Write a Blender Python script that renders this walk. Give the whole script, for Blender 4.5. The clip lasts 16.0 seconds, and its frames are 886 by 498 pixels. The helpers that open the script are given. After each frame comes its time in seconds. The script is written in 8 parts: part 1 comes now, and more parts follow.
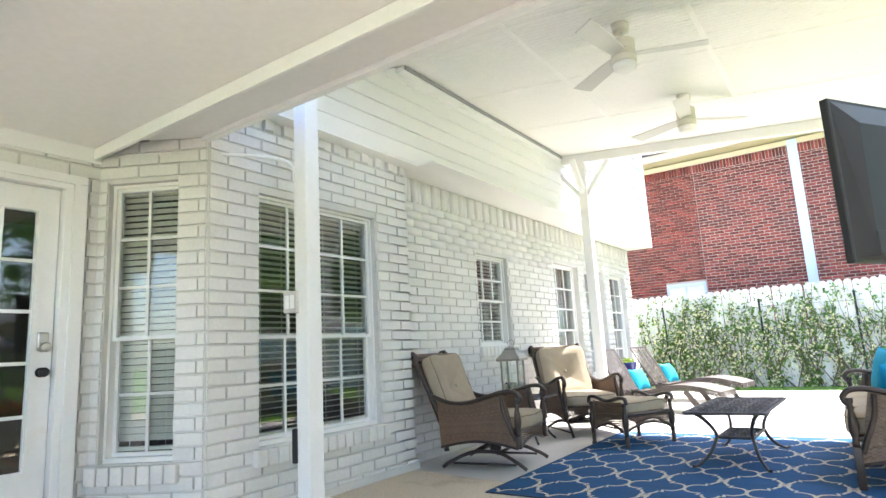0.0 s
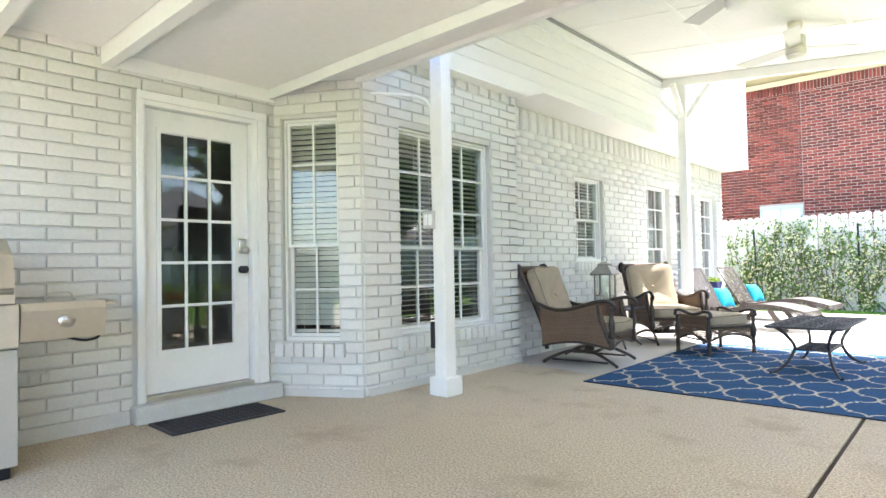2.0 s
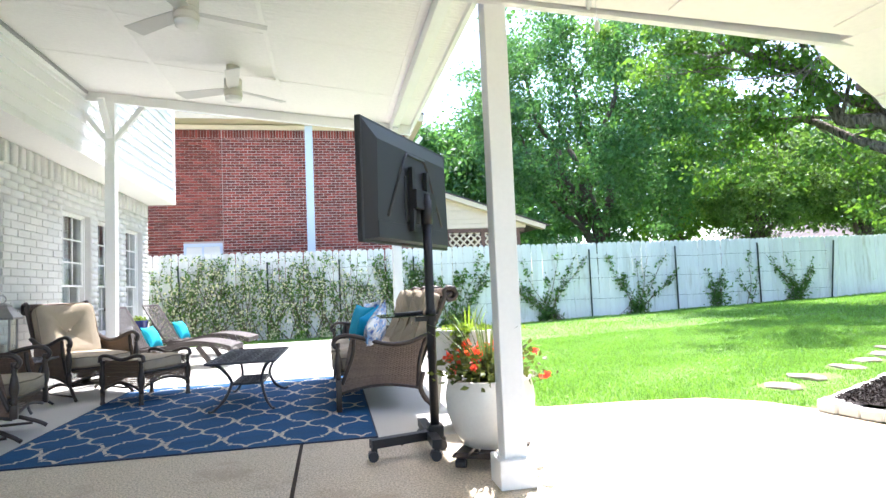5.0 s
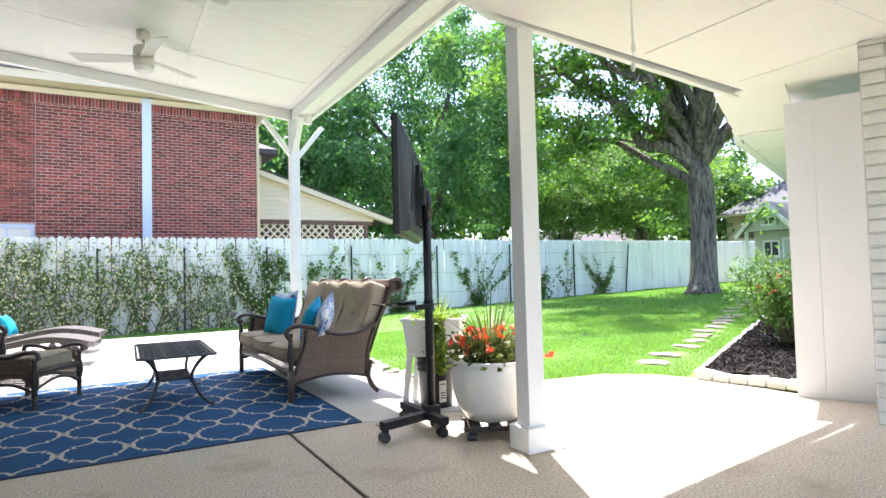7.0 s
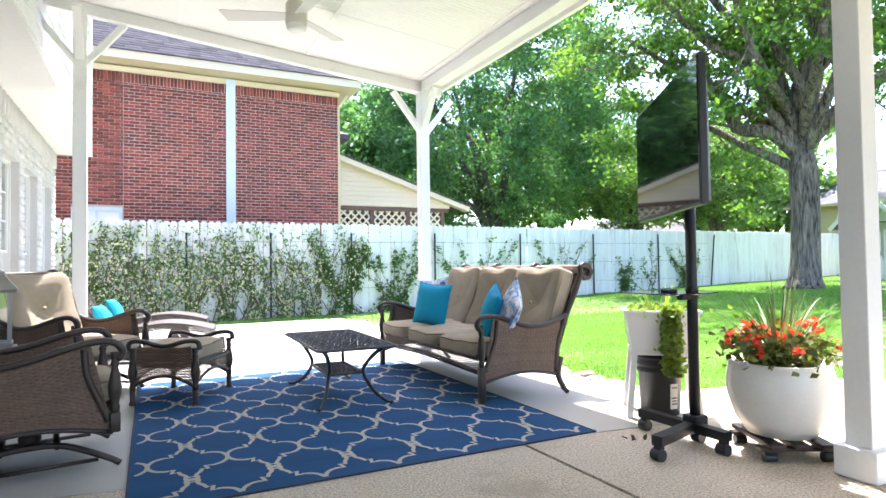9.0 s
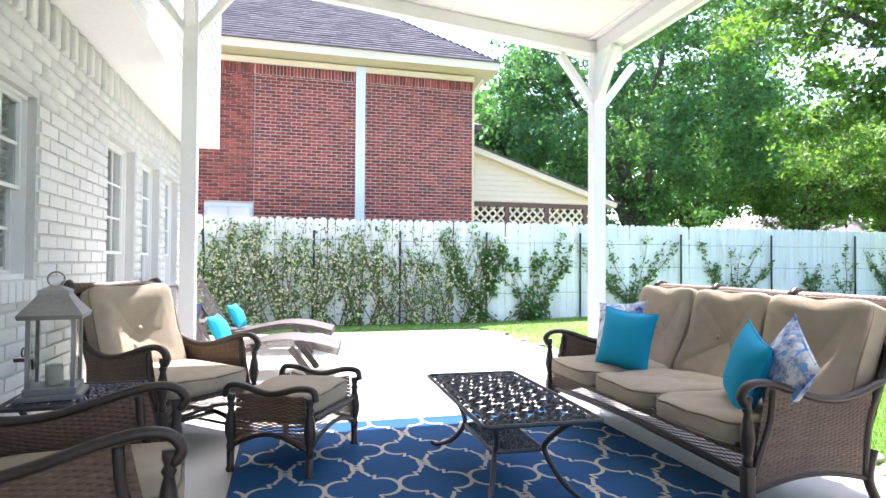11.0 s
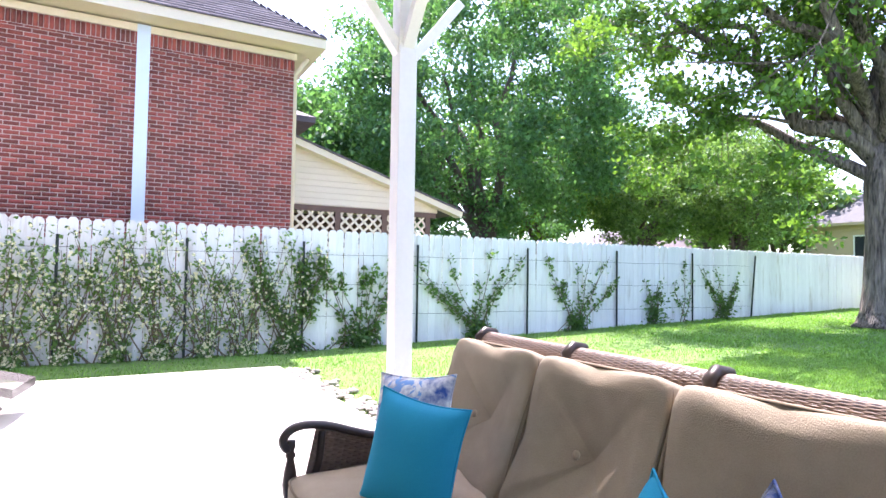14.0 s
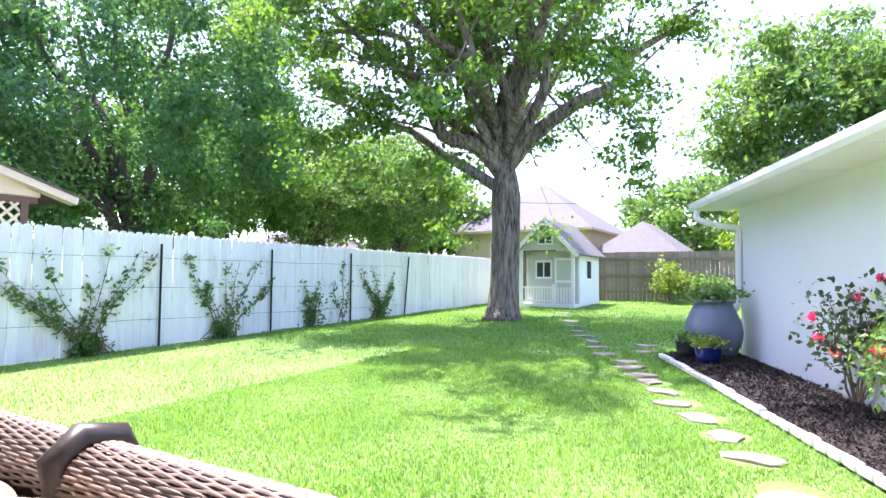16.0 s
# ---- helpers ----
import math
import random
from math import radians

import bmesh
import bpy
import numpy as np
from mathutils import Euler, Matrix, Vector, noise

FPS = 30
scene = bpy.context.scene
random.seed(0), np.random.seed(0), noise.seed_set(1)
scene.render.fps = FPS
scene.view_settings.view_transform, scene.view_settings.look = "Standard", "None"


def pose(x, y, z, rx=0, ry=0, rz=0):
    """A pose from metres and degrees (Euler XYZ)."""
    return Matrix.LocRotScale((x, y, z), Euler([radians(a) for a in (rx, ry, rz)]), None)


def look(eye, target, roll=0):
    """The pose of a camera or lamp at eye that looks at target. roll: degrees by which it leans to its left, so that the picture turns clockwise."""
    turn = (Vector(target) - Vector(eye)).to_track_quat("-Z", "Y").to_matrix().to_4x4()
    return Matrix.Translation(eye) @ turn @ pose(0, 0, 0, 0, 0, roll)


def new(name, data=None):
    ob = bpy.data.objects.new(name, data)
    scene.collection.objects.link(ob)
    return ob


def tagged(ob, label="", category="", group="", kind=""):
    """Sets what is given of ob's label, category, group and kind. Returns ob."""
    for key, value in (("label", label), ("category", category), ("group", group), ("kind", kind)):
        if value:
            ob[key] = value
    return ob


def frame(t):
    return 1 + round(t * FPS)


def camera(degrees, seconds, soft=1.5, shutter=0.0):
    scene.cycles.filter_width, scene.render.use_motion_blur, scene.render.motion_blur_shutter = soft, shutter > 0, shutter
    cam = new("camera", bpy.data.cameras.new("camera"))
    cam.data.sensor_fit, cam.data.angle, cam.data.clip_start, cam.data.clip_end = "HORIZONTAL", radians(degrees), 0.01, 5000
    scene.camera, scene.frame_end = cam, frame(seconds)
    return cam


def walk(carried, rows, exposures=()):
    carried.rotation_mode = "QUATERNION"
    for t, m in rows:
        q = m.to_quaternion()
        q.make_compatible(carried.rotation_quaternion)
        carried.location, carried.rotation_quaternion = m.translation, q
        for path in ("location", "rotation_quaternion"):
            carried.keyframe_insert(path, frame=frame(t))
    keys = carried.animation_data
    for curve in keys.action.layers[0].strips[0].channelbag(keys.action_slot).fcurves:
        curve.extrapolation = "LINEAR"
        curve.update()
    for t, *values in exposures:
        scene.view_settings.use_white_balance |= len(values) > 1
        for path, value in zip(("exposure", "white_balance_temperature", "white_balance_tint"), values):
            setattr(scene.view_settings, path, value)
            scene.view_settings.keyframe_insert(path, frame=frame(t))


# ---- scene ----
cam = camera(74.2, 16.0)
PATH = [
    (0, (0.495, 0.391, 1.053), (-0.621, 2.015, 1.396), -3.2),
    (0.5, (0.575, 0.071, 1.06), (-0.697, 1.598, 1.287), -2.2),
    (1, (0.587, -0.216, 1.042), (-0.745, 1.269, 1.182), -1.7),
    (1.5, (0.632, -0.413, 1.049), (-0.723, 1.057, 1.127), -1.2),
    (2, (0.698, -0.412, 1.057), (-0.649, 1.066, 1.115), -1.1),
    (2.5, (0.769, -0.297, 1.058), (-0.494, 1.252, 1.124), -1.1),
    (3, (0.768, -0.073, 1.058), (-0.349, 1.584, 1.14), -1.4),
    (3.5, (0.791, 0.154, 1.087), (-0.155, 1.912, 1.215), -1.5),
    (4, (0.72, 0.233, 1.073), (0.199, 2.158, 1.224), -1.9),
    (4.5, (0.536, 0.181, 1.064), (0.532, 2.176, 1.206), -2.2),
    (5, (0.346, 0.055, 1.054), (0.724, 2.015, 1.179), -2.4),
    (7.5, (-1.31, 0.373, 1.087), (-0.277, 2.084, 1.161), -1.3),
    (8, (-1.567, 0.68, 1.064), (-0.519, 2.381, 1.134), -1.2),
    (8.5, (-1.723, 1.071, 1.067), (-0.734, 2.808, 1.132), -1.0),
    (9, (-1.831, 1.448, 1.049), (-0.935, 3.236, 1.103), -0.8),
    (9.5, (-1.901, 1.792, 1.049), (-1.066, 3.609, 1.095), -0.6),
    (10, (-1.827, 2.215, 1.088), (-1.092, 4.074, 1.131), -0.3),
    (12.5, (-1.236, 4.06, 1.295), (-0.897, 6.031, 1.338), 0.9),
    (13, (-0.986, 4.35, 1.291), (-0.503, 6.29, 1.35), 0.8),
    (13.5, (-0.669, 4.497, 1.368), (0.005, 6.379, 1.432), 1.0),
    (14, (-0.294, 4.712, 1.341), (0.659, 6.469, 1.418), 0.9),
    (14.5, (0.002, 4.856, 1.298), (1.259, 6.409, 1.389), 0.6),
    (15, (0.381, 4.851, 1.295), (1.823, 6.234, 1.389), 0.4),
    (15.5, (0.631, 4.894, 1.279), (2.216, 6.11, 1.377), 0.4),
    (16, (0.899, 5.026, 1.277), (2.603, 6.068, 1.379), 0.4),
]
walk(cam, [(t, look(eye, target, roll)) for t, eye, target, roll in PATH],
     exposures=((0.0, 2.86, 6350, 14), (2.5, 3.0, 6300, 13), (5.0, 2.4, 6000, 15), (7.5, 2.26, 6050, 16), (10.0, 2.75, 6050, 18), (12.5, 2.28, 6050, 20), (14.5, 2.45, 6030, 30), (16.0, 2.42, 6030, 29)))

# ---- world, sun ----
SUN_EL, SUN_AZ = radians(68), radians(24)   # height; turn from +y towards +x
world = bpy.data.worlds.new("sky")
scene.world = world
world.use_nodes = True
wn = world.node_tree
sky = wn.nodes.new("ShaderNodeTexSky")
sky.sky_type = 'NISHITA'
sky.sun_disc = False
sky.sun_elevation, sky.sun_rotation = SUN_EL, SUN_AZ
sky.air_density, sky.dust_density, sky.ozone_density = 1.0, 2.0, 1.0
wn.links.new(sky.outputs[0], wn.nodes["Background"].inputs[0])
wn.nodes["Background"].inputs[1].default_value = 0.15
sun = new("sun", bpy.data.lights.new("sun", 'SUN'))
sun.data.energy, sun.data.angle, sun.data.color = 3.4, radians(0.5), (1.0, 0.95, 0.88)
to_sun = Vector((math.sin(SUN_AZ) * math.cos(SUN_EL), math.cos(SUN_AZ) * math.cos(SUN_EL), math.sin(SUN_EL)))
sun.matrix_world = look(to_sun * 60, (0, 0, 0))


# ---- materials ----
def material(name, base, rough=0.6, metal=0.0, vary=0.12, scale=6.0, grain=60.0, bump=0.15, depth=0.004,
             stain=None, stain_scale=1.2, stain_at=0.62, island=0.0, obrand=0.0, coat=0.0, spec=0.5, stretch=(1, 1, 1)):
    """A surface with two scales of colour change, bump, and optional stains."""
    m = bpy.data.materials.new(name)
    m.use_nodes = True
    nt = m.node_tree
    n, l = nt.nodes, nt.links
    p = n["Principled BSDF"]
    p.inputs["Roughness"].default_value, p.inputs["Metallic"].default_value = rough, metal
    p.inputs["Specular IOR Level"].default_value = spec
    p.inputs["Coat Weight"].default_value = coat
    tc = n.new("ShaderNodeTexCoord")
    mp = n.new("ShaderNodeMapping")
    mp.inputs["Scale"].default_value = stretch
    geo = n.new("ShaderNodeNewGeometry")
    l.new(geo.outputs["Position"], mp.inputs["Vector"])
    big = n.new("ShaderNodeTexNoise"); big.inputs["Scale"].default_value = scale; big.inputs["Detail"].default_value = 4
    fine = n.new("ShaderNodeTexNoise"); fine.inputs["Scale"].default_value = grain; fine.inputs["Detail"].default_value = 3
    l.new(mp.outputs[0], big.inputs["Vector"]); l.new(mp.outputs[0], fine.inputs["Vector"])
    add = n.new("ShaderNodeMath"); add.operation = 'ADD'
    l.new(big.outputs["Fac"], add.inputs[0]); l.new(fine.outputs["Fac"], add.inputs[1])
    src = add.outputs[0]
    if island or obrand:
        rnd = n.new("ShaderNodeObjectInfo").outputs["Random"] if obrand else geo.outputs["Random Per Island"]
        k = n.new("ShaderNodeMath"); k.operation = 'MULTIPLY_ADD'
        amount = island or obrand
        l.new(rnd, k.inputs[0]); k.inputs[1].default_value = amount; l.new(src, k.inputs[2])
        sub = n.new("ShaderNodeMath"); sub.operation = 'SUBTRACT'
        l.new(k.outputs[0], sub.inputs[0]); sub.inputs[1].default_value = amount / 2
        src = sub.outputs[0]
    mr = n.new("ShaderNodeMapRange")
    mr.inputs[1].default_value, mr.inputs[2].default_value = 0.5, 1.5
    mr.inputs[3].default_value, mr.inputs[4].default_value = 1 - vary, 1 + vary
    l.new(src, mr.inputs[0])
    mul = n.new("ShaderNodeMix"); mul.data_type = 'RGBA'; mul.blend_type = 'MULTIPLY'
    mul.inputs["Factor"].default_value = 1
    mul.inputs["A"].default_value = (*base, 1)
    l.new(mr.outputs[0], mul.inputs["B"])
    col = mul.outputs["Result"]
    if stain:
        sn = n.new("ShaderNodeTexNoise"); sn.inputs["Scale"].default_value = stain_scale; sn.inputs["Detail"].default_value = 6
        sn.inputs["Roughness"].default_value = 0.65
        l.new(mp.outputs[0], sn.inputs["Vector"])
        ramp = n.new("ShaderNodeMapRange")
        ramp.inputs[1].default_value, ramp.inputs[2].default_value = stain_at - 0.08, stain_at + 0.12
        l.new(sn.outputs["Fac"], ramp.inputs[0])
        mx = n.new("ShaderNodeMix"); mx.data_type = 'RGBA'
        l.new(ramp.outputs[0], mx.inputs["Factor"]); l.new(col, mx.inputs["A"]); mx.inputs["B"].default_value = (*stain, 1)
        col = mx.outputs["Result"]
    l.new(col, p.inputs["Base Color"])
    if bump:
        b = n.new("ShaderNodeBump"); b.inputs["Strength"].default_value = bump; b.inputs["Distance"].default_value = depth
        l.new(src, b.inputs["Height"]); l.new(b.outputs[0], p.inputs["Normal"])
    return m


def leaf_material(name, base, through_light=0.35, vary=0.35):
    m = material(name, base, 0.55, vary=vary, scale=1.5, grain=20, bump=0.0, island=1.2)
    n, l = m.node_tree.nodes, m.node_tree.links
    p, out = n["Principled BSDF"], n["Material Output"]
    tr = n.new("ShaderNodeBsdfTranslucent")
    tint = n.new("ShaderNodeMix"); tint.data_type = 'RGBA'; tint.blend_type = 'MULTIPLY'; tint.inputs["Factor"].default_value = 1
    l.new(p.inputs["Base Color"].links[0].from_socket, tint.inputs["A"]); tint.inputs["B"].default_value = (1.9, 1.7, 0.7, 1)
    l.new(tint.outputs["Result"], tr.inputs["Color"])
    mix = n.new("ShaderNodeMixShader"); mix.inputs[0].default_value = through_light
    l.new(p.outputs[0], mix.inputs[1]); l.new(tr.outputs[0], mix.inputs[2]); l.new(mix.outputs[0], out.inputs["Surface"])
    return m


def glass_material(name, tint=(0.93, 0.97, 0.95)):
    m = bpy.data.materials.new(name)
    m.use_nodes = True
    p = m.node_tree.nodes["Principled BSDF"]
    p.inputs["Base Color"].default_value = (*tint, 1)
    p.inputs["Roughness"].default_value = 0.0
    p.inputs["Transmission Weight"].default_value = 1.0
    p.inputs["IOR"].default_value = 1.5
    return m


M_PAINT_BRICK = material("painted_brick", (0.70, 0.69, 0.655), 0.55, vary=0.09, scale=3, grain=45, bump=0.5, depth=0.006, obrand=0.5)
M_PAINT_BRICK_J = material("painted_brick_rest", (0.70, 0.69, 0.655), 0.55, vary=0.09, scale=3, grain=45, bump=0.5, depth=0.006, island=0.5)
M_PAINT_MORTAR = material("painted_mortar", (0.62, 0.61, 0.575), 0.7, vary=0.12, scale=4, grain=80, bump=0.5, depth=0.004)
M_WHITE = material("white_paint", (0.80, 0.79, 0.76), 0.45, vary=0.05, scale=1.5, grain=30, bump=0.1, depth=0.002)
M_TRIM = material("white_trim_paint", (0.83, 0.83, 0.81), 0.4, vary=0.04, scale=2, grain=40, bump=0.08, depth=0.002, stain=(0.72, 0.69, 0.62), stain_scale=2.2, stain_at=0.68)
M_CEIL = material("ceiling_paint", (0.87, 0.855, 0.82), 0.55, vary=0.05, scale=0.7, grain=25, bump=0.08, depth=0.002)
M_SIDING = material("white_siding", (0.80, 0.80, 0.78), 0.45, vary=0.04, scale=1.2, grain=40, bump=0.1, depth=0.002)
M_VINYL = material("vinyl_frame", (0.80, 0.80, 0.77), 0.35, vary=0.03)
M_GLASS = glass_material("window_glass")
M_BLIND = material("blind_slat", (0.80, 0.79, 0.71), 0.5, vary=0.05, island=0.3, bump=0.0)
# dark colour stands in for the shade of unlit rooms
M_ROOM_SHADE = material("room_shade", (0.12, 0.115, 0.10), 0.8)
M_AGG = material("exposed_aggregate", (0.53, 0.45, 0.335), 0.8, vary=0.8, scale=70, grain=110, bump=0.8, depth=0.005, stain=(0.37, 0.29, 0.20), stain_scale=1.8, stain_at=0.61)
M_CONC = material("light_concrete", (0.46, 0.44, 0.395), 0.75, vary=0.10, scale=1.3, grain=90, bump=0.3, depth=0.003, stain=(0.44, 0.41, 0.35), stain_scale=0.8, stain_at=0.64)
M_JOINT = material("joint_filler", (0.045, 0.03, 0.022), 0.9)
M_SOIL = material("lawn_soil", (0.12, 0.21, 0.04), 0.9, vary=0.4, scale=0.8, grain=30, bump=0.8, depth=0.03)
M_MULCH = material("dark_mulch", (0.028, 0.020, 0.017), 0.9, vary=0.5, scale=12, grain=70, bump=1.0, depth=0.02)
M_FENCE = material("white_fence_paint", (0.75, 0.75, 0.74), 0.6, vary=0.10, scale=1.5, grain=30, bump=0.4, depth=0.004, obrand=0.6, stain=(0.47, 0.43, 0.37), stain_scale=5.0, stain_at=0.63, stretch=(1, 1, 0.16))
M_WOODFENCE = material("weathered_wood", (0.23, 0.18, 0.14), 0.8, vary=0.25, scale=2, grain=25, bump=0.5, depth=0.005, obrand=0.8, stretch=(1, 1, 0.2))
M_RED = material("red_brick", (0.26, 0.060, 0.044), 0.75, vary=0.35, scale=2.0, grain=50, bump=0.5, depth=0.004, island=2.1, stain=(0.13, 0.045, 0.04), stain_scale=1.4, stain_at=0.60)
M_RED_P = material("red_brick_piece", (0.26, 0.060, 0.044), 0.75, vary=0.35, scale=2.0, grain=50, bump=0.5, depth=0.004, obrand=2.1, stain=(0.13, 0.045, 0.04), stain_scale=1.4, stain_at=0.60)
M_RED_MORTAR = material("pale_mortar", (0.58, 0.49, 0.45), 0.85, vary=0.15, scale=3, grain=60)
M_SHINGLE = material("brown_grey_shingle", (0.115, 0.095, 0.10), 0.85, vary=0.3, scale=3, grain=45, bump=0.4, island=1.0)
M_SHINGLE2 = material("pinkish_shingle", (0.105, 0.101, 0.102), 0.85, vary=0.22, scale=3, grain=40, bump=0.4, island=0.8)
M_CREAM = material("cream_siding", (0.70, 0.60, 0.44), 0.6, vary=0.06, scale=1, grain=30)
M_TAN = material("tan_siding", (0.55, 0.43, 0.27), 0.65, vary=0.08, scale=1, grain=30)
M_LATT = material("brown_lattice", (0.13, 0.075, 0.055), 0.75, vary=0.2)
M_BLUEWHITE = material("blue_white_metal", (0.60, 0.69, 0.82), 0.4, vary=0.04)
M_BARK = material("oak_bark", (0.18, 0.148, 0.12), 0.9, vary=1.5, scale=9, grain=26, bump=1.0, depth=0.09, stretch=(1, 1, 0.14))
M_BARK2 = material("dark_bark", (0.10, 0.08, 0.065), 0.9, vary=0.4, scale=5, grain=28, bump=0.8, depth=0.03, stretch=(1, 1, 0.25))
M_LEAF_OAK = leaf_material("oak_leaf", (0.09, 0.195, 0.04), 0.48)
M_LEAF_DARK = leaf_material("dark_leaf", (0.075, 0.19, 0.085), 0.45)
M_LEAF_MID = leaf_material("mid_leaf", (0.095, 0.19, 0.06), 0.45)
M_LEAF_VINE = leaf_material("vine_leaf", (0.125, 0.235, 0.075), 0.42)
M_LEAF_LIGHT = leaf_material("light_leaf", (0.16, 0.25, 0.04), 0.35)
M_LEAF_ROSE = leaf_material("rose_leaf", (0.05, 0.09, 0.04), 0.2)
M_GRASS = leaf_material("grass_blade", (0.14, 0.295, 0.055), 0.4, vary=0.3)


# ---- shapes ----
def obj(name, bm, mat, parent=None, smooth=False):
    me = bpy.data.meshes.new(name)
    bm.to_mesh(me)
    bm.free()
    if mat:
        me.materials.append(mat)
    if smooth:
        me.shade_smooth()
    ob = new(name, me)
    if parent:
        ob.parent = parent
    return ob


def part(name, bm, mat, parent, label="", smooth=False):
    ob = obj(name, bm, mat, parent, smooth)
    if label:
        tagged(ob, label)
    return ob


def empty(name, m, label, category, group="", kind=""):
    ob = new(name)
    ob.matrix_basis = m
    ob.empty_display_size = 0.1
    return tagged(ob, label, category, group, kind)


def box(bm, lo, hi, m=None, bevel=0.0):
    lo, hi = Vector(lo), Vector(hi)
    vs = [bm.verts.new((x, y, z)) for x in (lo.x, hi.x) for y in (lo.y, hi.y) for z in (lo.z, hi.z)]
    fs = [bm.faces.new([vs[i] for i in q]) for q in ((0, 1, 3, 2), (4, 6, 7, 5), (0, 4, 5, 1), (2, 3, 7, 6), (0, 2, 6, 4), (1, 5, 7, 3))]
    if bevel:
        es = list({e for f in fs for e in f.edges})
        vs = list({v for f in bmesh.ops.bevel(bm, geom=es, offset=bevel, segments=2, profile=0.5, affect='EDGES')["faces"] for v in f.verts} | {v for v in vs if v.is_valid})
    if m is not None:
        bmesh.ops.transform(bm, matrix=m, verts=vs)
    return vs


def boxes(*specs, bevel=0.0):
    bm = bmesh.new()
    for lo, hi in specs:
        box(bm, lo, hi, bevel=bevel)
    return bm


def beam(bm, a, b, w, h, up=(0, 0, 1)):
    """A square bar from a to b, w wide and h high."""
    a, b = Vector(a), Vector(b)
    d = (b - a).normalized()
    s = d.cross(Vector(up))
    s = s.normalized() if s.length > 1e-4 else Vector((1, 0, 0))
    u = s.cross(d)
    m = Matrix(((s.x, d.x, u.x, a.x), (s.y, d.y, u.y, a.y), (s.z, d.z, u.z, a.z), (0, 0, 0, 1)))
    return box(bm, (-w / 2, 0, -h / 2), (w / 2, (b - a).length, h / 2), m)


def tube(bm, pts, radii, seg=10, flat=1.0, caps=True):
    """A round tube along points; radii a number or one for each point; flat squeezes its height."""
    pts = [Vector(p) for p in pts]
    if not hasattr(radii, "__len__"):
        radii = [radii] * len(pts)
    rings, side = [], None
    for i, p in enumerate(pts):
        d = (pts[min(i + 1, len(pts) - 1)] - pts[max(i - 1, 0)]).normalized()
        if side is None:
            side = d.cross(Vector((0, 0, 1)))
            if side.length < 1e-3:
                side = Vector((1, 0, 0))
        side = (side - d * side.dot(d)).normalized()
        up = side.cross(d)
        rings.append([bm.verts.new(p + (side * math.cos(a) + up * math.sin(a) * flat) * radii[i]) for a in np.linspace(0, 2 * math.pi, seg, endpoint=False)])
    for r0, r1 in zip(rings, rings[1:]):
        for k in range(seg):
            bm.faces.new((r0[k], r0[(k + 1) % seg], r1[(k + 1) % seg], r1[k]))
    if caps:
        bm.faces.new(rings[0][::-1])
        bm.faces.new(rings[-1])
    return bm


def curve(pts, n=10):
    """A smooth line through the points."""
    p = [Vector(q) for q in pts]
    p = [2 * p[0] - p[1]] + p + [2 * p[-1] - p[-2]]
    out = []
    for a, b, c, d in zip(p, p[1:], p[2:], p[3:]):
        for t in np.linspace(0, 1, n, endpoint=False):
            out.append(0.5 * ((2 * b) + (c - a) * t + (2 * a - 5 * b + 4 * c - d) * t * t + (3 * b - a - 3 * c + d) * t ** 3))
    return out + [p[-2]]


def lathe(bm, profile, seg=24, at=(0, 0, 0)):
    """A turned shape from (radius, height) pairs."""
    at = Vector(at)
    rings = [[bm.verts.new(at + Vector((r * math.cos(a), r * math.sin(a), z))) for a in np.linspace(0, 2 * math.pi, seg, endpoint=False)] for r, z in profile]
    for r0, r1 in zip(rings, rings[1:]):
        for k in range(seg):
            bm.faces.new((r0[k], r0[(k + 1) % seg], r1[(k + 1) % seg], r1[k]))
    bm.faces.new(rings[0][::-1])
    bm.faces.new(rings[-1])
    return bm


def prism(bm, outline, z0, z1):
    """A flat slab with the given outline in x and y, counter-clockwise."""
    lo = [bm.verts.new((x, y, z0)) for x, y in outline]
    hi = [bm.verts.new((x, y, z1)) for x, y in outline]
    bm.faces.new(lo[::-1])
    bm.faces.new(hi)
    for i in range(len(lo)):
        j = (i + 1) % len(lo)
        bm.faces.new((lo[i], lo[j], hi[j], hi[i]))
    return bm


def raw(name, verts, faces, mat, parent=None, smooth=False):
    """A mesh from arrays of equal-sided faces."""
    verts, faces = np.asarray(verts, np.float32), np.asarray(faces, np.int32)
    me = bpy.data.meshes.new(name)
    k = faces.shape[1]
    me.vertices.add(len(verts)); me.vertices.foreach_set("co", verts.ravel())
    me.loops.add(faces.size); me.loops.foreach_set("vertex_index", faces.ravel())
    me.polygons.add(len(faces))
    me.polygons.foreach_set("loop_start", np.arange(0, faces.size, k, dtype=np.int32))
    me.update(calc_edges=True)
    if mat:
        me.materials.append(mat)
    if smooth:
        me.shade_smooth()
    ob = new(name, me)
    if parent:
        ob.parent = parent
    return ob


RNG = np.random.default_rng(7)


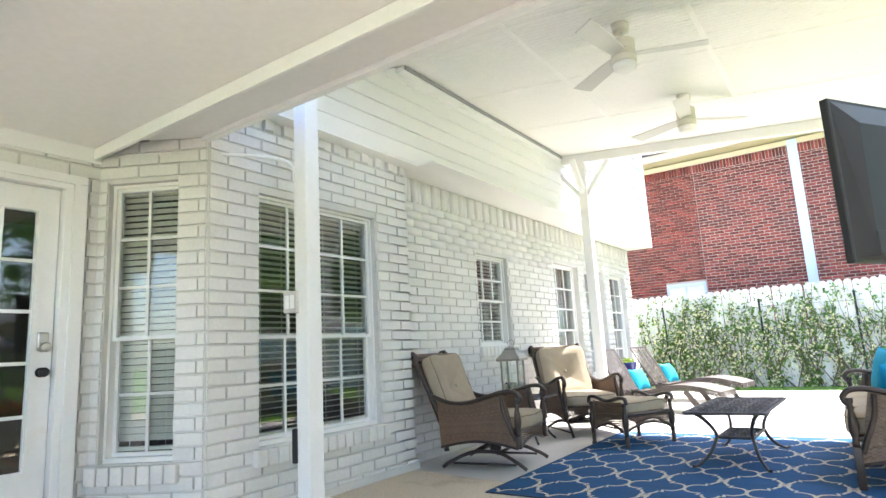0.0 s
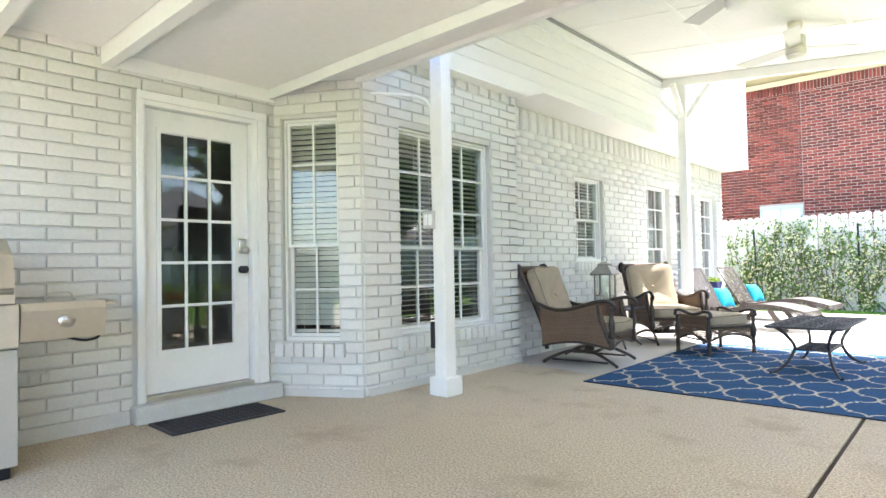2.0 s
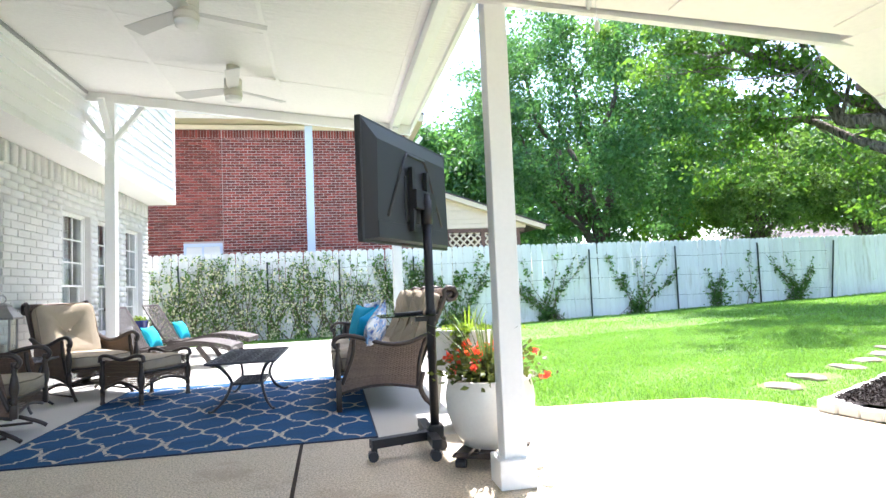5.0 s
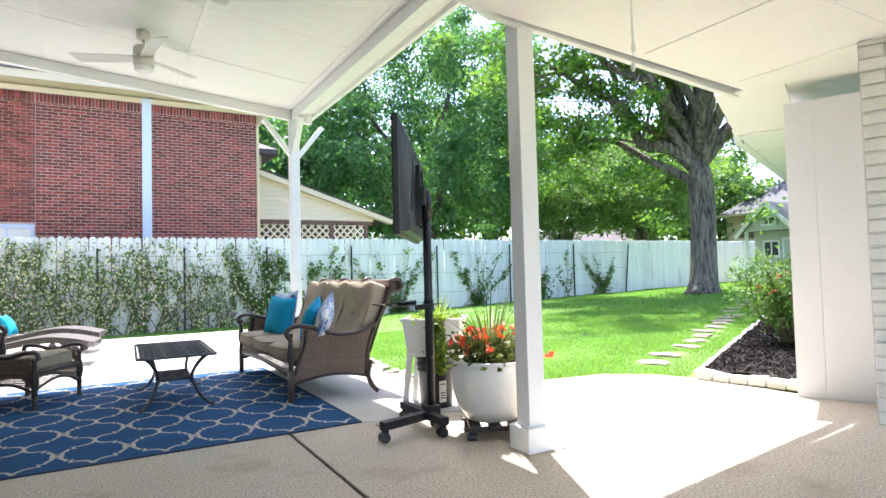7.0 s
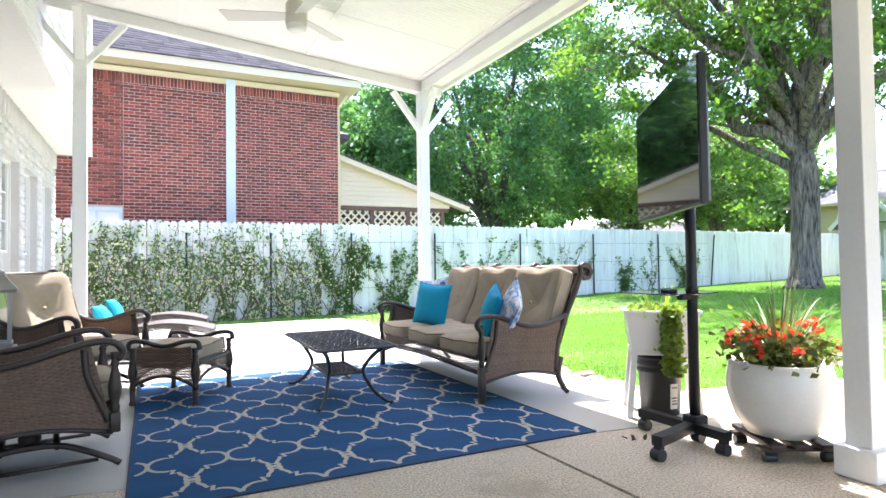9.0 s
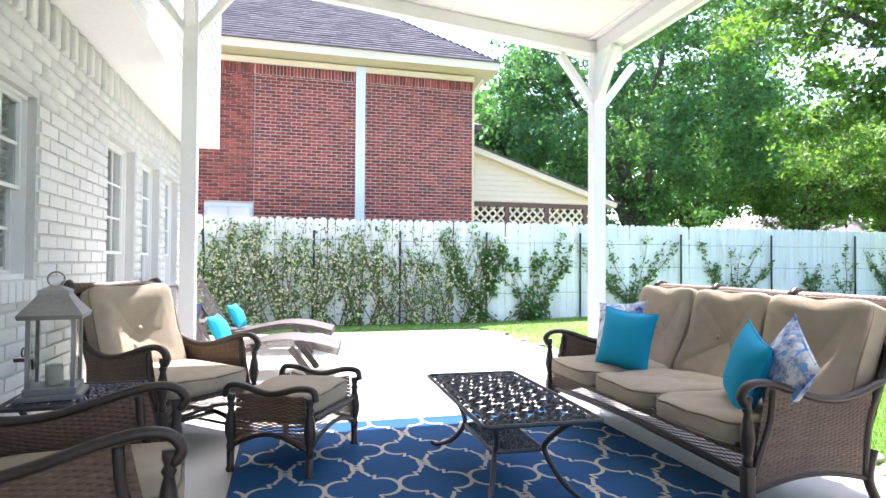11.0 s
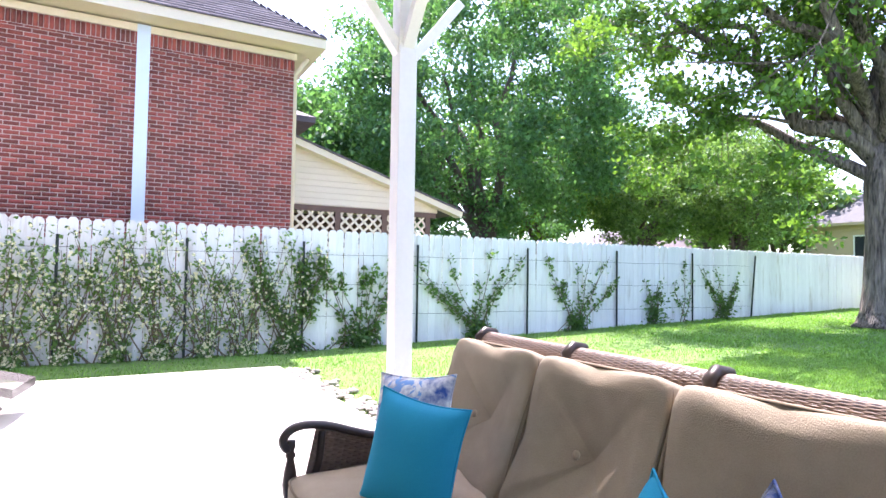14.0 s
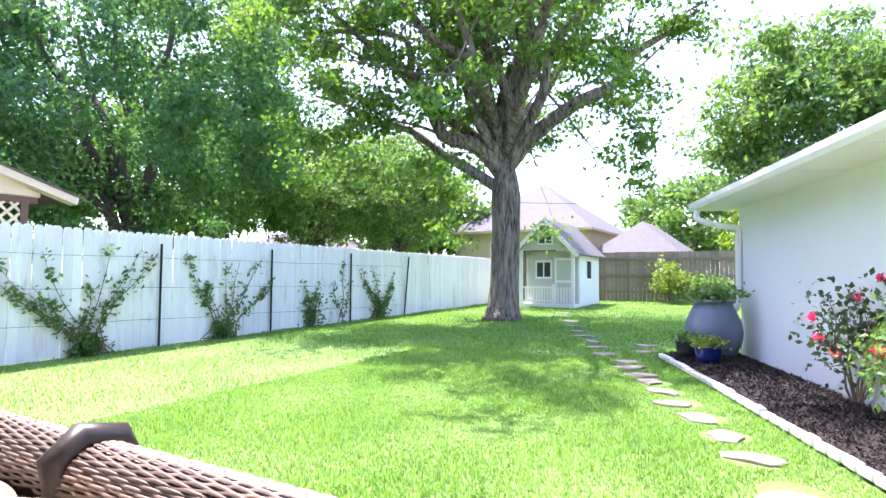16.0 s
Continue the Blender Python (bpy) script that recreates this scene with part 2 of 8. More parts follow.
def leaf_cloud(name, centres, size, mat, parent=None, droop=0.0, wide=0.45, vary=0.35, rng=RNG, up=0.0):
    """Folded leaves, one at each centre, turned at random."""
    c = np.asarray(centres, float)
    n = len(c)
    s = size * (1 + vary * rng.uniform(-1, 1, n))[:, None]
    d = rng.normal(size=(n, 3)); d[:, 2] -= droop
    d /= np.linalg.norm(d, axis=1)[:, None]
    r = rng.normal(size=(n, 3)); r[:, 2] += up
    e = np.cross(d, r); e /= np.linalg.norm(e, axis=1)[:, None] + 1e-9
    f = np.cross(e, d)
    tip, base = c + d * s * 0.5, c - d * s * 0.5
    v = np.stack([base, c + e * s * wide * 0.5 + f * s * 0.12, tip, c - e * s * wide * 0.5 + f * s * 0.12], 1).reshape(-1, 3)
    i = np.arange(n)[:, None] * 4
    tri = np.concatenate([i + [0, 1, 2], i + [0, 2, 3]], 1).reshape(-1, 3)
    return raw(name, v, tri, mat, parent)


def brick_field(owner, origin, along, width, height, course, length, joint, depth, mat_piece, mat_rest, holes=(), stretch=(0, 0), limit=0, name="brick", proud=0.012, soldier=None):
    """Bricks in running bond on an upright face: origin is its foot, along its direction; bricks stand out to the right-hand side of it."""
    along = Vector((along[0], along[1], 0)).normalized()
    out = along.cross(Vector((0, 0, 1)))
    rng = np.random.default_rng(int(abs(origin[0] * 91 + origin[1] * 37)))
    cells = []
    row, z = 0, 0.0
    while z < height - 0.02:
        h = min(course, height - z)
        u = -length / 2 if row % 2 else 0.0
        while u < width:
            a, b = max(u, 0), min(u + length, width)
            for h0, h1, z0, z1 in holes:
                if z + h * 0.6 > z0 and z + h * 0.4 < z1:
                    if a >= h0 and b <= h1:
                        a = b
                    elif a < h0 and b > h1:
                        if h0 - a > 0.04:
                            cells.append((a, h0, z, z + h))
                        a = h1
                    elif a < h0 < b:
                        b = h0
                    elif a < h1 < b:
                        a = h1
            if b - a > 0.03:
                cells.append((a, b, z, z + h))
            u += length
        z += h
        row += 1
    if soldier:
        cells += [(u, u + course, soldier[0], soldier[1]) for u in np.arange(0, width - course * 0.5, course)]
    g = joint / 2
    c = min(0.006, g)
    one = np.array([(-.5, 0, -.5), (.5, 0, -.5), (.5, 0, .5), (-.5, 0, .5), (-.5, 1, -.5), (.5, 1, -.5), (.5, 1, .5), (-.5, 1, .5)], float)
    quads = np.array([(4, 5, 6, 7), (0, 1, 5, 4), (1, 2, 6, 5), (2, 3, 7, 6), (3, 0, 4, 7)])
    me = bpy.data.meshes.new(name)
    unit = one.copy()
    unit[4:, 0] *= 0.975; unit[4:, 2] *= 0.90
    me.from_pydata(unit.tolist(), [], quads[:, ::-1].tolist())
    me.materials.append(mat_piece)
    base = Matrix(((along.x, out.x, 0, origin[0]), (along.y, out.y, 0, origin[1]), (0, 0, 1, origin[2]), (0, 0, 0, 1)))
    V, F, made = [], [], 0
    for a, b, z0, z1 in cells:
        k = depth + rng.uniform(0, 0.006)
        if soldier and z0 >= soldier[0]:
            k += 0.020 if round(a / course) % 2 else -0.004
        ce, sc = np.array([(a + b) / 2, 0.0, (z0 + z1) / 2]), np.array([b - a - 2 * g, k, z1 - z0 - 2 * g])
        if made < limit and stretch[0] <= (a + b) / 2 <= stretch[1]:
            ob = new(name, me)
            ob.parent = owner
            ob.matrix_basis = base @ Matrix.Translation(ce) @ Matrix.Rotation(rng.normal() * 0.004, 4, 'Y') @ Matrix.Diagonal((*sc, 1))
            made += 1
        else:
            p = unit * sc + ce
            w = np.array(base)[:3, :3] @ p.T
            F.append(quads[:, ::-1] + 8 * len(V))
            V.append(w.T + np.array(origin))
    if V:
        tagged(raw("bricks", np.concatenate(V), np.concatenate(F), mat_rest, owner), kind="stuff")


# ---- structure: ground ----
def structure(ob, label="", category=""):
    return tagged(ob, label, category, kind="structure")


def lawn_rise(x, y=9.0):
    """How far the lawn climbs above its edge by the patio."""
    return 0.026 * min(max(x - 2.0, 0.0), 30.0) * min(max((y - 1.4) / 1.3, 0.0), 1.0)


bm = bmesh.new()
gx, gy = (-400, -50, -10, 2, 7, 12, 20, 32, 60, 400), (-400, -50, 1.4, 1.9, 2.3, 2.7, 15, 40, 400)
gv = [[bm.verts.new((x, y, -0.07 + lawn_rise(x, y))) for y in gy] for x in gx]
for i in range(len(gx) - 1):
    for j in range(len(gy) - 1):
        bm.faces.new((gv[i][j], gv[i + 1][j], gv[i + 1][j + 1], gv[i][j + 1]))
structure(obj("ground", bm, M_SOIL), "green lawn ground reaching to the horizon", "ground")


def slab_line(x):
    return 4.81 - 0.142 * (x + 2.96)


# aggregate paving in fields with dark joints between them
agg = structure(new("paving"), "tan exposed-aggregate paving with dark joints", "paving")
for x0, x1, y0, y1 in ((-3.9, 0.10, -9.0, 0.0), (-3.9, 0.10, 0.02, 9), (0.125, 9, -9, 0.0), (0.125, 9, 0.02, 9)):
    out = []
    if y1 == 9:
        if x1 < 1:
            out = [(x0, y0), (x1, y0), (x1, slab_line(x1) - 0.012), (x0, slab_line(x0) - 0.012)]
        else:
            out = [(x0, y0), (8.0, y0), (4.0, 2.6), (3.95, 3.98), (3.8, 4.35), (3.45, 4.66), (2.8, 4.77), (2.1, 4.83), (1.62, 5.05), (1.55, slab_line(1.55) - 0.012), (x0, slab_line(x0) - 0.012)]
    else:
        out = [(x0, y0), (x1, y0), (x1, y1), (x0, y1)]
    part("paving_field", prism(bmesh.new(), out, -0.12, 0.0), M_AGG, agg)
part("joint", boxes(((0.099, -9, -0.12), (0.126, 4.38, -0.012)), ((-3.9, -0.001, -0.12), (0.10, 0.021, -0.012)), ((0.126, -0.001, -0.12), (7.5, 0.021, -0.012))), M_JOINT, agg, "dark joint filler")
slab = structure(new("patio_slab"), "light grey poured concrete patio slab", "patio")
part("slab_field", prism(bmesh.new(), [(-3.3, slab_line(-3.3)), (1.55, slab_line(1.55)), (1.62, 5.15), (1.68, 6.6), (1.70, 8.29), (-3.3, 8.29)], -0.12, 0.0), M_CONC, slab)
part("slab_field", prism(bmesh.new(), [(-3.3, 8.30), (1.70, 8.30), (1.72, 9.8), (1.62, 12.95), (-3.3, 12.95)], -0.12, 0.0), M_CONC, slab)


# ---- walls with openings ----
def wall(name, origin, along, width, height, thick, holes, mat, label, category="wall", parent=None):
    """An upright wall; origin and along as for brick_field, its face on the right-hand side."""
    bm = bmesh.new()
    along = Vector((along[0], along[1], 0)).normalized()
    out = along.cross(Vector((0, 0, 1)))
    m = Matrix(((along.x, out.x, 0, origin[0]), (along.y, out.y, 0, origin[1]), (0, 0, 1, origin[2]), (0, 0, 0, 1)))
    u = 0.0
    for h0, h1, z0, z1 in sorted(holes):
        if h0 > u:
            box(bm, (u, -thick, 0), (h0, 0, height), m)
        if z0 > 0:
            box(bm, (h0, -thick, 0), (h1, 0, z0), m)
        if z1 < height:
            box(bm, (h0, -thick, z1), (h1, 0, height), m)
        u = h1
    if u < width:
        box(bm, (u, -thick, 0), (width, 0, height), m)
    ob = obj(name, bm, mat, parent)
    return structure(ob, label, category), m


DX, BX, WX = -3.70, -3.03, -3.17
C1, C2 = (DX, 2.30), (BX, 2.70)
ANG = Vector((C2[0] - C1[0], C2[1] - C1[1], 0))
wall_d, m_d = wall("wall_door", (DX, -4.0, 0), (0, 1), 6.30, 3.0, 0.2, [(5.19, 6.19, 0.0, 2.34)], M_PAINT_MORTAR, "painted white brick wall beside the glazed door")
wall_a, m_a = wall("wall_bay_side", (*C1, 0), ANG, ANG.length, 3.0, 0.2, [(0.07, 0.57, 0.45, 2.33)], M_PAINT_MORTAR, "painted white brick angled bay wall")
wall_b, m_b = wall("wall_bay", (*C2, 0), (0, 1), 2.20, 3.0, 0.2, [(0.42, 1.72, 0.46, 2.30)], M_PAINT_MORTAR, "painted white brick bay wall with a wide window")
wall_r, _ = wall("wall_bay_return", (BX, 4.90, 0), (-1, 0), 0.14, 3.0, 0.2, [], M_PAINT_MORTAR, "painted white brick return of the bay")
LONG_HOLES = [(1.50, 2.29, 1.08, 2.21), (3.74, 4.72, 0.50, 2.30), (4.97, 5.92, 0.50, 2.30), (6.22, 7.15, 0.50, 2.30)]
wall_l, m_l = wall("wall_long", (WX, 4.90, 0), (0, 1), 7.48, 2.90, 0.2, LONG_HOLES, M_PAINT_MORTAR, "long painted white brick house wall with windows")
wall("wall_house_end", (WX, 12.38, 0), (-1, 0), 6.0, 6.8, 0.2, [], M_PAINT_MORTAR, "painted white brick end wall of the house")
# added inner surfaces, darkened by colour so the rooms look unlit
wall("wall_inner", (-6.6, -4, 0), (0, 1), 16.2, 6.8, 0.1, [], M_ROOM_SHADE, "added inner wall behind the windows, coloured dark for room shade")
structure(obj("floor_inside", boxes(((-6.6, -4, 0.1), (-3.92, 12.2, 0.16)), ((-3.915, 5.0, 0.1), (-3.38, 12.2, 0.16))), M_ROOM_SHADE), "added floor inside the house, coloured dark for room shade", "floor")
structure(obj("ceiling_inside", boxes(((-6.6, -4, 2.62), (-3.4, 12.2, 2.68))), M_ROOM_SHADE), "added ceiling inside the house, coloured dark for room shade", "ceiling")


# ---- windows and door ----
M_DRAPE = material("sheer_curtain", (0.70, 0.71, 0.70), 0.8, vary=0.05, scale=3, grain=120)


def pane_grid(owner, m, u0, u1, z0, z1, cols, rows, v, bar=0.02, mat=M_VINYL, frame_w=0.035, deep=0.04):
    """A sash: its frame, bars and single panes, in the wall's own axes."""
    bm = bmesh.new()
    box(bm, (u0, v - deep, z0), (u0 + frame_w, v, z1)); box(bm, (u1 - frame_w, v - deep, z0), (u1, v, z1))
    box(bm, (u0 + frame_w, v - deep, z0), (u1 - frame_w, v, z0 + frame_w)); box(bm, (u0 + frame_w, v - deep, z1 - frame_w), (u1 - frame_w, v, z1))
    a, b, c, d = u0 + frame_w, u1 - frame_w, z0 + frame_w, z1 - frame_w
    sash = part("sash", bm, mat, owner)
    sash.matrix_basis = m
    pw, ph = (b - a) / cols, (d - c) / rows
    for i in range(1, cols):
        q = part("muntin", boxes(((a + i * pw - bar / 2, v - deep * 0.7, c), (a + i * pw + bar / 2, v - 0.008, d))), mat, owner); q.matrix_basis = m
    for j in range(1, rows):
        q = part("muntin", boxes(((a, v - deep * 0.65, c + j * ph - bar / 2), (b, v - 0.010, c + j * ph + bar / 2))), mat, owner); q.matrix_basis = m
    for i in range(cols):
        for j in range(rows):
            q = part("pane", boxes(((a + i * pw + 0.003, v - 0.026, c + j * ph + 0.003), (a + (i + 1) * pw - 0.003, v - 0.020, c + (j + 1) * ph - 0.003))), M_GLASS, owner)
            q.matrix_basis = m
            q.visible_shadow = False


def window(name, m, hole, cols, top_rows, low_rows, split, label, v=-0.07, sill=True, u_sill=0.06):
    u0, u1, z0, z1 = hole
    w = structure(new(name), label, "window")
    bm = bmesh.new()
    for lo, hi in (((u0, v - 0.09, z0), (u0 + 0.018, v + 0.02, z1)), ((u1 - 0.018, v - 0.09, z0), (u1, v + 0.02, z1)), ((u0 + 0.018, v - 0.09, z1 - 0.022), (u1 - 0.018, v + 0.02, z1)), ((u0 + 0.018, v - 0.09, z0), (u1 - 0.018, v + 0.025, z0 + 0.03))):
        box(bm, lo, hi)
    part("window_frame", bm, M_VINYL, w).matrix_basis = m
    zs = z0 + (z1 - z0) * split
    pane_grid(w, m, u0 + 0.018, u1 - 0.018, zs - 0.018, z1 - 0.022, cols, top_rows, v - 0.005, frame_w=0.024)
    pane_grid(w, m, u0 + 0.018, u1 - 0.018, z0 + 0.03, zs + 0.018, cols, low_rows, v - 0.048, frame_w=0.024)
    if sill:
        n = max(2, round((u1 - u0 + 2 * u_sill) / 0.095))
        pitch = (u1 - u0 + 2 * u_sill) / n
        for i in range(n):
            bm = boxes(((u0 - u_sill + i * pitch + 0.004, -0.10, z0 - 0.125), (u0 - u_sill + (i + 1) * pitch - 0.004, 0.062, z0 - 0.008)), bevel=0.008)
            part("sill_brick", bm, M_PAINT_BRICK, w).matrix_basis = m
    return w


def blind(m, u0, u1, z0, z1, v, label, tilt=28, pitch=0.046):
    b = empty("window_blind", m, label, "blind")
    part("headrail", boxes(((u0, v - 0.03, z1 - 0.05), (u1, v + 0.02, z1))), M_BLIND, b)
    bm = bmesh.new()
    box(bm, (u0, -0.024, -0.0015), (u1, 0.024, 0.0015))
    me = bpy.data.meshes.new("slat"); bm.to_mesh(me); bm.free(); me.materials.append(M_BLIND)
    z, k = z1 - 0.08, 0
    while z > z0 + 0.05:
        s = new("slat", me); s.parent = b
        s.matrix_basis = Matrix.Translation((0, v, z)) @ Matrix.Rotation(radians(tilt), 4, 'X')
        z -= pitch
    part("bottom_rail", boxes(((u0, v - 0.02, z0 + 0.01), (u1, v + 0.02, z0 + 0.035))), M_BLIND, b)
    bm = bmesh.new()
    for u in (u0 + 0.12, (u0 + u1) / 2, u1 - 0.12):
        box(bm, (u - 0.002, v + 0.026, z0 + 0.03), (u + 0.002, v + 0.028, z1 - 0.04))
    part("ladder_cord", bm, M_BLIND, b)
    return b


window("window_1", m_a, (0.07, 0.57, 0.45, 2.33), 2, 3, 2, 0.43, "narrow white sash window with closed blinds in a bay")
window("window_2", m_b, (0.42, 1.72, 0.46, 2.30), 4, 3, 2, 0.42, "wide white sash window with open blinds in a bay")
window("window_3", m_l, LONG_HOLES[0], 3, 2, 2, 0.5, "small white sash window in painted brick")
for nm, hole in (("window_4", LONG_HOLES[1]), ("window_5", LONG_HOLES[2]), ("window_6", LONG_HOLES[3])):
    window(nm, m_l, hole, 3, 3, 2, 0.43, "tall white sash window with a pale curtain in painted brick", v=-0.10)
    drape = empty("curtain", m_l, "pale sheer curtain gathered behind a tall window", "curtain", "sheer curtains")
    for a, b in ((hole[0] + 0.02, hole[0] + 0.26), (hole[1] - 0.34, hole[1] - 0.02)):
        us = np.linspace(a, b, 40)
        vs = -0.30 + 0.028 * np.sin((us - a) * 95) + 0.012 * np.sin((us - a) * 41)
        V = [(u, v, z) for z in (0.165, hole[3] + 0.08) for u, v in zip(us, vs)]
        raw("panel", V, [(i, i + 1, i + 41, i + 40) for i in range(39)], M_DRAPE, drape, True)
blind(m_a, 0.075, 0.565, 0.5, 2.328, -0.168, "closed cream slatted window blind", tilt=-54, pitch=0.046)
blind(m_b, 0.425, 1.065, 0.5, 2.298, -0.168, "open cream slatted window blind", tilt=12)
blind(m_b, 1.075, 1.715, 0.5, 2.298, -0.168, "open cream slatted window blind", tilt=12)
blind(m_l, 1.505, 2.285, 1.12, 2.208, -0.17, "open cream slatted window blind", tilt=20)

door = structure(new("door_1"), "white fifteen-lite glazed back door, closed", "door")
u0, u1, z0, z1 = 5.19, 6.19, 0.0, 2.34
bm = bmesh.new()
for lo, hi in (((u0, -0.16, 0.13), (u0 + 0.055, 0.03, z1 - 0.085)), ((u1 - 0.115, -0.16, 0.13), (u1, 0.03, z1 - 0.085)), ((u0, -0.16, z1 - 0.085), (u1, 0.03, z1)),
               ((u0 - 0.01, 0.03, 0.13), (u0 + 0.035, 0.05, z1 - 0.05)), ((u1 - 0.07, 0.03, 0.13), (u1 + 0.012, 0.05, z1 - 0.05)), ((u0 - 0.01, 0.03, z1 - 0.05), (u1 + 0.012, 0.05, z1 + 0.012))):
    box(bm, lo, hi, bevel=0.004)
part("door_frame", bm, M_TRIM, door).matrix_basis = m_d
bm = bmesh.new()
d0, d1, e0, e1, g0, g1, h0, h1 = 5.25, 6.07, 0.17, 2.25, 5.37, 5.945, 0.47, 2.09
for lo, hi in (((d0, -0.08, e0), (g0, -0.035, e1)), ((g1, -0.08, e0), (d1, -0.035, e1)), ((g0, -0.08, e0), (g1, -0.035, h0)), ((g0, -0.08, h1), (g1, -0.035, e1))):
    box(bm, lo, hi)
leaf = part("door_leaf", bm, M_TRIM, door)
leaf.matrix_basis = m_d
bm = bmesh.new()
for lo, hi in (((g0 - 0.03, -0.035, h0 - 0.03), (g0, -0.022, h1 + 0.03)), ((g1, -0.035, h0 - 0.03), (g1 + 0.03, -0.022, h1 + 0.03)), ((g0, -0.035, h0 - 0.03), (g1, -0.022, h0)), ((g0, -0.035, h1), (g1, -0.022, h1 + 0.03))):
    box(bm, lo, hi)
part("glazing_bead", bm, M_TRIM, door).matrix_basis = m_d
pane_grid(door, m_d, g0, g1, h0, h1, 3, 5, -0.035, bar=0.022, mat=M_TRIM, frame_w=0.006, deep=0.03)
M_NICKEL = material("brushed_nickel", (0.55, 0.53, 0.50), 0.3, 1.0, vary=0.05)
M_BLACK = material("black_metal", (0.018, 0.018, 0.02), 0.45, 0.3, vary=0.2)
bm = bmesh.new()
lathe(bm, [(0.03, 0), (0.034, 0.01), (0.03, 0.02)], 16)
box(bm, (-0.034, -0.02, 0.0), (0.034, 0.09, 0.028), bevel=0.012)
lathe(bm, [(0.012, 0.028), (0.014, 0.05), (0.03, 0.06), (0.031, 0.075), (0.02, 0.085)], 18, (0, -0.005, 0))
lock = part("door_lock", bm, M_NICKEL, door, "nickel keypad lock", True)
lock.matrix_basis = m_d @ Matrix.Translation((6.01, -0.034, 1.22)) @ Matrix(((1, 0, 0, 0), (0, 0, 1, 0), (0, 1, 0, 0), (0, 0, 0, 1)))
bm = lathe(bmesh.new(), [(0.03, 0), (0.031, 0.012), (0.012, 0.018), (0.012, 0.04), (0.029, 0.05), (0.03, 0.065), (0.018, 0.075)], 18)
knob = part("door_knob", bm, M_BLACK, door, "black round knob", True)
knob.matrix_basis = m_d @ Matrix.Translation((6.01, -0.034, 1.06)) @ Matrix(((1, 0, 0, 0), (0, 0, 1, 0), (0, 1, 0, 0), (0, 0, 0, 1)))
part("threshold", boxes(((5.24, -0.2, 0.12), (6.09, 0.03, 0.165)), bevel=0.006), M_NICKEL, door, "metal threshold").matrix_basis = m_d
structure(obj("door_step", boxes(((DX - 0.1, 1.14, 0.0), (DX + 0.12, 2.29, 0.125)), bevel=0.012), M_PAINT_MORTAR), "low painted concrete step below the door", "step")
# painted plinth along the wall foot
structure(obj("plinth", boxes(((DX, -4.0, 0.0), (DX + 0.045, 1.13, 0.10)), bevel=0.006), M_PAINT_MORTAR), "painted concrete footing along the brick wall", "plinth")
bm = bmesh.new()
box(bm, (0, 0, 0), (ANG.length, 0.035, 0.06), m_a)
box(bm, (0.035, 0.0, 0), (2.2, 0.035, 0.06), m_b)
structure(obj("plinth_bay", bm, M_PAINT_MORTAR), "painted concrete footing along the bay", "plinth")

# ---- upper storey: lap siding over the brick ----
S0, S1 = Vector((-2.90, 2.75, 0)), Vector((-2.70, 12.47, 0))
SD = (S1 - S0).normalized()
SO = SD.cross(Vector((0, 0, 1)))
m_s = Matrix(((SD.x, SO.x, 0, S0.x), (SD.y, SO.y, 0, S0.y), (0, 0, 1, 0), (0, 0, 0, 1)))
SL = (S1 - S0).length
upper = structure(obj("wall_upper", boxes(((0, -0.5, 2.96), (SL, -0.02, 6.8))), M_SIDING), "white upper storey wall clad in lap siding", "wall")
upper.matrix_basis = m_s
bm = bmesh.new()
vs = [bm.verts.new(p) for p in ((0, -0.02, 0), (SL, -0.02, 0), (SL, 0.022, 0.0), (0, 0.022, 0.0), (0, -0.02, 0.168), (SL, -0.02, 0.168), (SL, -0.004, 0.168), (0, -0.004, 0.168))]
for q in ((0, 1, 2, 3), (3, 2, 6, 7), (7, 6, 5, 4), (0, 3, 7, 4), (1, 5, 6, 2)):
    bm.faces.new([vs[i] for i in q])
lap = bpy.data.meshes.new("siding_plank"); bm.to_mesh(lap); bm.free(); lap.materials.append(M_SIDING)
for i in range(22):
    pl = new("siding_plank", lap); pl.parent = upper; pl.location = (0, 0, 3.06 + i * 0.16)
part("frieze_board", boxes(((0, -0.06, 2.90), (SL, 0.012, 3.06))), M_TRIM, upper)
part("corner_board", boxes(((SL - 0.09, -0.03, 2.90), (SL + 0.02, 0.035, 6.8))), M_TRIM, upper)
structure(obj("soffit", boxes(((-3.2, 4.92, 2.885), (-2.66, 12.48, 2.90)), ((-3.02, 2.76, 2.885), (-2.86, 4.92, 2.90))), M_CEIL), "white soffit under the upper storey", "soffit")
structure(obj("wall_upper_end", boxes(((-9, 12.40, 2.9), (-2.7, 12.46, 6.8))), M_SIDING), "white siding end wall", "wall")
structure(obj("roof_house", boxes(((-9.5, -4.5, 6.8), (-2.3, 12.9, 6.95))), M_SHINGLE), "dark shingled main roof", "roof")

# ---- fan roof over the patio: ceiling sloping away from the house ----
def fan_z(x):
    return 3.81 - 0.117 * (x + 2.7)


bm = bmesh.new()
x0, x1, y0, y1 = -2.86, 1.50, 3.02, 8.42
y2 = 8.55   # the roof's far edge runs out of square by the house
vs = [bm.verts.new((x, y, fan_z(x) + dz)) for dz in (0.0, 0.10) for x, y in ((x0, y0), (x1, y0), (x1, y1), (x0, y2))]
for q in ((0, 3, 2, 1), (4, 5, 6, 7), (0, 1, 5, 4), (1, 2, 6, 5), (2, 3, 7, 6), (3, 0, 4, 7)):
    bm.faces.new([vs[i] for i in q])
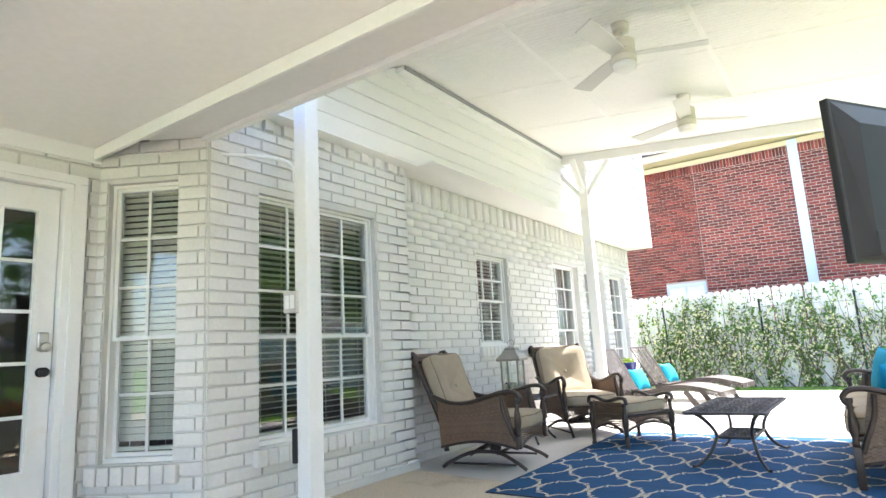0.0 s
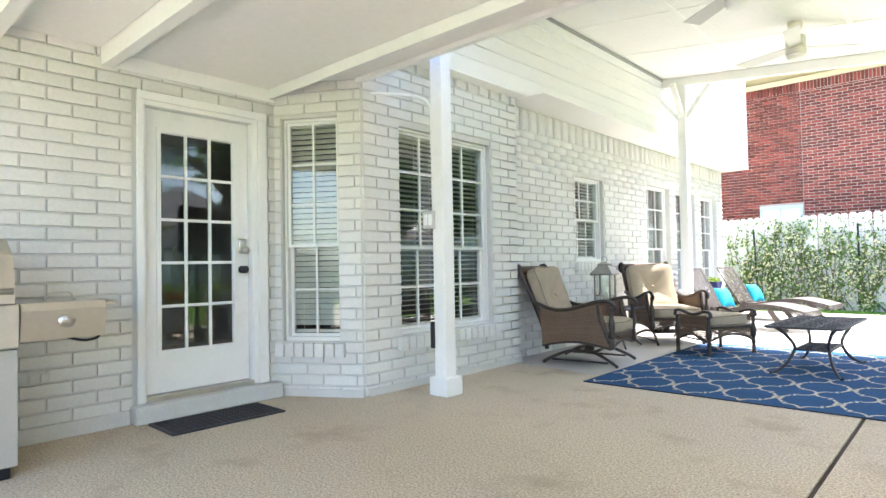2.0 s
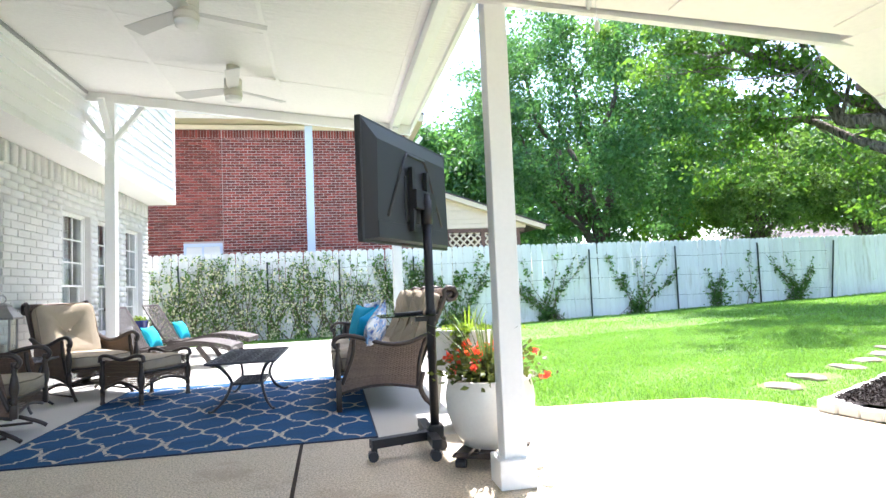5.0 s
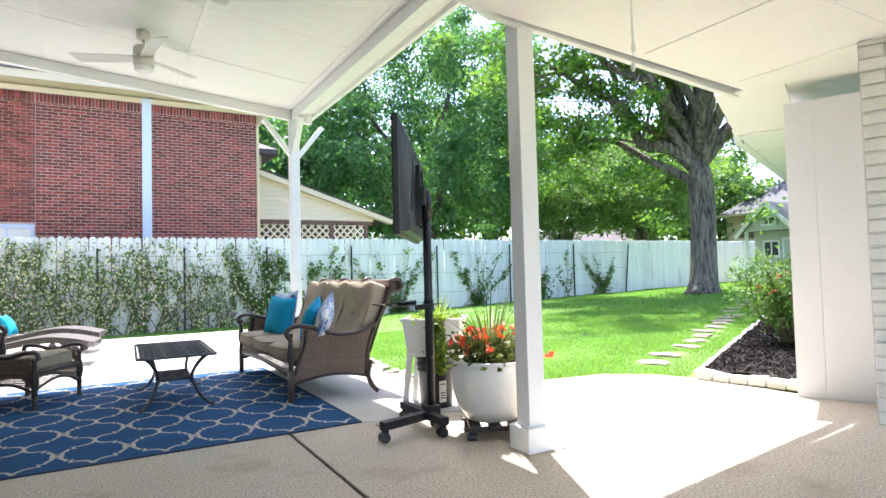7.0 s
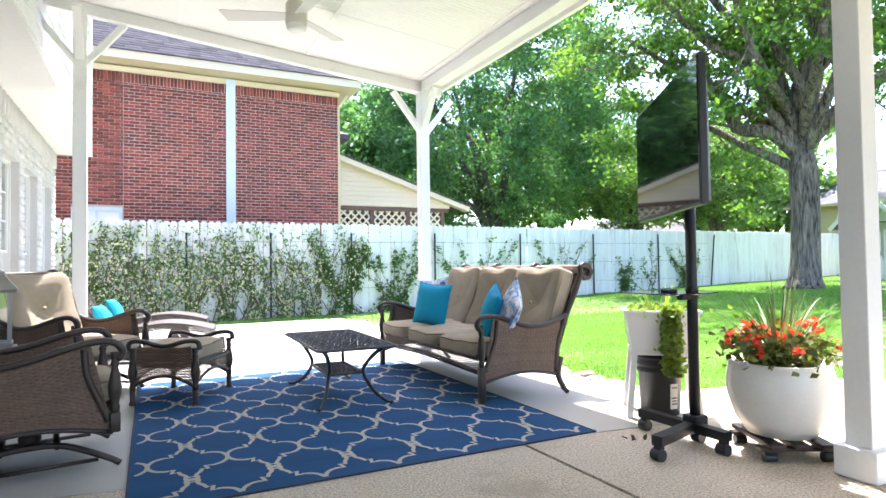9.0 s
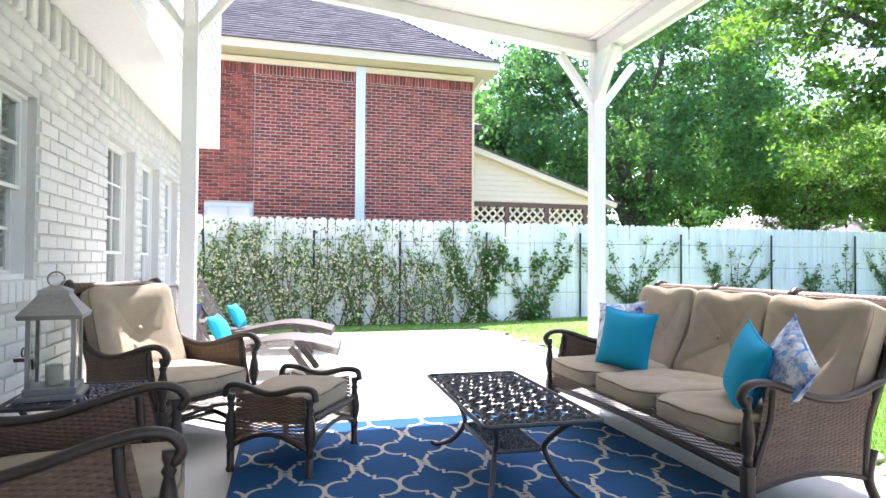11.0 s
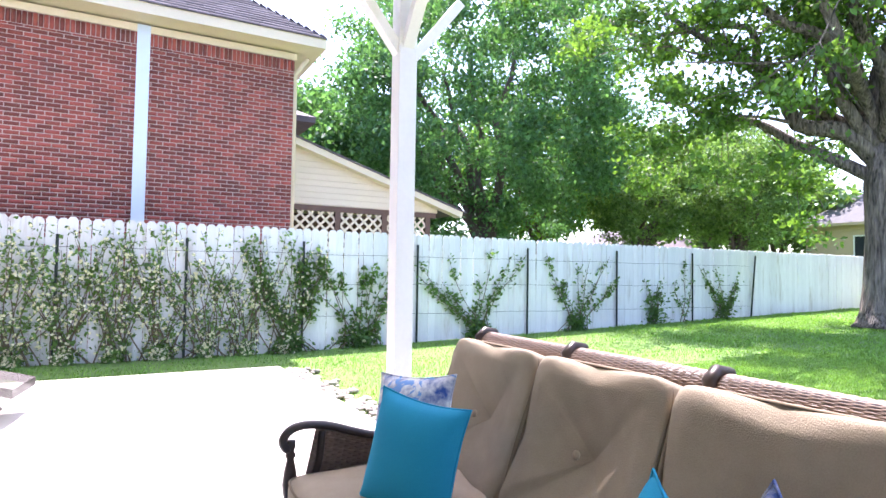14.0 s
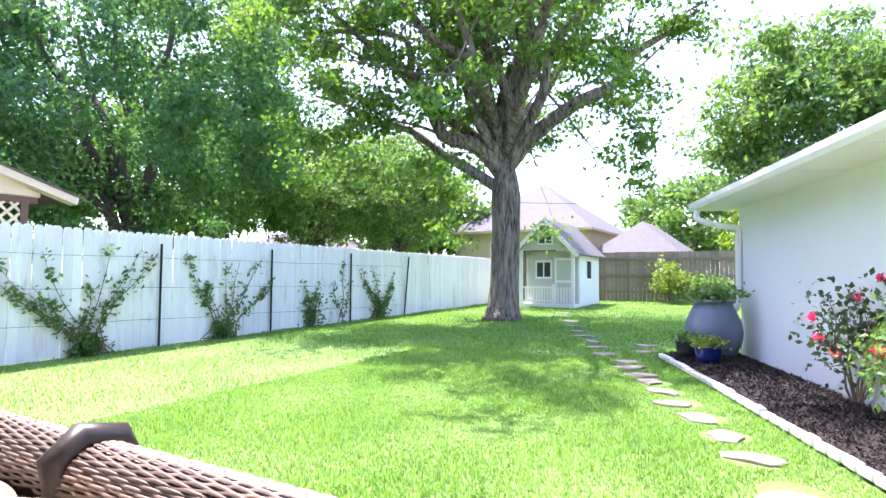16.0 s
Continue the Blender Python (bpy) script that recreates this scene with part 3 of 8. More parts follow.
# grooved boards and seams of the ceiling
y = y0 + 0.02
k = 0
while y < y1 - 0.03:
    w = 0.044
    vs = [bm.verts.new((x, yy, fan_z(x) - d)) for d in (0.0, 0.005) for x, yy in ((x0 + 0.01, y), (x1 - 0.01, y), (x1 - 0.01, y + w), (x0 + 0.01, y + w))]
    for q in ((4, 7, 6, 5), (0, 1, 5, 4), (1, 2, 6, 5), (2, 3, 7, 6), (3, 0, 4, 7)):
        bm.faces.new([vs[i] for i in q])
    y += 0.0505
for xs in (-1.55, -0.2, 1.15):
    box(bm, (xs - 0.02, y0, fan_z(xs) - 0.011), (xs + 0.02, y1, fan_z(xs) + 0.02))
for ys in (4.45, 5.7, 6.95):
    vs = [bm.verts.new((x, yy, fan_z(x) - d)) for d in (-0.01, 0.010) for x, yy in ((x0, ys - 0.018), (x1, ys - 0.018), (x1, ys + 0.018), (x0, ys + 0.018))]
    for q in ((4, 7, 6, 5), (0, 1, 5, 4), (1, 2, 6, 5), (2, 3, 7, 6), (3, 0, 4, 7)):
        bm.faces.new([vs[i] for i in q])
structure(obj("ceiling_patio", bm, M_CEIL), "white grooved board patio ceiling", "ceiling")
roof2 = structure(new("patio_roof"), "white timber edge of the patio roof", "roof")
bm = bmesh.new()
beam(bm, (x0, y2 - 0.04, fan_z(x0) + 0.03), (x1 + 0.05, y1 - 0.04, fan_z(x1 + 0.05) + 0.03), 0.05, 0.18)
part("fascia", bm, M_TRIM, roof2)
part("fascia", boxes(((x1, y0, fan_z(x1) - 0.05), (x1 + 0.045, y1, fan_z(x1) + 0.13))), M_TRIM, roof2)
bm = bmesh.new()
beam(bm, (x0, y0 + 0.02, fan_z(x0) + 0.03), (x1, y0 + 0.02, fan_z(x1) + 0.03), 0.05, 0.16)
part("fascia", bm, M_TRIM, roof2)
bm = bmesh.new()
beam(bm, (-2.75, 8.39, fan_z(-2.75) - 0.07), (x1, 8.11, fan_z(x1) - 0.07), 0.09, 0.12)
part("header_beam", bm, M_TRIM, roof2)
part("header_beam", boxes(((1.21, 3.2, fan_z(1.26) - 0.13), (1.31, 8.06, fan_z(1.26) - 0.008))), M_TRIM, roof2)
part("ledger", boxes(((-2.84, 4.6, fan_z(-2.75) - 0.06), (-2.74, 8.34, fan_z(-2.75) - 0.012))), M_TRIM, roof2)
# grey strip paints the shadow line where wall and ceiling meet
M_GAP = material("shadow_grey_trim", (0.33, 0.33, 0.33), 0.5, vary=0.05)
part("shadow_strip", boxes(((-2.735, 4.6, fan_z(-2.72) - 0.05), (-2.715, 8.32, fan_z(-2.72) - 0.014))), M_GAP, roof2, "grey strip painted as the shadow line along the ledger")
part("roof_skin", boxes(((x0, y0 - 0.02, 3.95), (x1 + 0.08, y2 - 0.2, 3.97))), M_SHINGLE, roof2)


# ---- posts ----
def post(x, y, top, braces, base=True):
    p = empty("porch_post", pose(x, y, 0), "white painted square wooden porch post" + (" with a boxed base" if base else " with curved braces at its head"), "post", "porch posts")
    part("shaft", boxes(((-0.062, -0.062, 0.0), (0.062, 0.062, top)), bevel=0.006), M_TRIM, p)
    if base:
        part("base", boxes(((-0.098, -0.098, 0.0), (0.098, 0.098, 0.15)), bevel=0.008), M_TRIM, p)
    for s, dz in braces:
        bm = bmesh.new()
        beam(bm, (s * 0.03, 0, top - 0.52 + dz), (s * 0.40, 0, top - 0.05 + dz), 0.06, 0.075, (0, 1, 0))
        part("brace", bm, M_TRIM, p)
        bm = bmesh.new()
        beam(bm, (0, s * -0.0, top - 0.52 + dz), (0, -0.36, top - 0.05 + dz), 0.06, 0.075, (1, 0, 0))
        if s < 0 or len(braces) == 1:
            part("brace", bm, M_TRIM, p)
        else:
            bm.free()
    return p


post(-2.57, 3.18, fan_z(-2.57), ())
post(1.26, 3.09, fan_z(1.26), ())
post(-2.46, 8.38, fan_z(-2.46) - 0.12, ((-1, 0.0), (1, 0.0)), False)
post(1.25, 8.12, fan_z(1.25) - 0.12, ((-1, 0.02), (1, -0.02)), False)

# conduit with switch box on the first post
M_SWITCH = material("grey_plastic", (0.58, 0.56, 0.52), 0.5)
cond = empty("conduit", pose(0, 0, 0), "white painted electrical conduit down a porch post", "conduit")
pts = curve([(-3.62, 2.35, 2.52), (-3.2, 2.62, 2.52), (-2.80, 3.05, 2.50), (-2.66, 3.14, 2.40), (-2.65, 3.15, 2.2)], 6) + [Vector((-2.65, 3.15, 1.5))]
part("pipe", tube(bmesh.new(), pts, 0.014, 10), M_TRIM, cond, smooth=True)
part("pipe", tube(bmesh.new(), [(-2.64, 3.15, 1.40), (-2.64, 3.15, 0.42)], 0.011, 10), M_TRIM, cond, smooth=True)
part("end_cap", boxes(((-2.665, 3.10, 0.38), (-2.625, 3.14, 0.60)), bevel=0.008), M_BLACK, cond, "black end cap")
sw = empty("outdoor_switch", pose(-2.655, 3.125, 1.44, 0, 0, 12), "grey weatherproof switch box on a white post", "switch")
part("box", boxes(((-0.055, -0.05, -0.075), (0.055, 0.03, 0.075)), bevel=0.008), M_SWITCH, sw)
part("rocker", boxes(((-0.038, -0.056, -0.045), (-0.006, -0.049, 0.045)), bevel=0.002), M_TRIM, sw)
part("rocker", boxes(((0.006, -0.056, -0.045), (0.038, -0.049, 0.045)), bevel=0.002), M_TRIM, sw)

# ---- low roof over the back door ----
KX, KY = 4.55, 3.42
GP, GA = Vector((3.78, 2.92, 0)), radians(22.8)
GD = Vector((math.cos(GA), math.sin(GA), 0))
GN = Vector((-math.sin(GA), math.cos(GA), 0))
bm = bmesh.new()
prism(bm, [(DX, 1.04), (8.5, 1.04), (8.5, 2.3), (KX + 0.2, KY - 0.1), (0.6, 2.9), (0.2, 2.26), (DX, 2.26)], 2.575, 2.60)
prism(bm, [(DX - 0.05, -1.5), (8.5, -1.5), (8.5, 0.955), (DX - 0.05, 0.955)], 2.60, 2.63)
for y in (-1.2, -0.4, 0.36):
    box(bm, (DX, y - 0.04, 2.50), (8.5, y + 0.04, 2.602))
prism(bm, [(BX - 0.6, 2.26), (0.2, 2.26), (0.6, 2.9), (0.2, 2.72), (BX, 2.72)], 2.62, 2.64)
for xs, ye in ((-0.1, 2.24), (2.3, 3.0), (3.5, 3.1)):
    box(bm, (xs - 0.018, 1.04, 2.566), (xs + 0.018, ye, 2.578))
box(bm, (0.55, 1.95, 2.567), (8.4, 1.986, 2.578))
structure(obj("ceiling_low", bm, M_CEIL), "smooth white porch ceiling panels over the back door", "ceiling")
low = structure(new("porch_trim"), "white painted beams and trim of the low porch roof", "trim")
part("cross_beam", boxes(((DX, 0.96, 2.47), (8.4, 1.04, 2.65)), bevel=0.004), M_TRIM, low)
part("wall_trim", boxes(((DX, 1.042, 2.47), (DX + 0.03, 2.29, 2.574))), M_TRIM, low)
part("edge_trim", boxes(((DX + 0.031, 2.235, 2.49), (0.3, 2.262, 2.572)), bevel=0.004), M_TRIM, low)
bm = boxes(((BX - 0.02, 2.66, 2.585), (0.3, 2.71, 2.80)), ((BX - 0.02, 2.71, 2.60), (0.3, 2.735, 2.66)), bevel=0.004)
part("eave_beam", bm, M_TRIM, low)
bm = bmesh.new()
beam(bm, (0.28, 2.69, 2.67), (1.0, 2.99, 2.65), 0.05, 0.18)
beam(bm, (1.0, 2.99, 2.65), (KX, KY, 2.62), 0.05, 0.16)
part("fascia", bm, M_TRIM, low)
bm = bmesh.new()
prism(bm, [(DX - 0.3, -1.6), (9, -1.6), (9, 1.5), (5.2, 2.3), (KX - 0.25, KY - 0.04), (1.0, 3.04), (0.28, 2.74), (BX, 2.735), (DX - 0.3, 2.3)], 2.82, 2.86)
part("roof_skin", bm, M_SHINGLE, low)
pull = empty("pull_cord", pose(1.50, 2.40, 2.575), "two white pull cords hanging from the porch ceiling", "cord")
for dx, ln in ((0, 0.30), (0.07, 0.37)):
    bm = tube(bmesh.new(), [(dx, dx, 0), (dx, dx, -ln)], 0.003, 6)
    part("cord", bm, M_TRIM, pull)
    part("cord_end", lathe(bmesh.new(), [(0.004, 0.03), (0.012, 0.015), (0.014, -0.01), (0.008, -0.028)], 12, (dx, dx, -ln)), M_TRIM, pull, smooth=True)

# ---- garage wing ----
m_g = Matrix(((GD.x, GN.x, 0, GP.x), (GD.y, GN.y, 0, GP.y), (0, 0, 1, 0), (0, 0, 0, 1)))
M_STUCCO = material("white_stucco", (0.78, 0.80, 0.82), 0.7, vary=0.05, scale=1.0, grain=50, bump=0.3, depth=0.003)
gar = structure(obj("wall_garage", boxes(((0.12, -0.2, -0.05), (7.42, 0, 2.40)), ((-0.38, -0.736, -0.05), (0.32, -0.536, 2.40)), ((0.12, -0.534, -0.05), (0.32, -0.202, 2.40))), M_STUCCO), "smooth white garage side wall", "wall")
gar.matrix_basis = m_g
q = structure(obj("wall_garage_far", boxes(((7.22, -7, -0.05), (7.42, -0.2, 2.40))), M_STUCCO), "white garage end wall", "wall"); q.matrix_basis = m_g
wall_g, m_ge = wall("wall_garage_near", (3.45, 2.20, 0), -GN, 6.0, 2.574, 0.2, [], M_PAINT_MORTAR, "painted brick garage end wall under the porch")
ge = structure(new("garage_eave"), "white garage eave with gutter and soffit", "eave")
part("soffit", boxes(((0.98, 0.0, 2.36), (7.75, 0.50, 2.375))), M_CEIL, ge).matrix_basis = m_g
bm = bmesh.new()
vs = [bm.verts.new(p) for p in ((0.10, -0.02, 2.574), (1.0, -0.02, 2.372), (1.0, 0.52, 2.372), (0.10, 0.52, 2.574), (0.10, -0.02, 2.60), (1.0, -0.02, 2.40), (1.0, 0.52, 2.40), (0.10, 0.52, 2.60))]
for f in ((0, 3, 2, 1), (4, 5, 6, 7), (0, 1, 5, 4), (1, 2, 6, 5), (2, 3, 7, 6), (3, 0, 4, 7)):
    bm.faces.new([vs[i] for i in f])
part("soffit_return", bm, M_CEIL, ge).matrix_basis = m_g
bm = bmesh.new()
beam(bm, (0.72, 0.53, 2.60), (1.45, 0.56, 2.42), 0.05, 0.16)
part("fascia", bm, M_TRIM, ge).matrix_basis = m_g
for u in (1.9, 3.1, 4.3):
    part("seam", boxes(((u, 0.01, 2.352), (u + 0.03, 0.49, 2.3595))), M_TRIM, ge).matrix_basis = m_g
bm = bmesh.new()
sec = [(0.50, 2.35), (0.60, 2.36), (0.625, 2.41), (0.63, 2.47), (0.50, 2.47)]
ra = [bm.verts.new((1.40, y, z)) for y, z in sec]; rb = [bm.verts.new((7.78, y, z)) for y, z in sec]
for i in range(5):
    bm.faces.new((ra[i], ra[(i + 1) % 5], rb[(i + 1) % 5], rb[i]))
bm.faces.new(ra); bm.faces.new(rb[::-1])
part("gutter", bm, M_TRIM, ge).matrix_basis = m_g
bm = bmesh.new()
vs = [bm.verts.new(p) for p in ((0.9, 0.60, 2.475), (7.8, 0.60, 2.475), (7.8, -3.4, 4.0), (0.9, -3.4, 4.0), (0.9, 0.60, 2.43), (7.8, 0.60, 2.43), (7.8, -3.4, 3.95), (0.9, -3.4, 3.95))]
for f in ((0, 1, 2, 3), (7, 6, 5, 4), (0, 4, 5, 1), (1, 5, 6, 2), (2, 6, 7, 3), (3, 7, 4, 0)):
    bm.faces.new([vs[i] for i in f])
part("roof_skin", bm, M_SHINGLE, ge).matrix_basis = m_g
dp = empty("downpipe", m_g, "white garage downpipe curving into a barrel", "downpipe")
bm = tube(bmesh.new(), curve([(7.60, 0.55, 2.36), (7.60, 0.54, 2.22), (7.50, 0.30, 2.12), (7.36, 0.06, 2.05), (7.34, 0.05, 1.9)], 6) + [Vector((7.34, 0.05, 1.1))] + curve([(7.34, 0.06, 0.98), (7.30, 0.12, 0.86), (7.2, 0.22, 0.82)], 5), 0.045, 12)
part("pipe", bm, M_TRIM, dp, smooth=True)

# ---- white picket boards along the back ----
FY = 14.70
fence = structure(new("fence"), "white painted dog-eared board fence", "fence")
bm = bmesh.new()
w, h, t = 0.137, 1.80, 0.018
vs = []
for y in (0, t):
    vs.append([bm.verts.new((x, y, z)) for x, z in ((0, 0), (w, 0), (w, h - 0.04), (w - 0.035, h), (0.035, h), (0, h - 0.04))])
bm.faces.new(vs[0]); bm.faces.new(vs[1][::-1])
for i in range(6):
    j = (i + 1) % 6
    bm.faces.new((vs[0][j], vs[0][i], vs[1][i], vs[1][j]))
pk = bpy.data.meshes.new("board"); bm.to_mesh(pk); bm.free(); pk.materials.append(M_FENCE)
rng = np.random.default_rng(3)
x = -9.0
while x < 22.9:
    b = new("board", pk); b.parent = fence
    tall = (2.11 - lawn_rise(x)) / 1.80
    b.matrix_basis = pose(x, FY + rng.uniform(-0.006, 0.006), -0.07 + lawn_rise(x) + rng.uniform(-0.012, 0.012), 0, rng.normal() * 0.25, 0) @ Matrix.Diagonal((1, 1, tall, 1))
    x += 0.1425
for z in (0.6, 1.1, 1.65):
    part("rail", boxes(((-9, FY + 0.03, z), (22.9, FY + 0.07, z + 0.09))), M_FENCE, fence)
fence2 = structure(new("fence_far"), "weathered brown wooden board fence", "fence")
bm = boxes(((0, 0, 0), (0.138, 0.02, 1.85)))
pk2 = bpy.data.meshes.new("board"); bm.to_mesh(pk2); bm.free(); pk2.materials.append(M_WOODFENCE)
fa, fb = Vector((22.9, 14.7, 0)), Vector((24.3, 2.0, 0))
n = int((fb - fa).length / 0.145)
ang = math.degrees(math.atan2(fb.y - fa.y, fb.x - fa.x))
for i in range(n):
    p = fa.lerp(fb, i / n)
    b = new("board", pk2); b.parent = fence2
    b.matrix_basis = pose(p.x, p.y, -0.07 + lawn_rise(p.x) + rng.uniform(-0.01, 0.01), 0, 0, ang)
bm = bmesh.new()
for z in (0.4, 1.0, 1.62):
    beam(bm, (fa.x - 0.03, fa.y, z + 0.45), (fb.x - 0.03, fb.y, z + 0.45), 0.04, 0.09)
part("rail", bm, M_WOODFENCE, fence2)


# ---- furniture materials ----
M_WICKER = material("brown_wicker", (0.125, 0.075, 0.047), 0.5, vary=0.35, scale=8, grain=90, bump=0.3, depth=0.002, island=0.9)
# a paler tone of the brown wicker, used on the sofa
M_WICKER_L = material("pale_brown_wicker", (0.165, 0.115, 0.085), 0.5, vary=0.3, scale=8, grain=90, bump=0.3, depth=0.002, island=0.9)
M_BRONZE = material("dark_bronze_paint", (0.045, 0.032, 0.026), 0.38, 0.25, vary=0.25, scale=10, grain=60, bump=0.15, depth=0.002)
M_CAST = material("dark_cast_metal", (0.05, 0.05, 0.058), 0.42, 0.35, vary=0.25, scale=14, grain=90, bump=0.25, depth=0.002)
M_CUSHION = material("tan_cushion_fabric", (0.35, 0.29, 0.21), 0.85, vary=0.16, scale=11, grain=240, bump=0.6, depth=0.004, spec=0.2)
M_PIPING = material("tan_piping", (0.21, 0.16, 0.105), 0.85, vary=0.1)
M_TEAL = material("turquoise_fabric", (0.012, 0.29, 0.47), 0.8, vary=0.10, scale=5, grain=240, bump=0.3, depth=0.002, spec=0.2)
M_TEAL_L = material("light_turquoise_fabric", (0.03, 0.42, 0.56), 0.8, vary=0.10, scale=5, grain=240, bump=0.3, depth=0.002, spec=0.2)
M_LOUNGE = material("grey_brown_wicker", (0.06, 0.049, 0.044), 0.5, vary=0.3, scale=8, grain=90, bump=0.3, depth=0.002, island=0.8)


def print_fabric(name):
    m = material(name, (0.74, 0.74, 0.72), 0.85, vary=0.06, scale=4, grain=240, bump=0.3, depth=0.002, stain=(0.035, 0.085, 0.30), stain_scale=9.0, stain_at=0.52)
    n, l = m.node_tree.nodes, m.node_tree.links
    p = n["Principled BSDF"]
    col = p.inputs["Base Color"].links[0].from_socket
    v = n.new("ShaderNodeTexNoise"); v.inputs["Scale"].default_value = 11; v.inputs["Distortion"].default_value = 2.2
    g = n.new("ShaderNodeNewGeometry"); l.new(g.outputs["Position"], v.inputs["Vector"])
    r = n.new("ShaderNodeMapRange"); r.inputs[1].default_value, r.inputs[2].default_value = 0.57, 0.60
    l.new(v.outputs["Fac"], r.inputs[0])
    x = n.new("ShaderNodeMix"); x.data_type = 'RGBA'
    l.new(r.outputs[0], x.inputs["Factor"]); l.new(col, x.inputs["A"]); x.inputs["B"].default_value = (0.16, 0.33, 0.62, 1)
    l.new(x.outputs["Result"], p.inputs["Base Color"])
    return m


M_PRINT = print_fabric("blue_white_leaf_print")


# ---- soft shapes and weaving ----
def superquad(a, b, c, e=0.35, nu=40, nv=24, bend=None):
    u = np.linspace(-math.pi, math.pi, nu, endpoint=False)
    v = np.linspace(-math.pi / 2, math.pi / 2, nv)
    U, V = np.meshgrid(u, v)
    f = lambda w, k: np.sign(w) * np.abs(w) ** k
    P = np.stack([a * f(np.cos(V), e) * f(np.cos(U), e), b * f(np.cos(V), e) * f(np.sin(U), e), c * f(np.sin(V), e * 1.6)], -1).reshape(-1, 3)
    if bend:
        P = bend(P)
    i, j = np.meshgrid(np.arange(nv - 1), np.arange(nu), indexing="ij")
    k = (j + 1) % nu
    F = np.stack([i * nu + j, i * nu + k, (i + 1) * nu + k, (i + 1) * nu + j], -1).reshape(-1, 4)
    return P, F


def soft(name, size, mat, parent, at, e=0.32, bend=None, label="", piping=None):
    """A stuffed cushion centred at the pose `at`."""
    a, b, c = (s / 2 for s in size)
    P, F = superquad(a, b, c, e, 48, 26, bend)
    ob = raw(name, P, F, mat, parent, True)
    ob.matrix_basis = at
    if label:
        tagged(ob, label)
    if piping:
        for s in (1, -1):
            w = np.linspace(0, 2 * math.pi, 60)
            g = lambda q, k: np.sign(q) * np.abs(q) ** k
            ring = np.stack([a * 0.985 * g(np.cos(w), e), b * 0.985 * g(np.sin(w), e), np.full(60, s * c * 0.62)], -1)
            if bend:
                ring = bend(ring)
            q = part("piping", tube(bmesh.new(), ring.tolist(), 0.006, 6), piping, ob, smooth=True)
    return ob


def tufted(depth=0.03, lines=True, cx=0.0, cy=0.0):
    def bend(P):
        P = P.copy()
        top = P[:, 2] > 0
        d = np.hypot(P[:, 0] - cx, P[:, 1] - cy)
        k = depth * np.exp(-(d / 0.06) ** 2)
        if lines:
            k += depth * 0.45 * np.exp(-(np.abs(P[:, 1] - cy) / 0.018) ** 2) + depth * 0.45 * np.exp(-(np.abs(P[:, 0] - cx) / 0.018) ** 2)
        P[:, 2] -= np.where(top, k, 0)
        P[:, 2] += 0.006 * np.sin(P[:, 0] * 19 + P[:, 1] * 7) * np.where(top, 1, 0)
        return P
    return bend


def puffed(amount=0.012, seed=0.0):
    def bend(P):
        P = P.copy()
        P[:, 2] += np.where(P[:, 2] > 0, amount * (np.sin(P[:, 0] * 13 + seed) * np.cos(P[:, 1] * 9 + seed) + 0.5 * np.sin(P[:, 1] * 23 + P[:, 0] * 17 + seed)), 0)
        return P
    return bend


def throw_pillow(label, w, t, mat, m, group="sofa pillows"):
    n = 24
    s = np.linspace(-1, 1, n)
    U, V = np.meshgrid(s, s)
    puff = ((1 - np.abs(U) ** 2.6).clip(0) * (1 - np.abs(V) ** 2.6).clip(0)) ** 0.55
    wob = 1 + 0.05 * np.sin(5 * U + 3 * V)
    X, Y = U * (1 - 0.10 * (1 - V ** 2)) * w / 2, V * (1 - 0.10 * (1 - U ** 2)) * w / 2
    top = np.stack([X, Y, puff * t / 2 * wob], -1).reshape(-1, 3)
    low = np.stack([X, Y, -puff * t / 2], -1).reshape(-1, 3)
    i, j = np.meshgrid(np.arange(n - 1), np.arange(n - 1), indexing="ij")
    q = np.stack([i * n + j, i * n + j + 1, (i + 1) * n + j + 1, (i + 1) * n + j], -1).reshape(-1, 4)
    p = empty("throw_pillow", m, label, "pillow", group)
    raw("cover", np.concatenate([top, low]), np.concatenate([q, q[:, ::-1] + n * n]), mat, p, True)
    e = np.linspace(-1, 1, 14)
    edge = [(x * (1 - 0.10 * (1 - y ** 2)) * w / 2, y * (1 - 0.10 * (1 - x ** 2)) * w / 2, 0) for x, y in [(a, -1) for a in e] + [(1, a) for a in e[1:]] + [(-a, 1) for a in e[1:]] + [(-1, -a) for a in e[1:]]]
    part("seam", tube(bmesh.new(), edge, 0.004, 5), mat, p, smooth=True)
    return p


def woven(name, surf, waves, rows, amp, mat, parent, cover=0.9, step=4):
    """Strands that run along u and pass in front of and behind stakes; surf(u, v) gives the points of the face."""
    u = np.linspace(0, 1, waves * step + 1)
    V, F = [], []
    k = len(u)
    for r in range(rows):
        v0, v1 = (r + 0.5 - cover / 2) / rows, (r + 0.5 + cover / 2) / rows
        A, M, B = surf(u, v0), surf(u, (v0 + v1) / 2), surf(u, v1)
        t = np.gradient(M, axis=0)
        nrm = np.cross(t, B - A)
        nrm /= np.linalg.norm(nrm, axis=1)[:, None] + 1e-9
        off = (amp * np.sin(math.pi * waves * u + math.pi * r))[:, None]
        base = 3 * k * r
        V += [A + nrm * (off - amp * 0.5), M + nrm * (off + amp * 0.5), B + nrm * (off - amp * 0.5)]
        i = np.arange(k - 1)
        for s in (0, 1):
            F.append(np.stack([base + s * k + i, base + s * k + i + 1, base + (s + 1) * k + i + 1, base + (s + 1) * k + i], -1))
    return tagged(raw(name, np.concatenate(V), np.concatenate(F), mat, parent, True), kind="stuff")


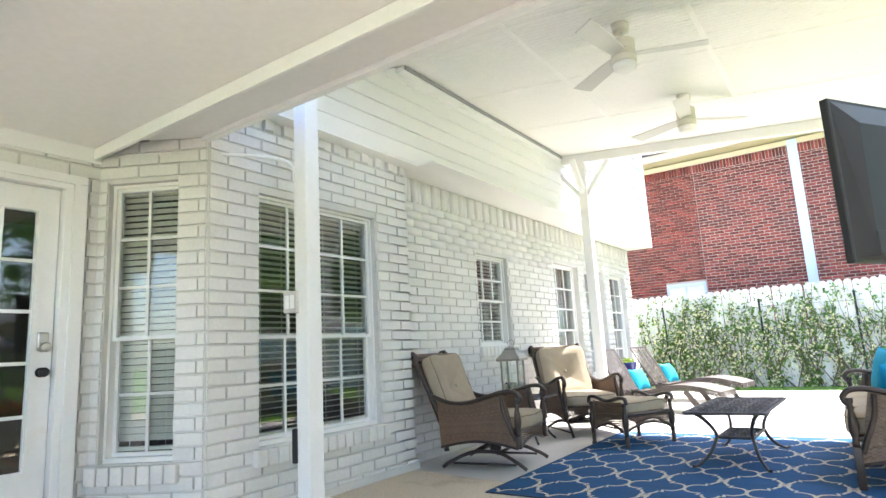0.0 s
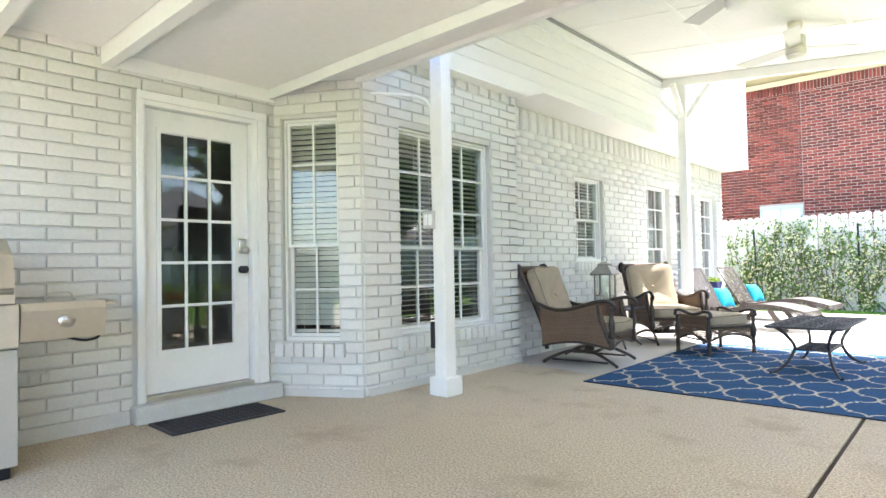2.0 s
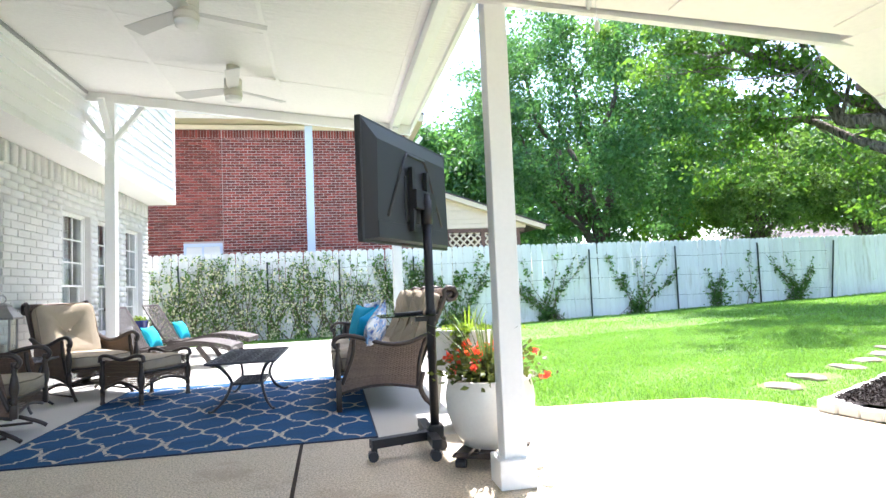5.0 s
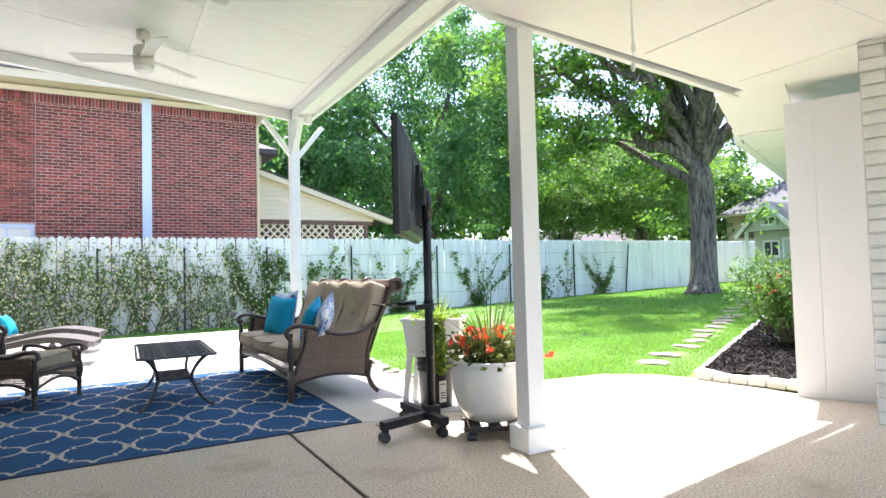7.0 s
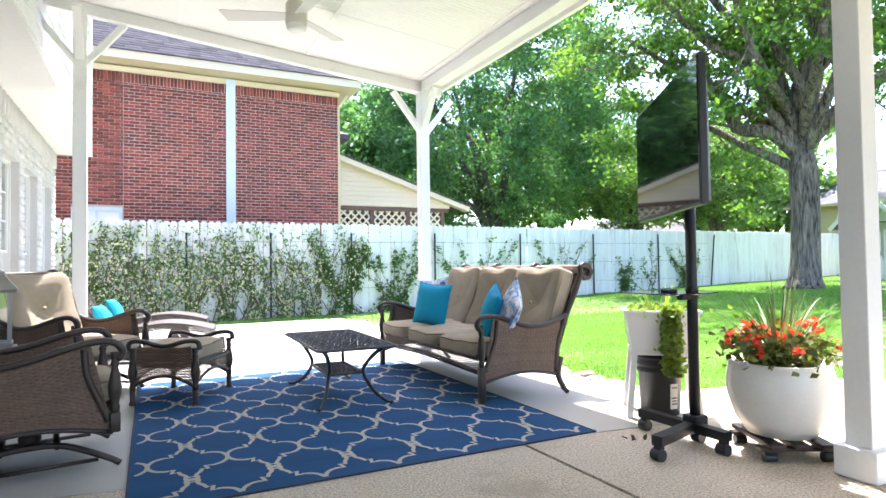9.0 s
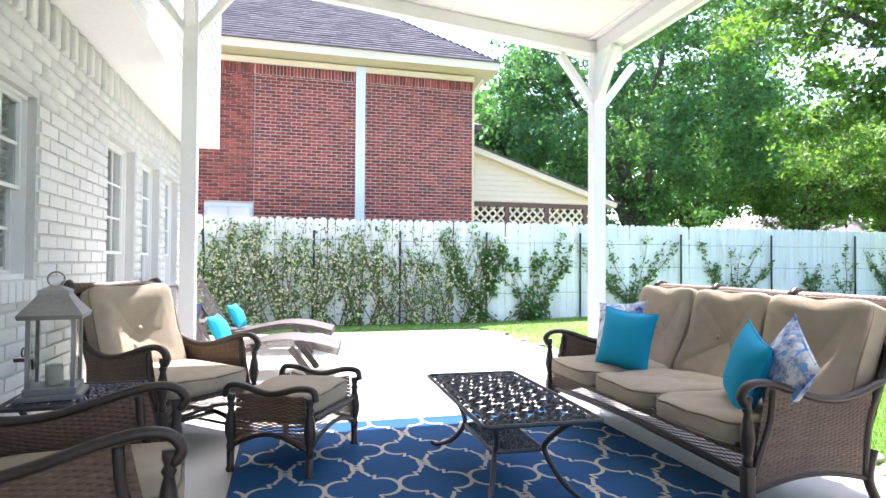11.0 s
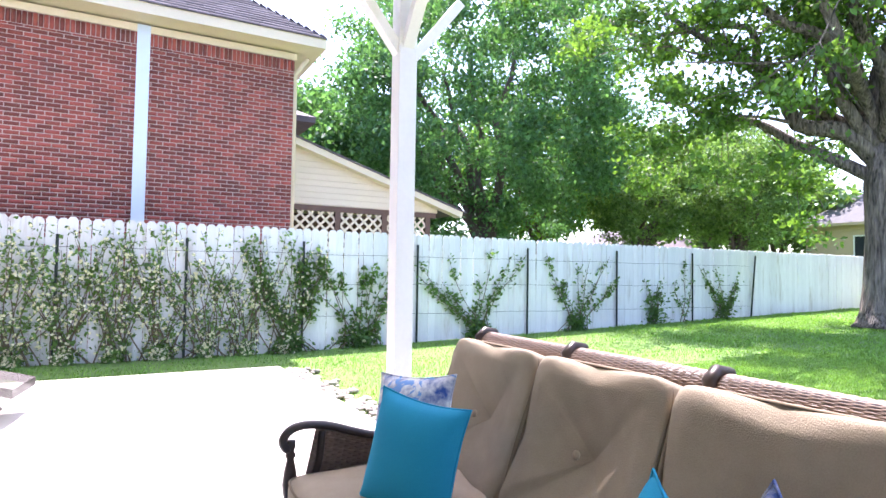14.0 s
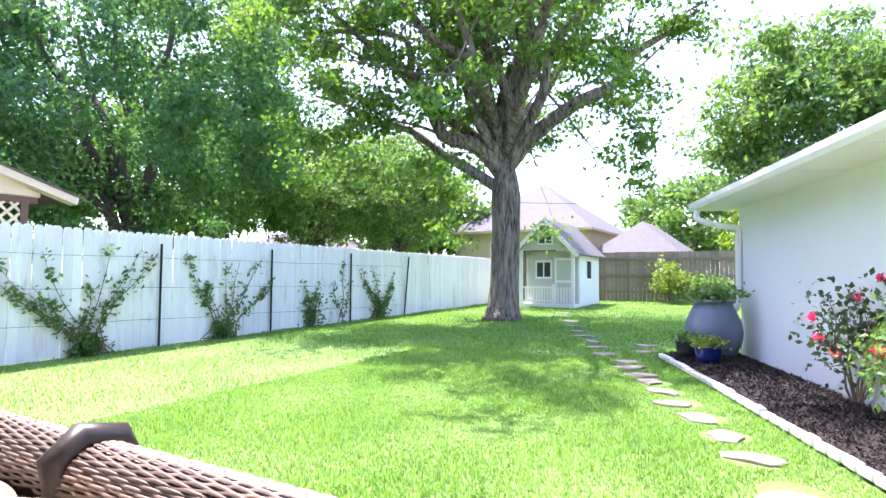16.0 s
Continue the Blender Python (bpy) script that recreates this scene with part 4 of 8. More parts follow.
def ruled(a, b):
    """A face between two curves of equal count, as a function of u and v."""
    a, b = np.array([tuple(p) for p in a], float), np.array([tuple(p) for p in b], float)
    s = np.linspace(0, 1, len(a))

    def surf(u, v):
        pa = np.stack([np.interp(u, s, a[:, i]) for i in range(3)], -1)
        pb = np.stack([np.interp(u, s, b[:, i]) for i in range(3)], -1)
        return pa * (1 - v) + pb * v
    return surf


def backing(surf, owner, mat):
    """The stakes' plane behind a weave, as one thin sheet."""
    u = np.linspace(0, 1, 12)
    V = np.concatenate([surf(u, 0.0), surf(u, 1.0)])
    i = np.arange(11)
    return raw("wicker_lining", V, np.stack([i, i + 1, i + 13, i + 12], -1), mat, owner)


BALUSTER = [(0.020, 0.0), (0.024, 0.04), (0.018, 0.055), (0.030, 0.10), (0.034, 0.14), (0.026, 0.20), (0.016, 0.245), (0.024, 0.262), (0.015, 0.28), (0.022, 0.30), (0.022, 0.325)]


def seat_side(owner, y, depth, arm_z, wicker, x_back=-0.40, x_front=0.36, foot=0.0, low=0.16):
    """An arm with its rail, turned post and woven side, on the side y of a chair or sofa."""
    rail = curve([(x_back - 0.06, y, arm_z + 0.03), (x_back + 0.14, y, arm_z - 0.035), (x_back + 0.34, y, arm_z - 0.03), (x_front - 0.14, y, arm_z + 0.045), (x_front - 0.01, y, arm_z + 0.05), (x_front + 0.045, y, arm_z + 0.0), (x_front + 0.02, y, arm_z - 0.05)], 6)
    part("arm_rail", tube(bmesh.new(), rail, [0.026] * (len(rail) - 6) + [0.026, 0.026, 0.027, 0.028, 0.027, 0.02], 8, 0.75), M_BRONZE, owner, smooth=True)
    bm = lathe(bmesh.new(), [(r, arm_z - 0.33 + z) for r, z in BALUSTER], 14, (x_front + 0.01, y, 0))
    box(bm, (x_front - 0.014, y - 0.024, foot), (x_front + 0.034, y + 0.024, arm_z - 0.32), bevel=0.004)
    part("front_post", bm, M_BRONZE, owner, smooth=True)
    inner = curve([(x_front - 0.13, y, arm_z + 0.02), (x_front - 0.115, y, arm_z - 0.12), (x_front - 0.06, y, arm_z - 0.26), (x_front - 0.02, y, arm_z - 0.36)], 5)
    part("side_scroll", tube(bmesh.new(), inner, 0.018, 8), M_BRONZE, owner, smooth=True)
    xs = np.linspace(0, 1, 12)
    top = [(x_back + (x_front - 0.10 - x_back) * s, y, np.interp(x_back + (x_front - 0.10 - x_back) * s, [p.x for p in rail[:26]], [p.z for p in rail[:26]]) - 0.015) for s in xs]
    bot = [(x_back + 0.02 + (x_front - x_back - 0.02) * s, y, low + 0.055 * math.sin(math.pi * s)) for s in xs]
    woven("wicker_side", ruled(bot, top), 26, 38, 0.004, wicker, owner)
    backing(ruled(bot, top), owner, wicker)
    lowrail = [Vector(p) - Vector((0, 0, 0.012)) for p in bot]
    part("lower_rail", tube(bmesh.new(), lowrail, 0.013, 8), M_BRONZE, owner, smooth=True)


def back_frame(owner, w, top_z, wicker, x0=-0.36, lean=0.27, base=0.30, stays=2, roll=0.055):
    """A leaning woven back that ends in a rolled top."""
    for y in np.linspace(-w / 2, w / 2, stays):
        pts = curve([(x0 + 0.02, y, base - 0.14), (x0 - 0.02, y, base + 0.15), (x0 - lean * 0.72, y, top_z - 0.20), (x0 - lean, y, top_z - 0.03)], 6)
        c = Vector((x0 - lean - roll * 0.75, y, top_z - roll * 0.4))
        pts += [c + Vector((math.cos(a), 0, math.sin(a))) * roll * s for a, s in ((0.6, 1.15), (1.3, 1.2), (2.2, 1.2), (3.1, 1.15), (4.0, 1.05), (4.9, 0.9), (5.8, 0.7), (6.6, 0.5))]
        bm = tube(bmesh.new(), pts, 0.024, 8)
        part("back_post", bm, M_BRONZE, owner, smooth=True)
    a = np.linspace(-0.2, 4.6, 20)
    cx, cz = x0 - lean - roll * 0.75, top_z - roll * 0.4

    def roll_surf(u, v):
        ang = -0.2 + 4.8 * v
        return np.stack([np.full_like(u, cx + roll * 1.02 * math.cos(ang)), -w / 2 + w * u, np.full_like(u, cz + roll * 1.02 * math.sin(ang))], -1)
    woven("rolled_top", roll_surf, int(w / 0.034), 50, 0.003, wicker, owner, 0.95)
    part("roll_core", tube(bmesh.new(), [(cx, -w / 2, cz), (cx, w / 2, cz)], roll * 0.975, 20), M_BRONZE, owner, smooth=True)
    bot = [(x0 - 0.01, y, base) for y in np.linspace(-w / 2, w / 2, 6)]
    top = [(x0 - lean, y, top_z - 0.05) for y in np.linspace(-w / 2, w / 2, 6)]
    woven("wicker_back", ruled(bot, top), int(w / 0.03), 44, 0.004, wicker, owner)
    backing(ruled(bot, top), owner, wicker)


def skirt(owner, x, y0, y1, z_top, drop, wicker, arch=0.06):
    s = np.linspace(0, 1, 12)
    top = [(x, y0 + (y1 - y0) * k, z_top) for k in s]
    bot = [(x, y0 + (y1 - y0) * k, z_top - drop + arch * math.sin(math.pi * k)) for k in s]
    woven("wicker_skirt", ruled(bot, top), max(8, int(abs(y1 - y0) / 0.035)), 13, 0.004, wicker, owner, 0.72)
    part("skirt_rail", tube(bmesh.new(), [Vector(p) - Vector((0, 0, 0.01)) for p in bot], 0.012, 8), M_BRONZE, owner, smooth=True)
    part("seat_rail", tube(bmesh.new(), top, 0.014, 8), M_BRONZE, owner, smooth=True)


def rocker_chair(m):
    c = empty("rocker_armchair", m, "dark brown wicker swivel armchair with tan cushions", "chair", "wicker armchairs")
    for y in (-0.36, 0.36):
        seat_side(c, y, 0.8, 0.62, M_WICKER, foot=0.20, low=0.21)
    back_frame(c, 0.66, 1.00, M_WICKER)
    skirt(c, 0.36, -0.33, 0.33, 0.34, 0.13, M_WICKER, 0.05)
    part("seat_deck", boxes(((-0.38, -0.34, 0.30), (0.35, 0.34, 0.33)), bevel=0.006), M_BRONZE, c)
    soft("seat_cushion", (0.72, 0.64, 0.15), M_CUSHION, c, pose(0.05, 0, 0.405), bend=puffed(0.007), label="tan fabric seat cushion", piping=M_PIPING)
    bk = soft("back_cushion", (0.66, 0.64, 0.16), M_CUSHION, c, pose(-0.42, 0, 0.70, 0, 70, 0), e=0.22, bend=tufted(0.055), label="tufted tan fabric back cushion", piping=M_PIPING)
    part("button", lathe(bmesh.new(), [(0.016, 0), (0.017, 0.006), (0.010, 0.012)], 12, (0, 0, 0.052)), M_CUSHION, bk, smooth=True)
    # swivel base: a hub and two arched sleds
    bm = lathe(bmesh.new(), [(0.05, 0.12), (0.055, 0.15), (0.045, 0.16), (0.045, 0.20), (0.09, 0.21), (0.09, 0.30)], 16, (0, 0, 0))
    part("swivel_hub", bm, M_BRONZE, c, smooth=True)
    for y in (-0.27, 0.27):
        part("sled_foot", tube(bmesh.new(), curve([(-0.40, y * 1.12, 0.016), (-0.33, y * 1.08, 0.06), (-0.15, y * 0.9, 0.135), (0, y * 0.82, 0.145), (0.15, y * 0.9, 0.135), (0.33, y * 1.08, 0.06), (0.40, y * 1.12, 0.016)], 5), 0.017, 8), M_BRONZE, c, smooth=True)
        part("stretcher", tube(bmesh.new(), [(-0.30, y * 1.06, 0.05), (0.30, y * 1.06, 0.05)], 0.011, 8), M_BRONZE, c, smooth=True)
    for x in (-0.12, 0.12):
        part("cross_bar", tube(bmesh.new(), [(x, -0.25, 0.137), (x, 0.25, 0.137)], 0.016, 8), M_BRONZE, c, smooth=True)
    return c


rocker_chair(pose(-2.41, 5.30, 0, 0, 0, 8))
tagged(rocker_chair(pose(-2.38, 7.34, 0, 0, 0, -43)), "dark brown wicker armchair with tan cushions beside an ottoman")

# ottoman
ott = empty("ottoman", pose(-1.58, 6.74, 0, 0, 0, -29) @ Matrix.Diagonal((1.05, 1.05, 1.06, 1)), "dark brown wicker ottoman with a tan cushion and low arms", "ottoman")
for y in (-0.30, 0.30):
    rail = curve([(-0.27, y, 0.40), (-0.25, y, 0.455), (-0.16, y, 0.46), (0.0, y, 0.425), (0.16, y, 0.46), (0.25, y, 0.455), (0.27, y, 0.40)], 6)
    part("arm_rail", tube(bmesh.new(), rail, 0.022, 8, 0.8), M_BRONZE, ott, smooth=True)
    s = np.linspace(0, 1, 10)
    woven("wicker_side", ruled([(-0.22 + 0.44 * k, y, 0.15 + 0.07 * math.sin(math.pi * k)) for k in s], [(-0.20 + 0.40 * k, y, 0.425 - 0.02 * math.sin(math.pi * k)) for k in s]), 15, 24, 0.004, M_WICKER, ott)
    part("lower_rail", tube(bmesh.new(), [(-0.22 + 0.44 * k, y, 0.14 + 0.07 * math.sin(math.pi * k)) for k in s], 0.012, 8), M_BRONZE, ott, smooth=True)
    for x in (-0.235, 0.235):
        bm = lathe(bmesh.new(), [(r, 0.105 + z * 0.95) for r, z in BALUSTER], 14, (x, y, 0))
        lathe(bm, [(0.022, 0.0), (0.026, 0.012), (0.019, 0.03), (0.021, 0.11)], 12, (x, y, 0))
        part("leg", bm, M_BRONZE, ott, smooth=True)
for x in (-0.235, 0.235):
    skirt(ott, x, -0.28, 0.28, 0.30, 0.13, M_WICKER, 0.06)
part("seat_deck", boxes(((-0.23, -0.28, 0.27), (0.23, 0.28, 0.30))), M_BRONZE, ott)
soft("seat_cushion", (0.46, 0.54, 0.14), M_CUSHION, ott, pose(0, 0, 0.365), bend=puffed(0.006, 2), label="tan fabric cushion", piping=M_PIPING)

# sofa, facing the house wall
sofa = empty("sofa", pose(0.755, 6.275, 0, 0, 0, 180.5), "dark brown wicker three-seat sofa with tan cushions", "sofa")
for y in (-1.02, 1.02):
    seat_side(sofa, y, 0.9, 0.60, M_WICKER_L, x_back=-0.36, x_front=0.37, foot=0.0, low=0.17)
    leg = curve([(-0.36, y, 0.30), (-0.33, y, 0.17), (-0.37, y, 0.07), (-0.42, y, 0.012)], 5)
    part("rear_leg", tube(bmesh.new(), leg, [0.024] * 12 + [0.02] * 4, 8), M_BRONZE, sofa, smooth=True)
back_frame(sofa, 2.02, 0.995, M_WICKER_L, x0=-0.33, lean=0.26, base=0.32, stays=4, roll=0.056)
skirt(sofa, 0.37, -1.01, 1.01, 0.36, 0.12, M_WICKER_L, 0.04)
part("front_stretcher", tube(bmesh.new(), [(0.37, -1.01, 0.22), (0.37, 0, 0.25), (0.37, 1.01, 0.22)], 0.012, 8), M_BRONZE, sofa, smooth=True)
part("seat_deck", boxes(((-0.34, -1.01, 0.31), (0.36, 1.01, 0.345)), bevel=0.006), M_BRONZE, sofa)
for k, y in enumerate((-0.655, 0.0, 0.655)):
    soft("seat_cushion", (0.76, 0.65, 0.15), M_CUSHION, sofa, pose(0.05, y, 0.405), bend=puffed(0.009, k * 2.1), label="tan fabric seat cushion", piping=M_PIPING)
    bk = soft("back_cushion", (0.64, 0.645, 0.16), M_CUSHION, sofa, pose(-0.385, y, 0.70, 0, 70, 0), e=0.14, bend=tufted(0.06), label="tufted tan fabric back cushion", piping=M_PIPING)
    part("button", lathe(bmesh.new(), [(0.016, 0), (0.017, 0.006), (0.010, 0.012)], 12, (0, 0, 0.052)), M_CUSHION, bk, smooth=True)

throw_pillow("plain turquoise square throw pillow on the sofa", 0.43, 0.17, M_TEAL, look((0.66, 6.68, 0.66), (-2.0, 5.5, 1.35)) @ pose(0, 0, 0, 0, 0, 4))
throw_pillow("blue and white leaf-print throw pillow on the sofa", 0.43, 0.15, M_PRINT, look((0.77, 6.93, 0.70), (-1.8, 6.0, 1.45)) @ pose(0, 0, 0, 0, 0, -6))
throw_pillow("plain turquoise throw pillow leaning on the sofa arm", 0.42, 0.16, M_TEAL, look((0.66, 5.56, 0.65), (-1.5, 6.6, 1.25)) @ pose(0, 0, 0, 0, 0, 14))
throw_pillow("blue and white leaf-print throw pillow by the sofa arm", 0.42, 0.15, M_PRINT, look((0.72, 5.38, 0.67), (-1.2, 6.1, 1.3)) @ pose(0, 0, 0, 0, 0, 32))


# ---- pierced cast tables ----
def scroll_cell(bm, cx, cy, w, h, z, fx, fy, r=0.0075):
    """Scrolls that fill one quarter of a pattern cell."""
    def add(pts, rad=r):
        tube(bm, [(cx + fx * x * w, cy + fy * y * h, z) for x, y in pts], rad, 4, 0.8, False)
    a = np.linspace(0, 4.3, 11)
    add([(0.30 + (0.17 - 0.030 * t) * math.cos(t + 3.6), 0.27 + (0.19 - 0.034 * t) * math.sin(t + 3.6)) for t in a])
    add([(0.16 + (0.13 - 0.024 * t) * math.cos(-t + 1.2), 0.36 + (0.12 - 0.022 * t) * math.sin(-t + 1.2)) for t in a])
    add([(0.40 + (0.11 - 0.02 * t) * math.cos(-t + 4.0), 0.10 + (0.10 - 0.018 * t) * math.sin(-t + 4.0)) for t in a])
    add([(0.0, 0.14), (0.10, 0.10), (0.15, 0.0)])
    add([(0.0, 0.5), (0.10, 0.44), (0.22, 0.5)])
    add([(0.5, 0.20), (0.44, 0.30), (0.5, 0.40)])


def cast_top(owner, w, d, z, cols, rows, name):
    bm = bmesh.new()
    rim = 0.022
    pts = []
    for sx, sy, a0 in ((1, 1, 0), (-1, 1, 90), (-1, -1, 180), (1, -1, 270)):
        pts += [((w / 2 - 0.03) * sx + 0.03 * math.cos(radians(a)), (d / 2 - 0.03) * sy + 0.03 * math.sin(radians(a)), z) for a in np.linspace(a0, a0 + 90, 5)]
    tube(bm, pts + [pts[0], pts[1]], rim / 2, 8, 1.0, False)
    inner = [(x * (1 - 0.055 / w * 2), y * (1 - 0.055 / d * 2), zz) for x, y, zz in pts]
    tube(bm, inner + [inner[0], inner[1]], 0.006, 5, 1.0, False)
    part("rim", bm, M_CAST, owner, smooth=True)
    bm = bmesh.new()
    cw, ch = (w - 0.05) / cols, (d - 0.05) / rows
    for i in range(cols):
        for j in range(rows):
            x, y = -(w - 0.05) / 2 + (i + 0.5) * cw, -(d - 0.05) / 2 + (j + 0.5) * ch
            for fx in (1, -1):
                for fy in (1, -1):
                    scroll_cell(bm, x, y, cw, ch, z, fx, fy, 0.0085)
            ring = [(x + 0.018 * math.cos(a), y + 0.018 * math.sin(a), z) for a in np.linspace(0, 2 * math.pi, 11)]
            tube(bm, ring, 0.006, 4, 0.8, False)
    tagged(part(name, bm, M_CAST, owner), "pierced scrollwork plate")


coffee = empty("coffee_table", pose(-0.455, 6.18, 0, 0, 0, -1.5) @ Matrix.Diagonal((0.94, 1.05, 1.05, 1)), "dark cast metal coffee table with a pierced scroll top", "table")
cast_top(coffee, 0.64, 1.20, 0.425, 3, 6, "top_plate")
cast_top(coffee, 0.30, 0.52, 0.20, 2, 3, "shelf_plate")
for sx in (-1, 1):
    for sy in (-1, 1):
        pts = curve([(sx * 0.25, sy * 0.50, 0.415), (sx * 0.20, sy * 0.42, 0.36), (sx * 0.15, sy * 0.31, 0.26), (sx * 0.15, sy * 0.28, 0.19), (sx * 0.20, sy * 0.38, 0.08), (sx * 0.27, sy * 0.50, 0.02), (sx * 0.30, sy * 0.54, 0.022)], 5)
        part("leg", tube(bmesh.new(), pts, [0.017] * 8 + [0.015] * 14 + [0.012] * (len(pts) - 22), 8), M_CAST, coffee, smooth=True)
side = empty("side_table", pose(-2.70, 6.50, 0, 0, 0, 2), "dark cast metal side table with a pierced top", "table")
cast_top(side, 0.56, 0.56, 0.49, 3, 3, "top_plate")
for sx in (-1, 1):
    for sy in (-1, 1):
        pts = curve([(sx * 0.20, sy * 0.20, 0.48), (sx * 0.15, sy * 0.15, 0.36), (sx * 0.14, sy * 0.14, 0.2), (sx * 0.20, sy * 0.20, 0.07), (sx * 0.24, sy * 0.24, 0.018)], 5)
        part("leg", tube(bmesh.new(), pts, 0.013, 8), M_CAST, side, smooth=True)

# lantern
M_LANT = material("grey_metal", (0.33, 0.32, 0.30), 0.45, 0.6, vary=0.15)
lan = empty("lantern", pose(-2.80, 6.46, 0.499, 0, 0, 8) @ Matrix.Diagonal((1.1, 1.1, 1.1, 1)), "grey metal glass-sided lantern on a side table", "lantern")
bm = boxes(((-0.125, -0.125, 0), (0.125, 0.125, 0.022)), ((-0.105, -0.105, 0.022), (0.105, 0.105, 0.055)), bevel=0.005)
part("base", bm, M_LANT, lan)
for sx in (-1, 1):
    for sy in (-1, 1):
        part("corner_post", boxes(((sx * 0.088 - 0.009, sy * 0.088 - 0.009, 0.055), (sx * 0.088 + 0.009, sy * 0.088 + 0.009, 0.37))), M_LANT, lan)
for lo, hi in (((-0.08, -0.091, 0.06), (0.08, -0.088, 0.365)), ((-0.08, 0.088, 0.06), (0.08, 0.091, 0.365)), ((-0.091, -0.08, 0.06), (-0.088, 0.08, 0.365)), ((0.088, -0.08, 0.06), (0.091, 0.08, 0.365))):
    g = part("pane", boxes((lo, hi)), M_GLASS, lan); g.visible_shadow = False
bm = bmesh.new()
ring = lambda s, z: [bm.verts.new((x * s, y * s, z)) for x, y in ((1, 1), (-1, 1), (-1, -1), (1, -1))]
rs = [ring(0.125, 0.365), ring(0.13, 0.385), ring(0.085, 0.44), ring(0.062, 0.475), ring(0.062, 0.495), ring(0.02, 0.515)]
for a, b in zip(rs, rs[1:]):
    for k in range(4):
        bm.faces.new((a[k], a[(k + 1) % 4], b[(k + 1) % 4], b[k]))
bm.faces.new(rs[0][::-1]); bm.faces.new(rs[-1])
part("roof", bm, M_LANT, lan)
part("ring_handle", tube(bmesh.new(), [(0.035 * math.cos(a), 0, 0.545 + 0.035 * math.sin(a)) for a in np.linspace(0, 2 * math.pi, 17)], 0.004, 6), M_LANT, lan, smooth=True)
M_WAX = material("cream_wax", (0.72, 0.66, 0.52), 0.5, vary=0.05)
part("candle", lathe(bmesh.new(), [(0.036, 0.055), (0.037, 0.14), (0.033, 0.146), (0.003, 0.143)], 18), M_WAX, lan, "cream candle", True)

# ---- rug ----
def rug_material():
    m = material("woven_blue", (0.012, 0.066, 0.165), 0.85, vary=0.30, scale=3, grain=140, bump=0.5, depth=0.003, spec=0.2, stretch=(0.35, 2.2, 1))
    return m


rug = empty("rug", pose(0, 0, 0), "blue woven outdoor rug with cream trellis lines", "rug")
RX0, RX1, RY0, RY1 = -1.92, 0.63, 4.31, 7.40
bm = prism(bmesh.new(), [(RX0, RY0), (RX1, RY0), (RX1, RY1), (RX0, RY1)], 0.001, 0.009)
part("rug_field", bm, rug_material(), rug)
M_BIND = material("navy_binding", (0.02, 0.03, 0.06), 0.8)
part("binding", boxes(((RX0 - 0.012, RY0 - 0.012, 0.001), (RX1 + 0.012, RY0, 0.0105)), ((RX0 - 0.012, RY1, 0.001), (RX1 + 0.012, RY1 + 0.012, 0.0105)), ((RX0 - 0.012, RY0, 0.001), (RX0, RY1, 0.0105)), ((RX1, RY0, 0.001), (RX1 + 0.012, RY1, 0.0105))), M_BIND, rug, "dark bound edge")
M_CREAM_YARN = material("cream_yarn", (0.47, 0.42, 0.35), 0.85, vary=0.12, scale=6, grain=200, bump=0.4, depth=0.002, spec=0.2)
PX, PY, OX, OY = 0.395, 0.605, -1.645, 5.515


def ribbon(pts, w, z=0.0115):
    """A flat band along points that stays inside the rug."""
    p = np.array(pts)
    t = np.gradient(p, axis=0)
    n = np.stack([-t[:, 1], t[:, 0]], -1)
    n /= np.linalg.norm(n, axis=1)[:, None] + 1e-9
    a, b = p + n * w / 2, p - n * w / 2
    quads = []
    for i in range(len(p) - 1):
        q = np.array([a[i], a[i + 1], b[i + 1], b[i]])
        if q[:, 0].min() > RX0 + 0.01 and q[:, 0].max() < RX1 - 0.01 and q[:, 1].min() > RY0 + 0.01 and q[:, 1].max() < RY1 - 0.01:
            quads.append(np.c_[q, np.full(4, z)])
    return quads


quads = []
hx, hy = PX / 2, PY / 2
th = np.linspace(0, math.pi / 2, 9)
side_arc = [(hx - 0.092 + 0.092 * math.cos(t), 0.118 * math.sin(t)) for t in th]
quarter = side_arc + [(0.076, 0.112), (0.086, 0.168), (0.056, 0.160)] + [(0.050 + 0.012 * math.cos(t * 2), hy - 0.115 + 0.0 * t) for t in ()] + [(0.046, 0.20), (0.028, 0.228), (0.022, 0.252), (0.030, hy - 0.026), (0.020, hy - 0.004), (0.0, hy + 0.014)]
for i in range(-2, 8):
    for j in range(-4, 5):
        cx, cy = OX + i * PX, OY + j * PY
        for sx in (1, -1):
            for sy in (1, -1):
                quads += ribbon([(cx + sx * x, cy + sy * y) for x, y in quarter], 0.023, 0.0112 if sx > 0 else 0.0116)
        quads += ribbon([(cx + 0.030 * math.cos(t), cy + hy + 0.040 * math.sin(t)) for t in np.linspace(0, 2 * math.pi, 17)], 0.015, 0.0122)
        if quads:
            V = np.concatenate(quads)
            raw("trellis_line", V, np.arange(len(V)).reshape(-1, 4), M_CREAM_YARN, rug)
            quads = []

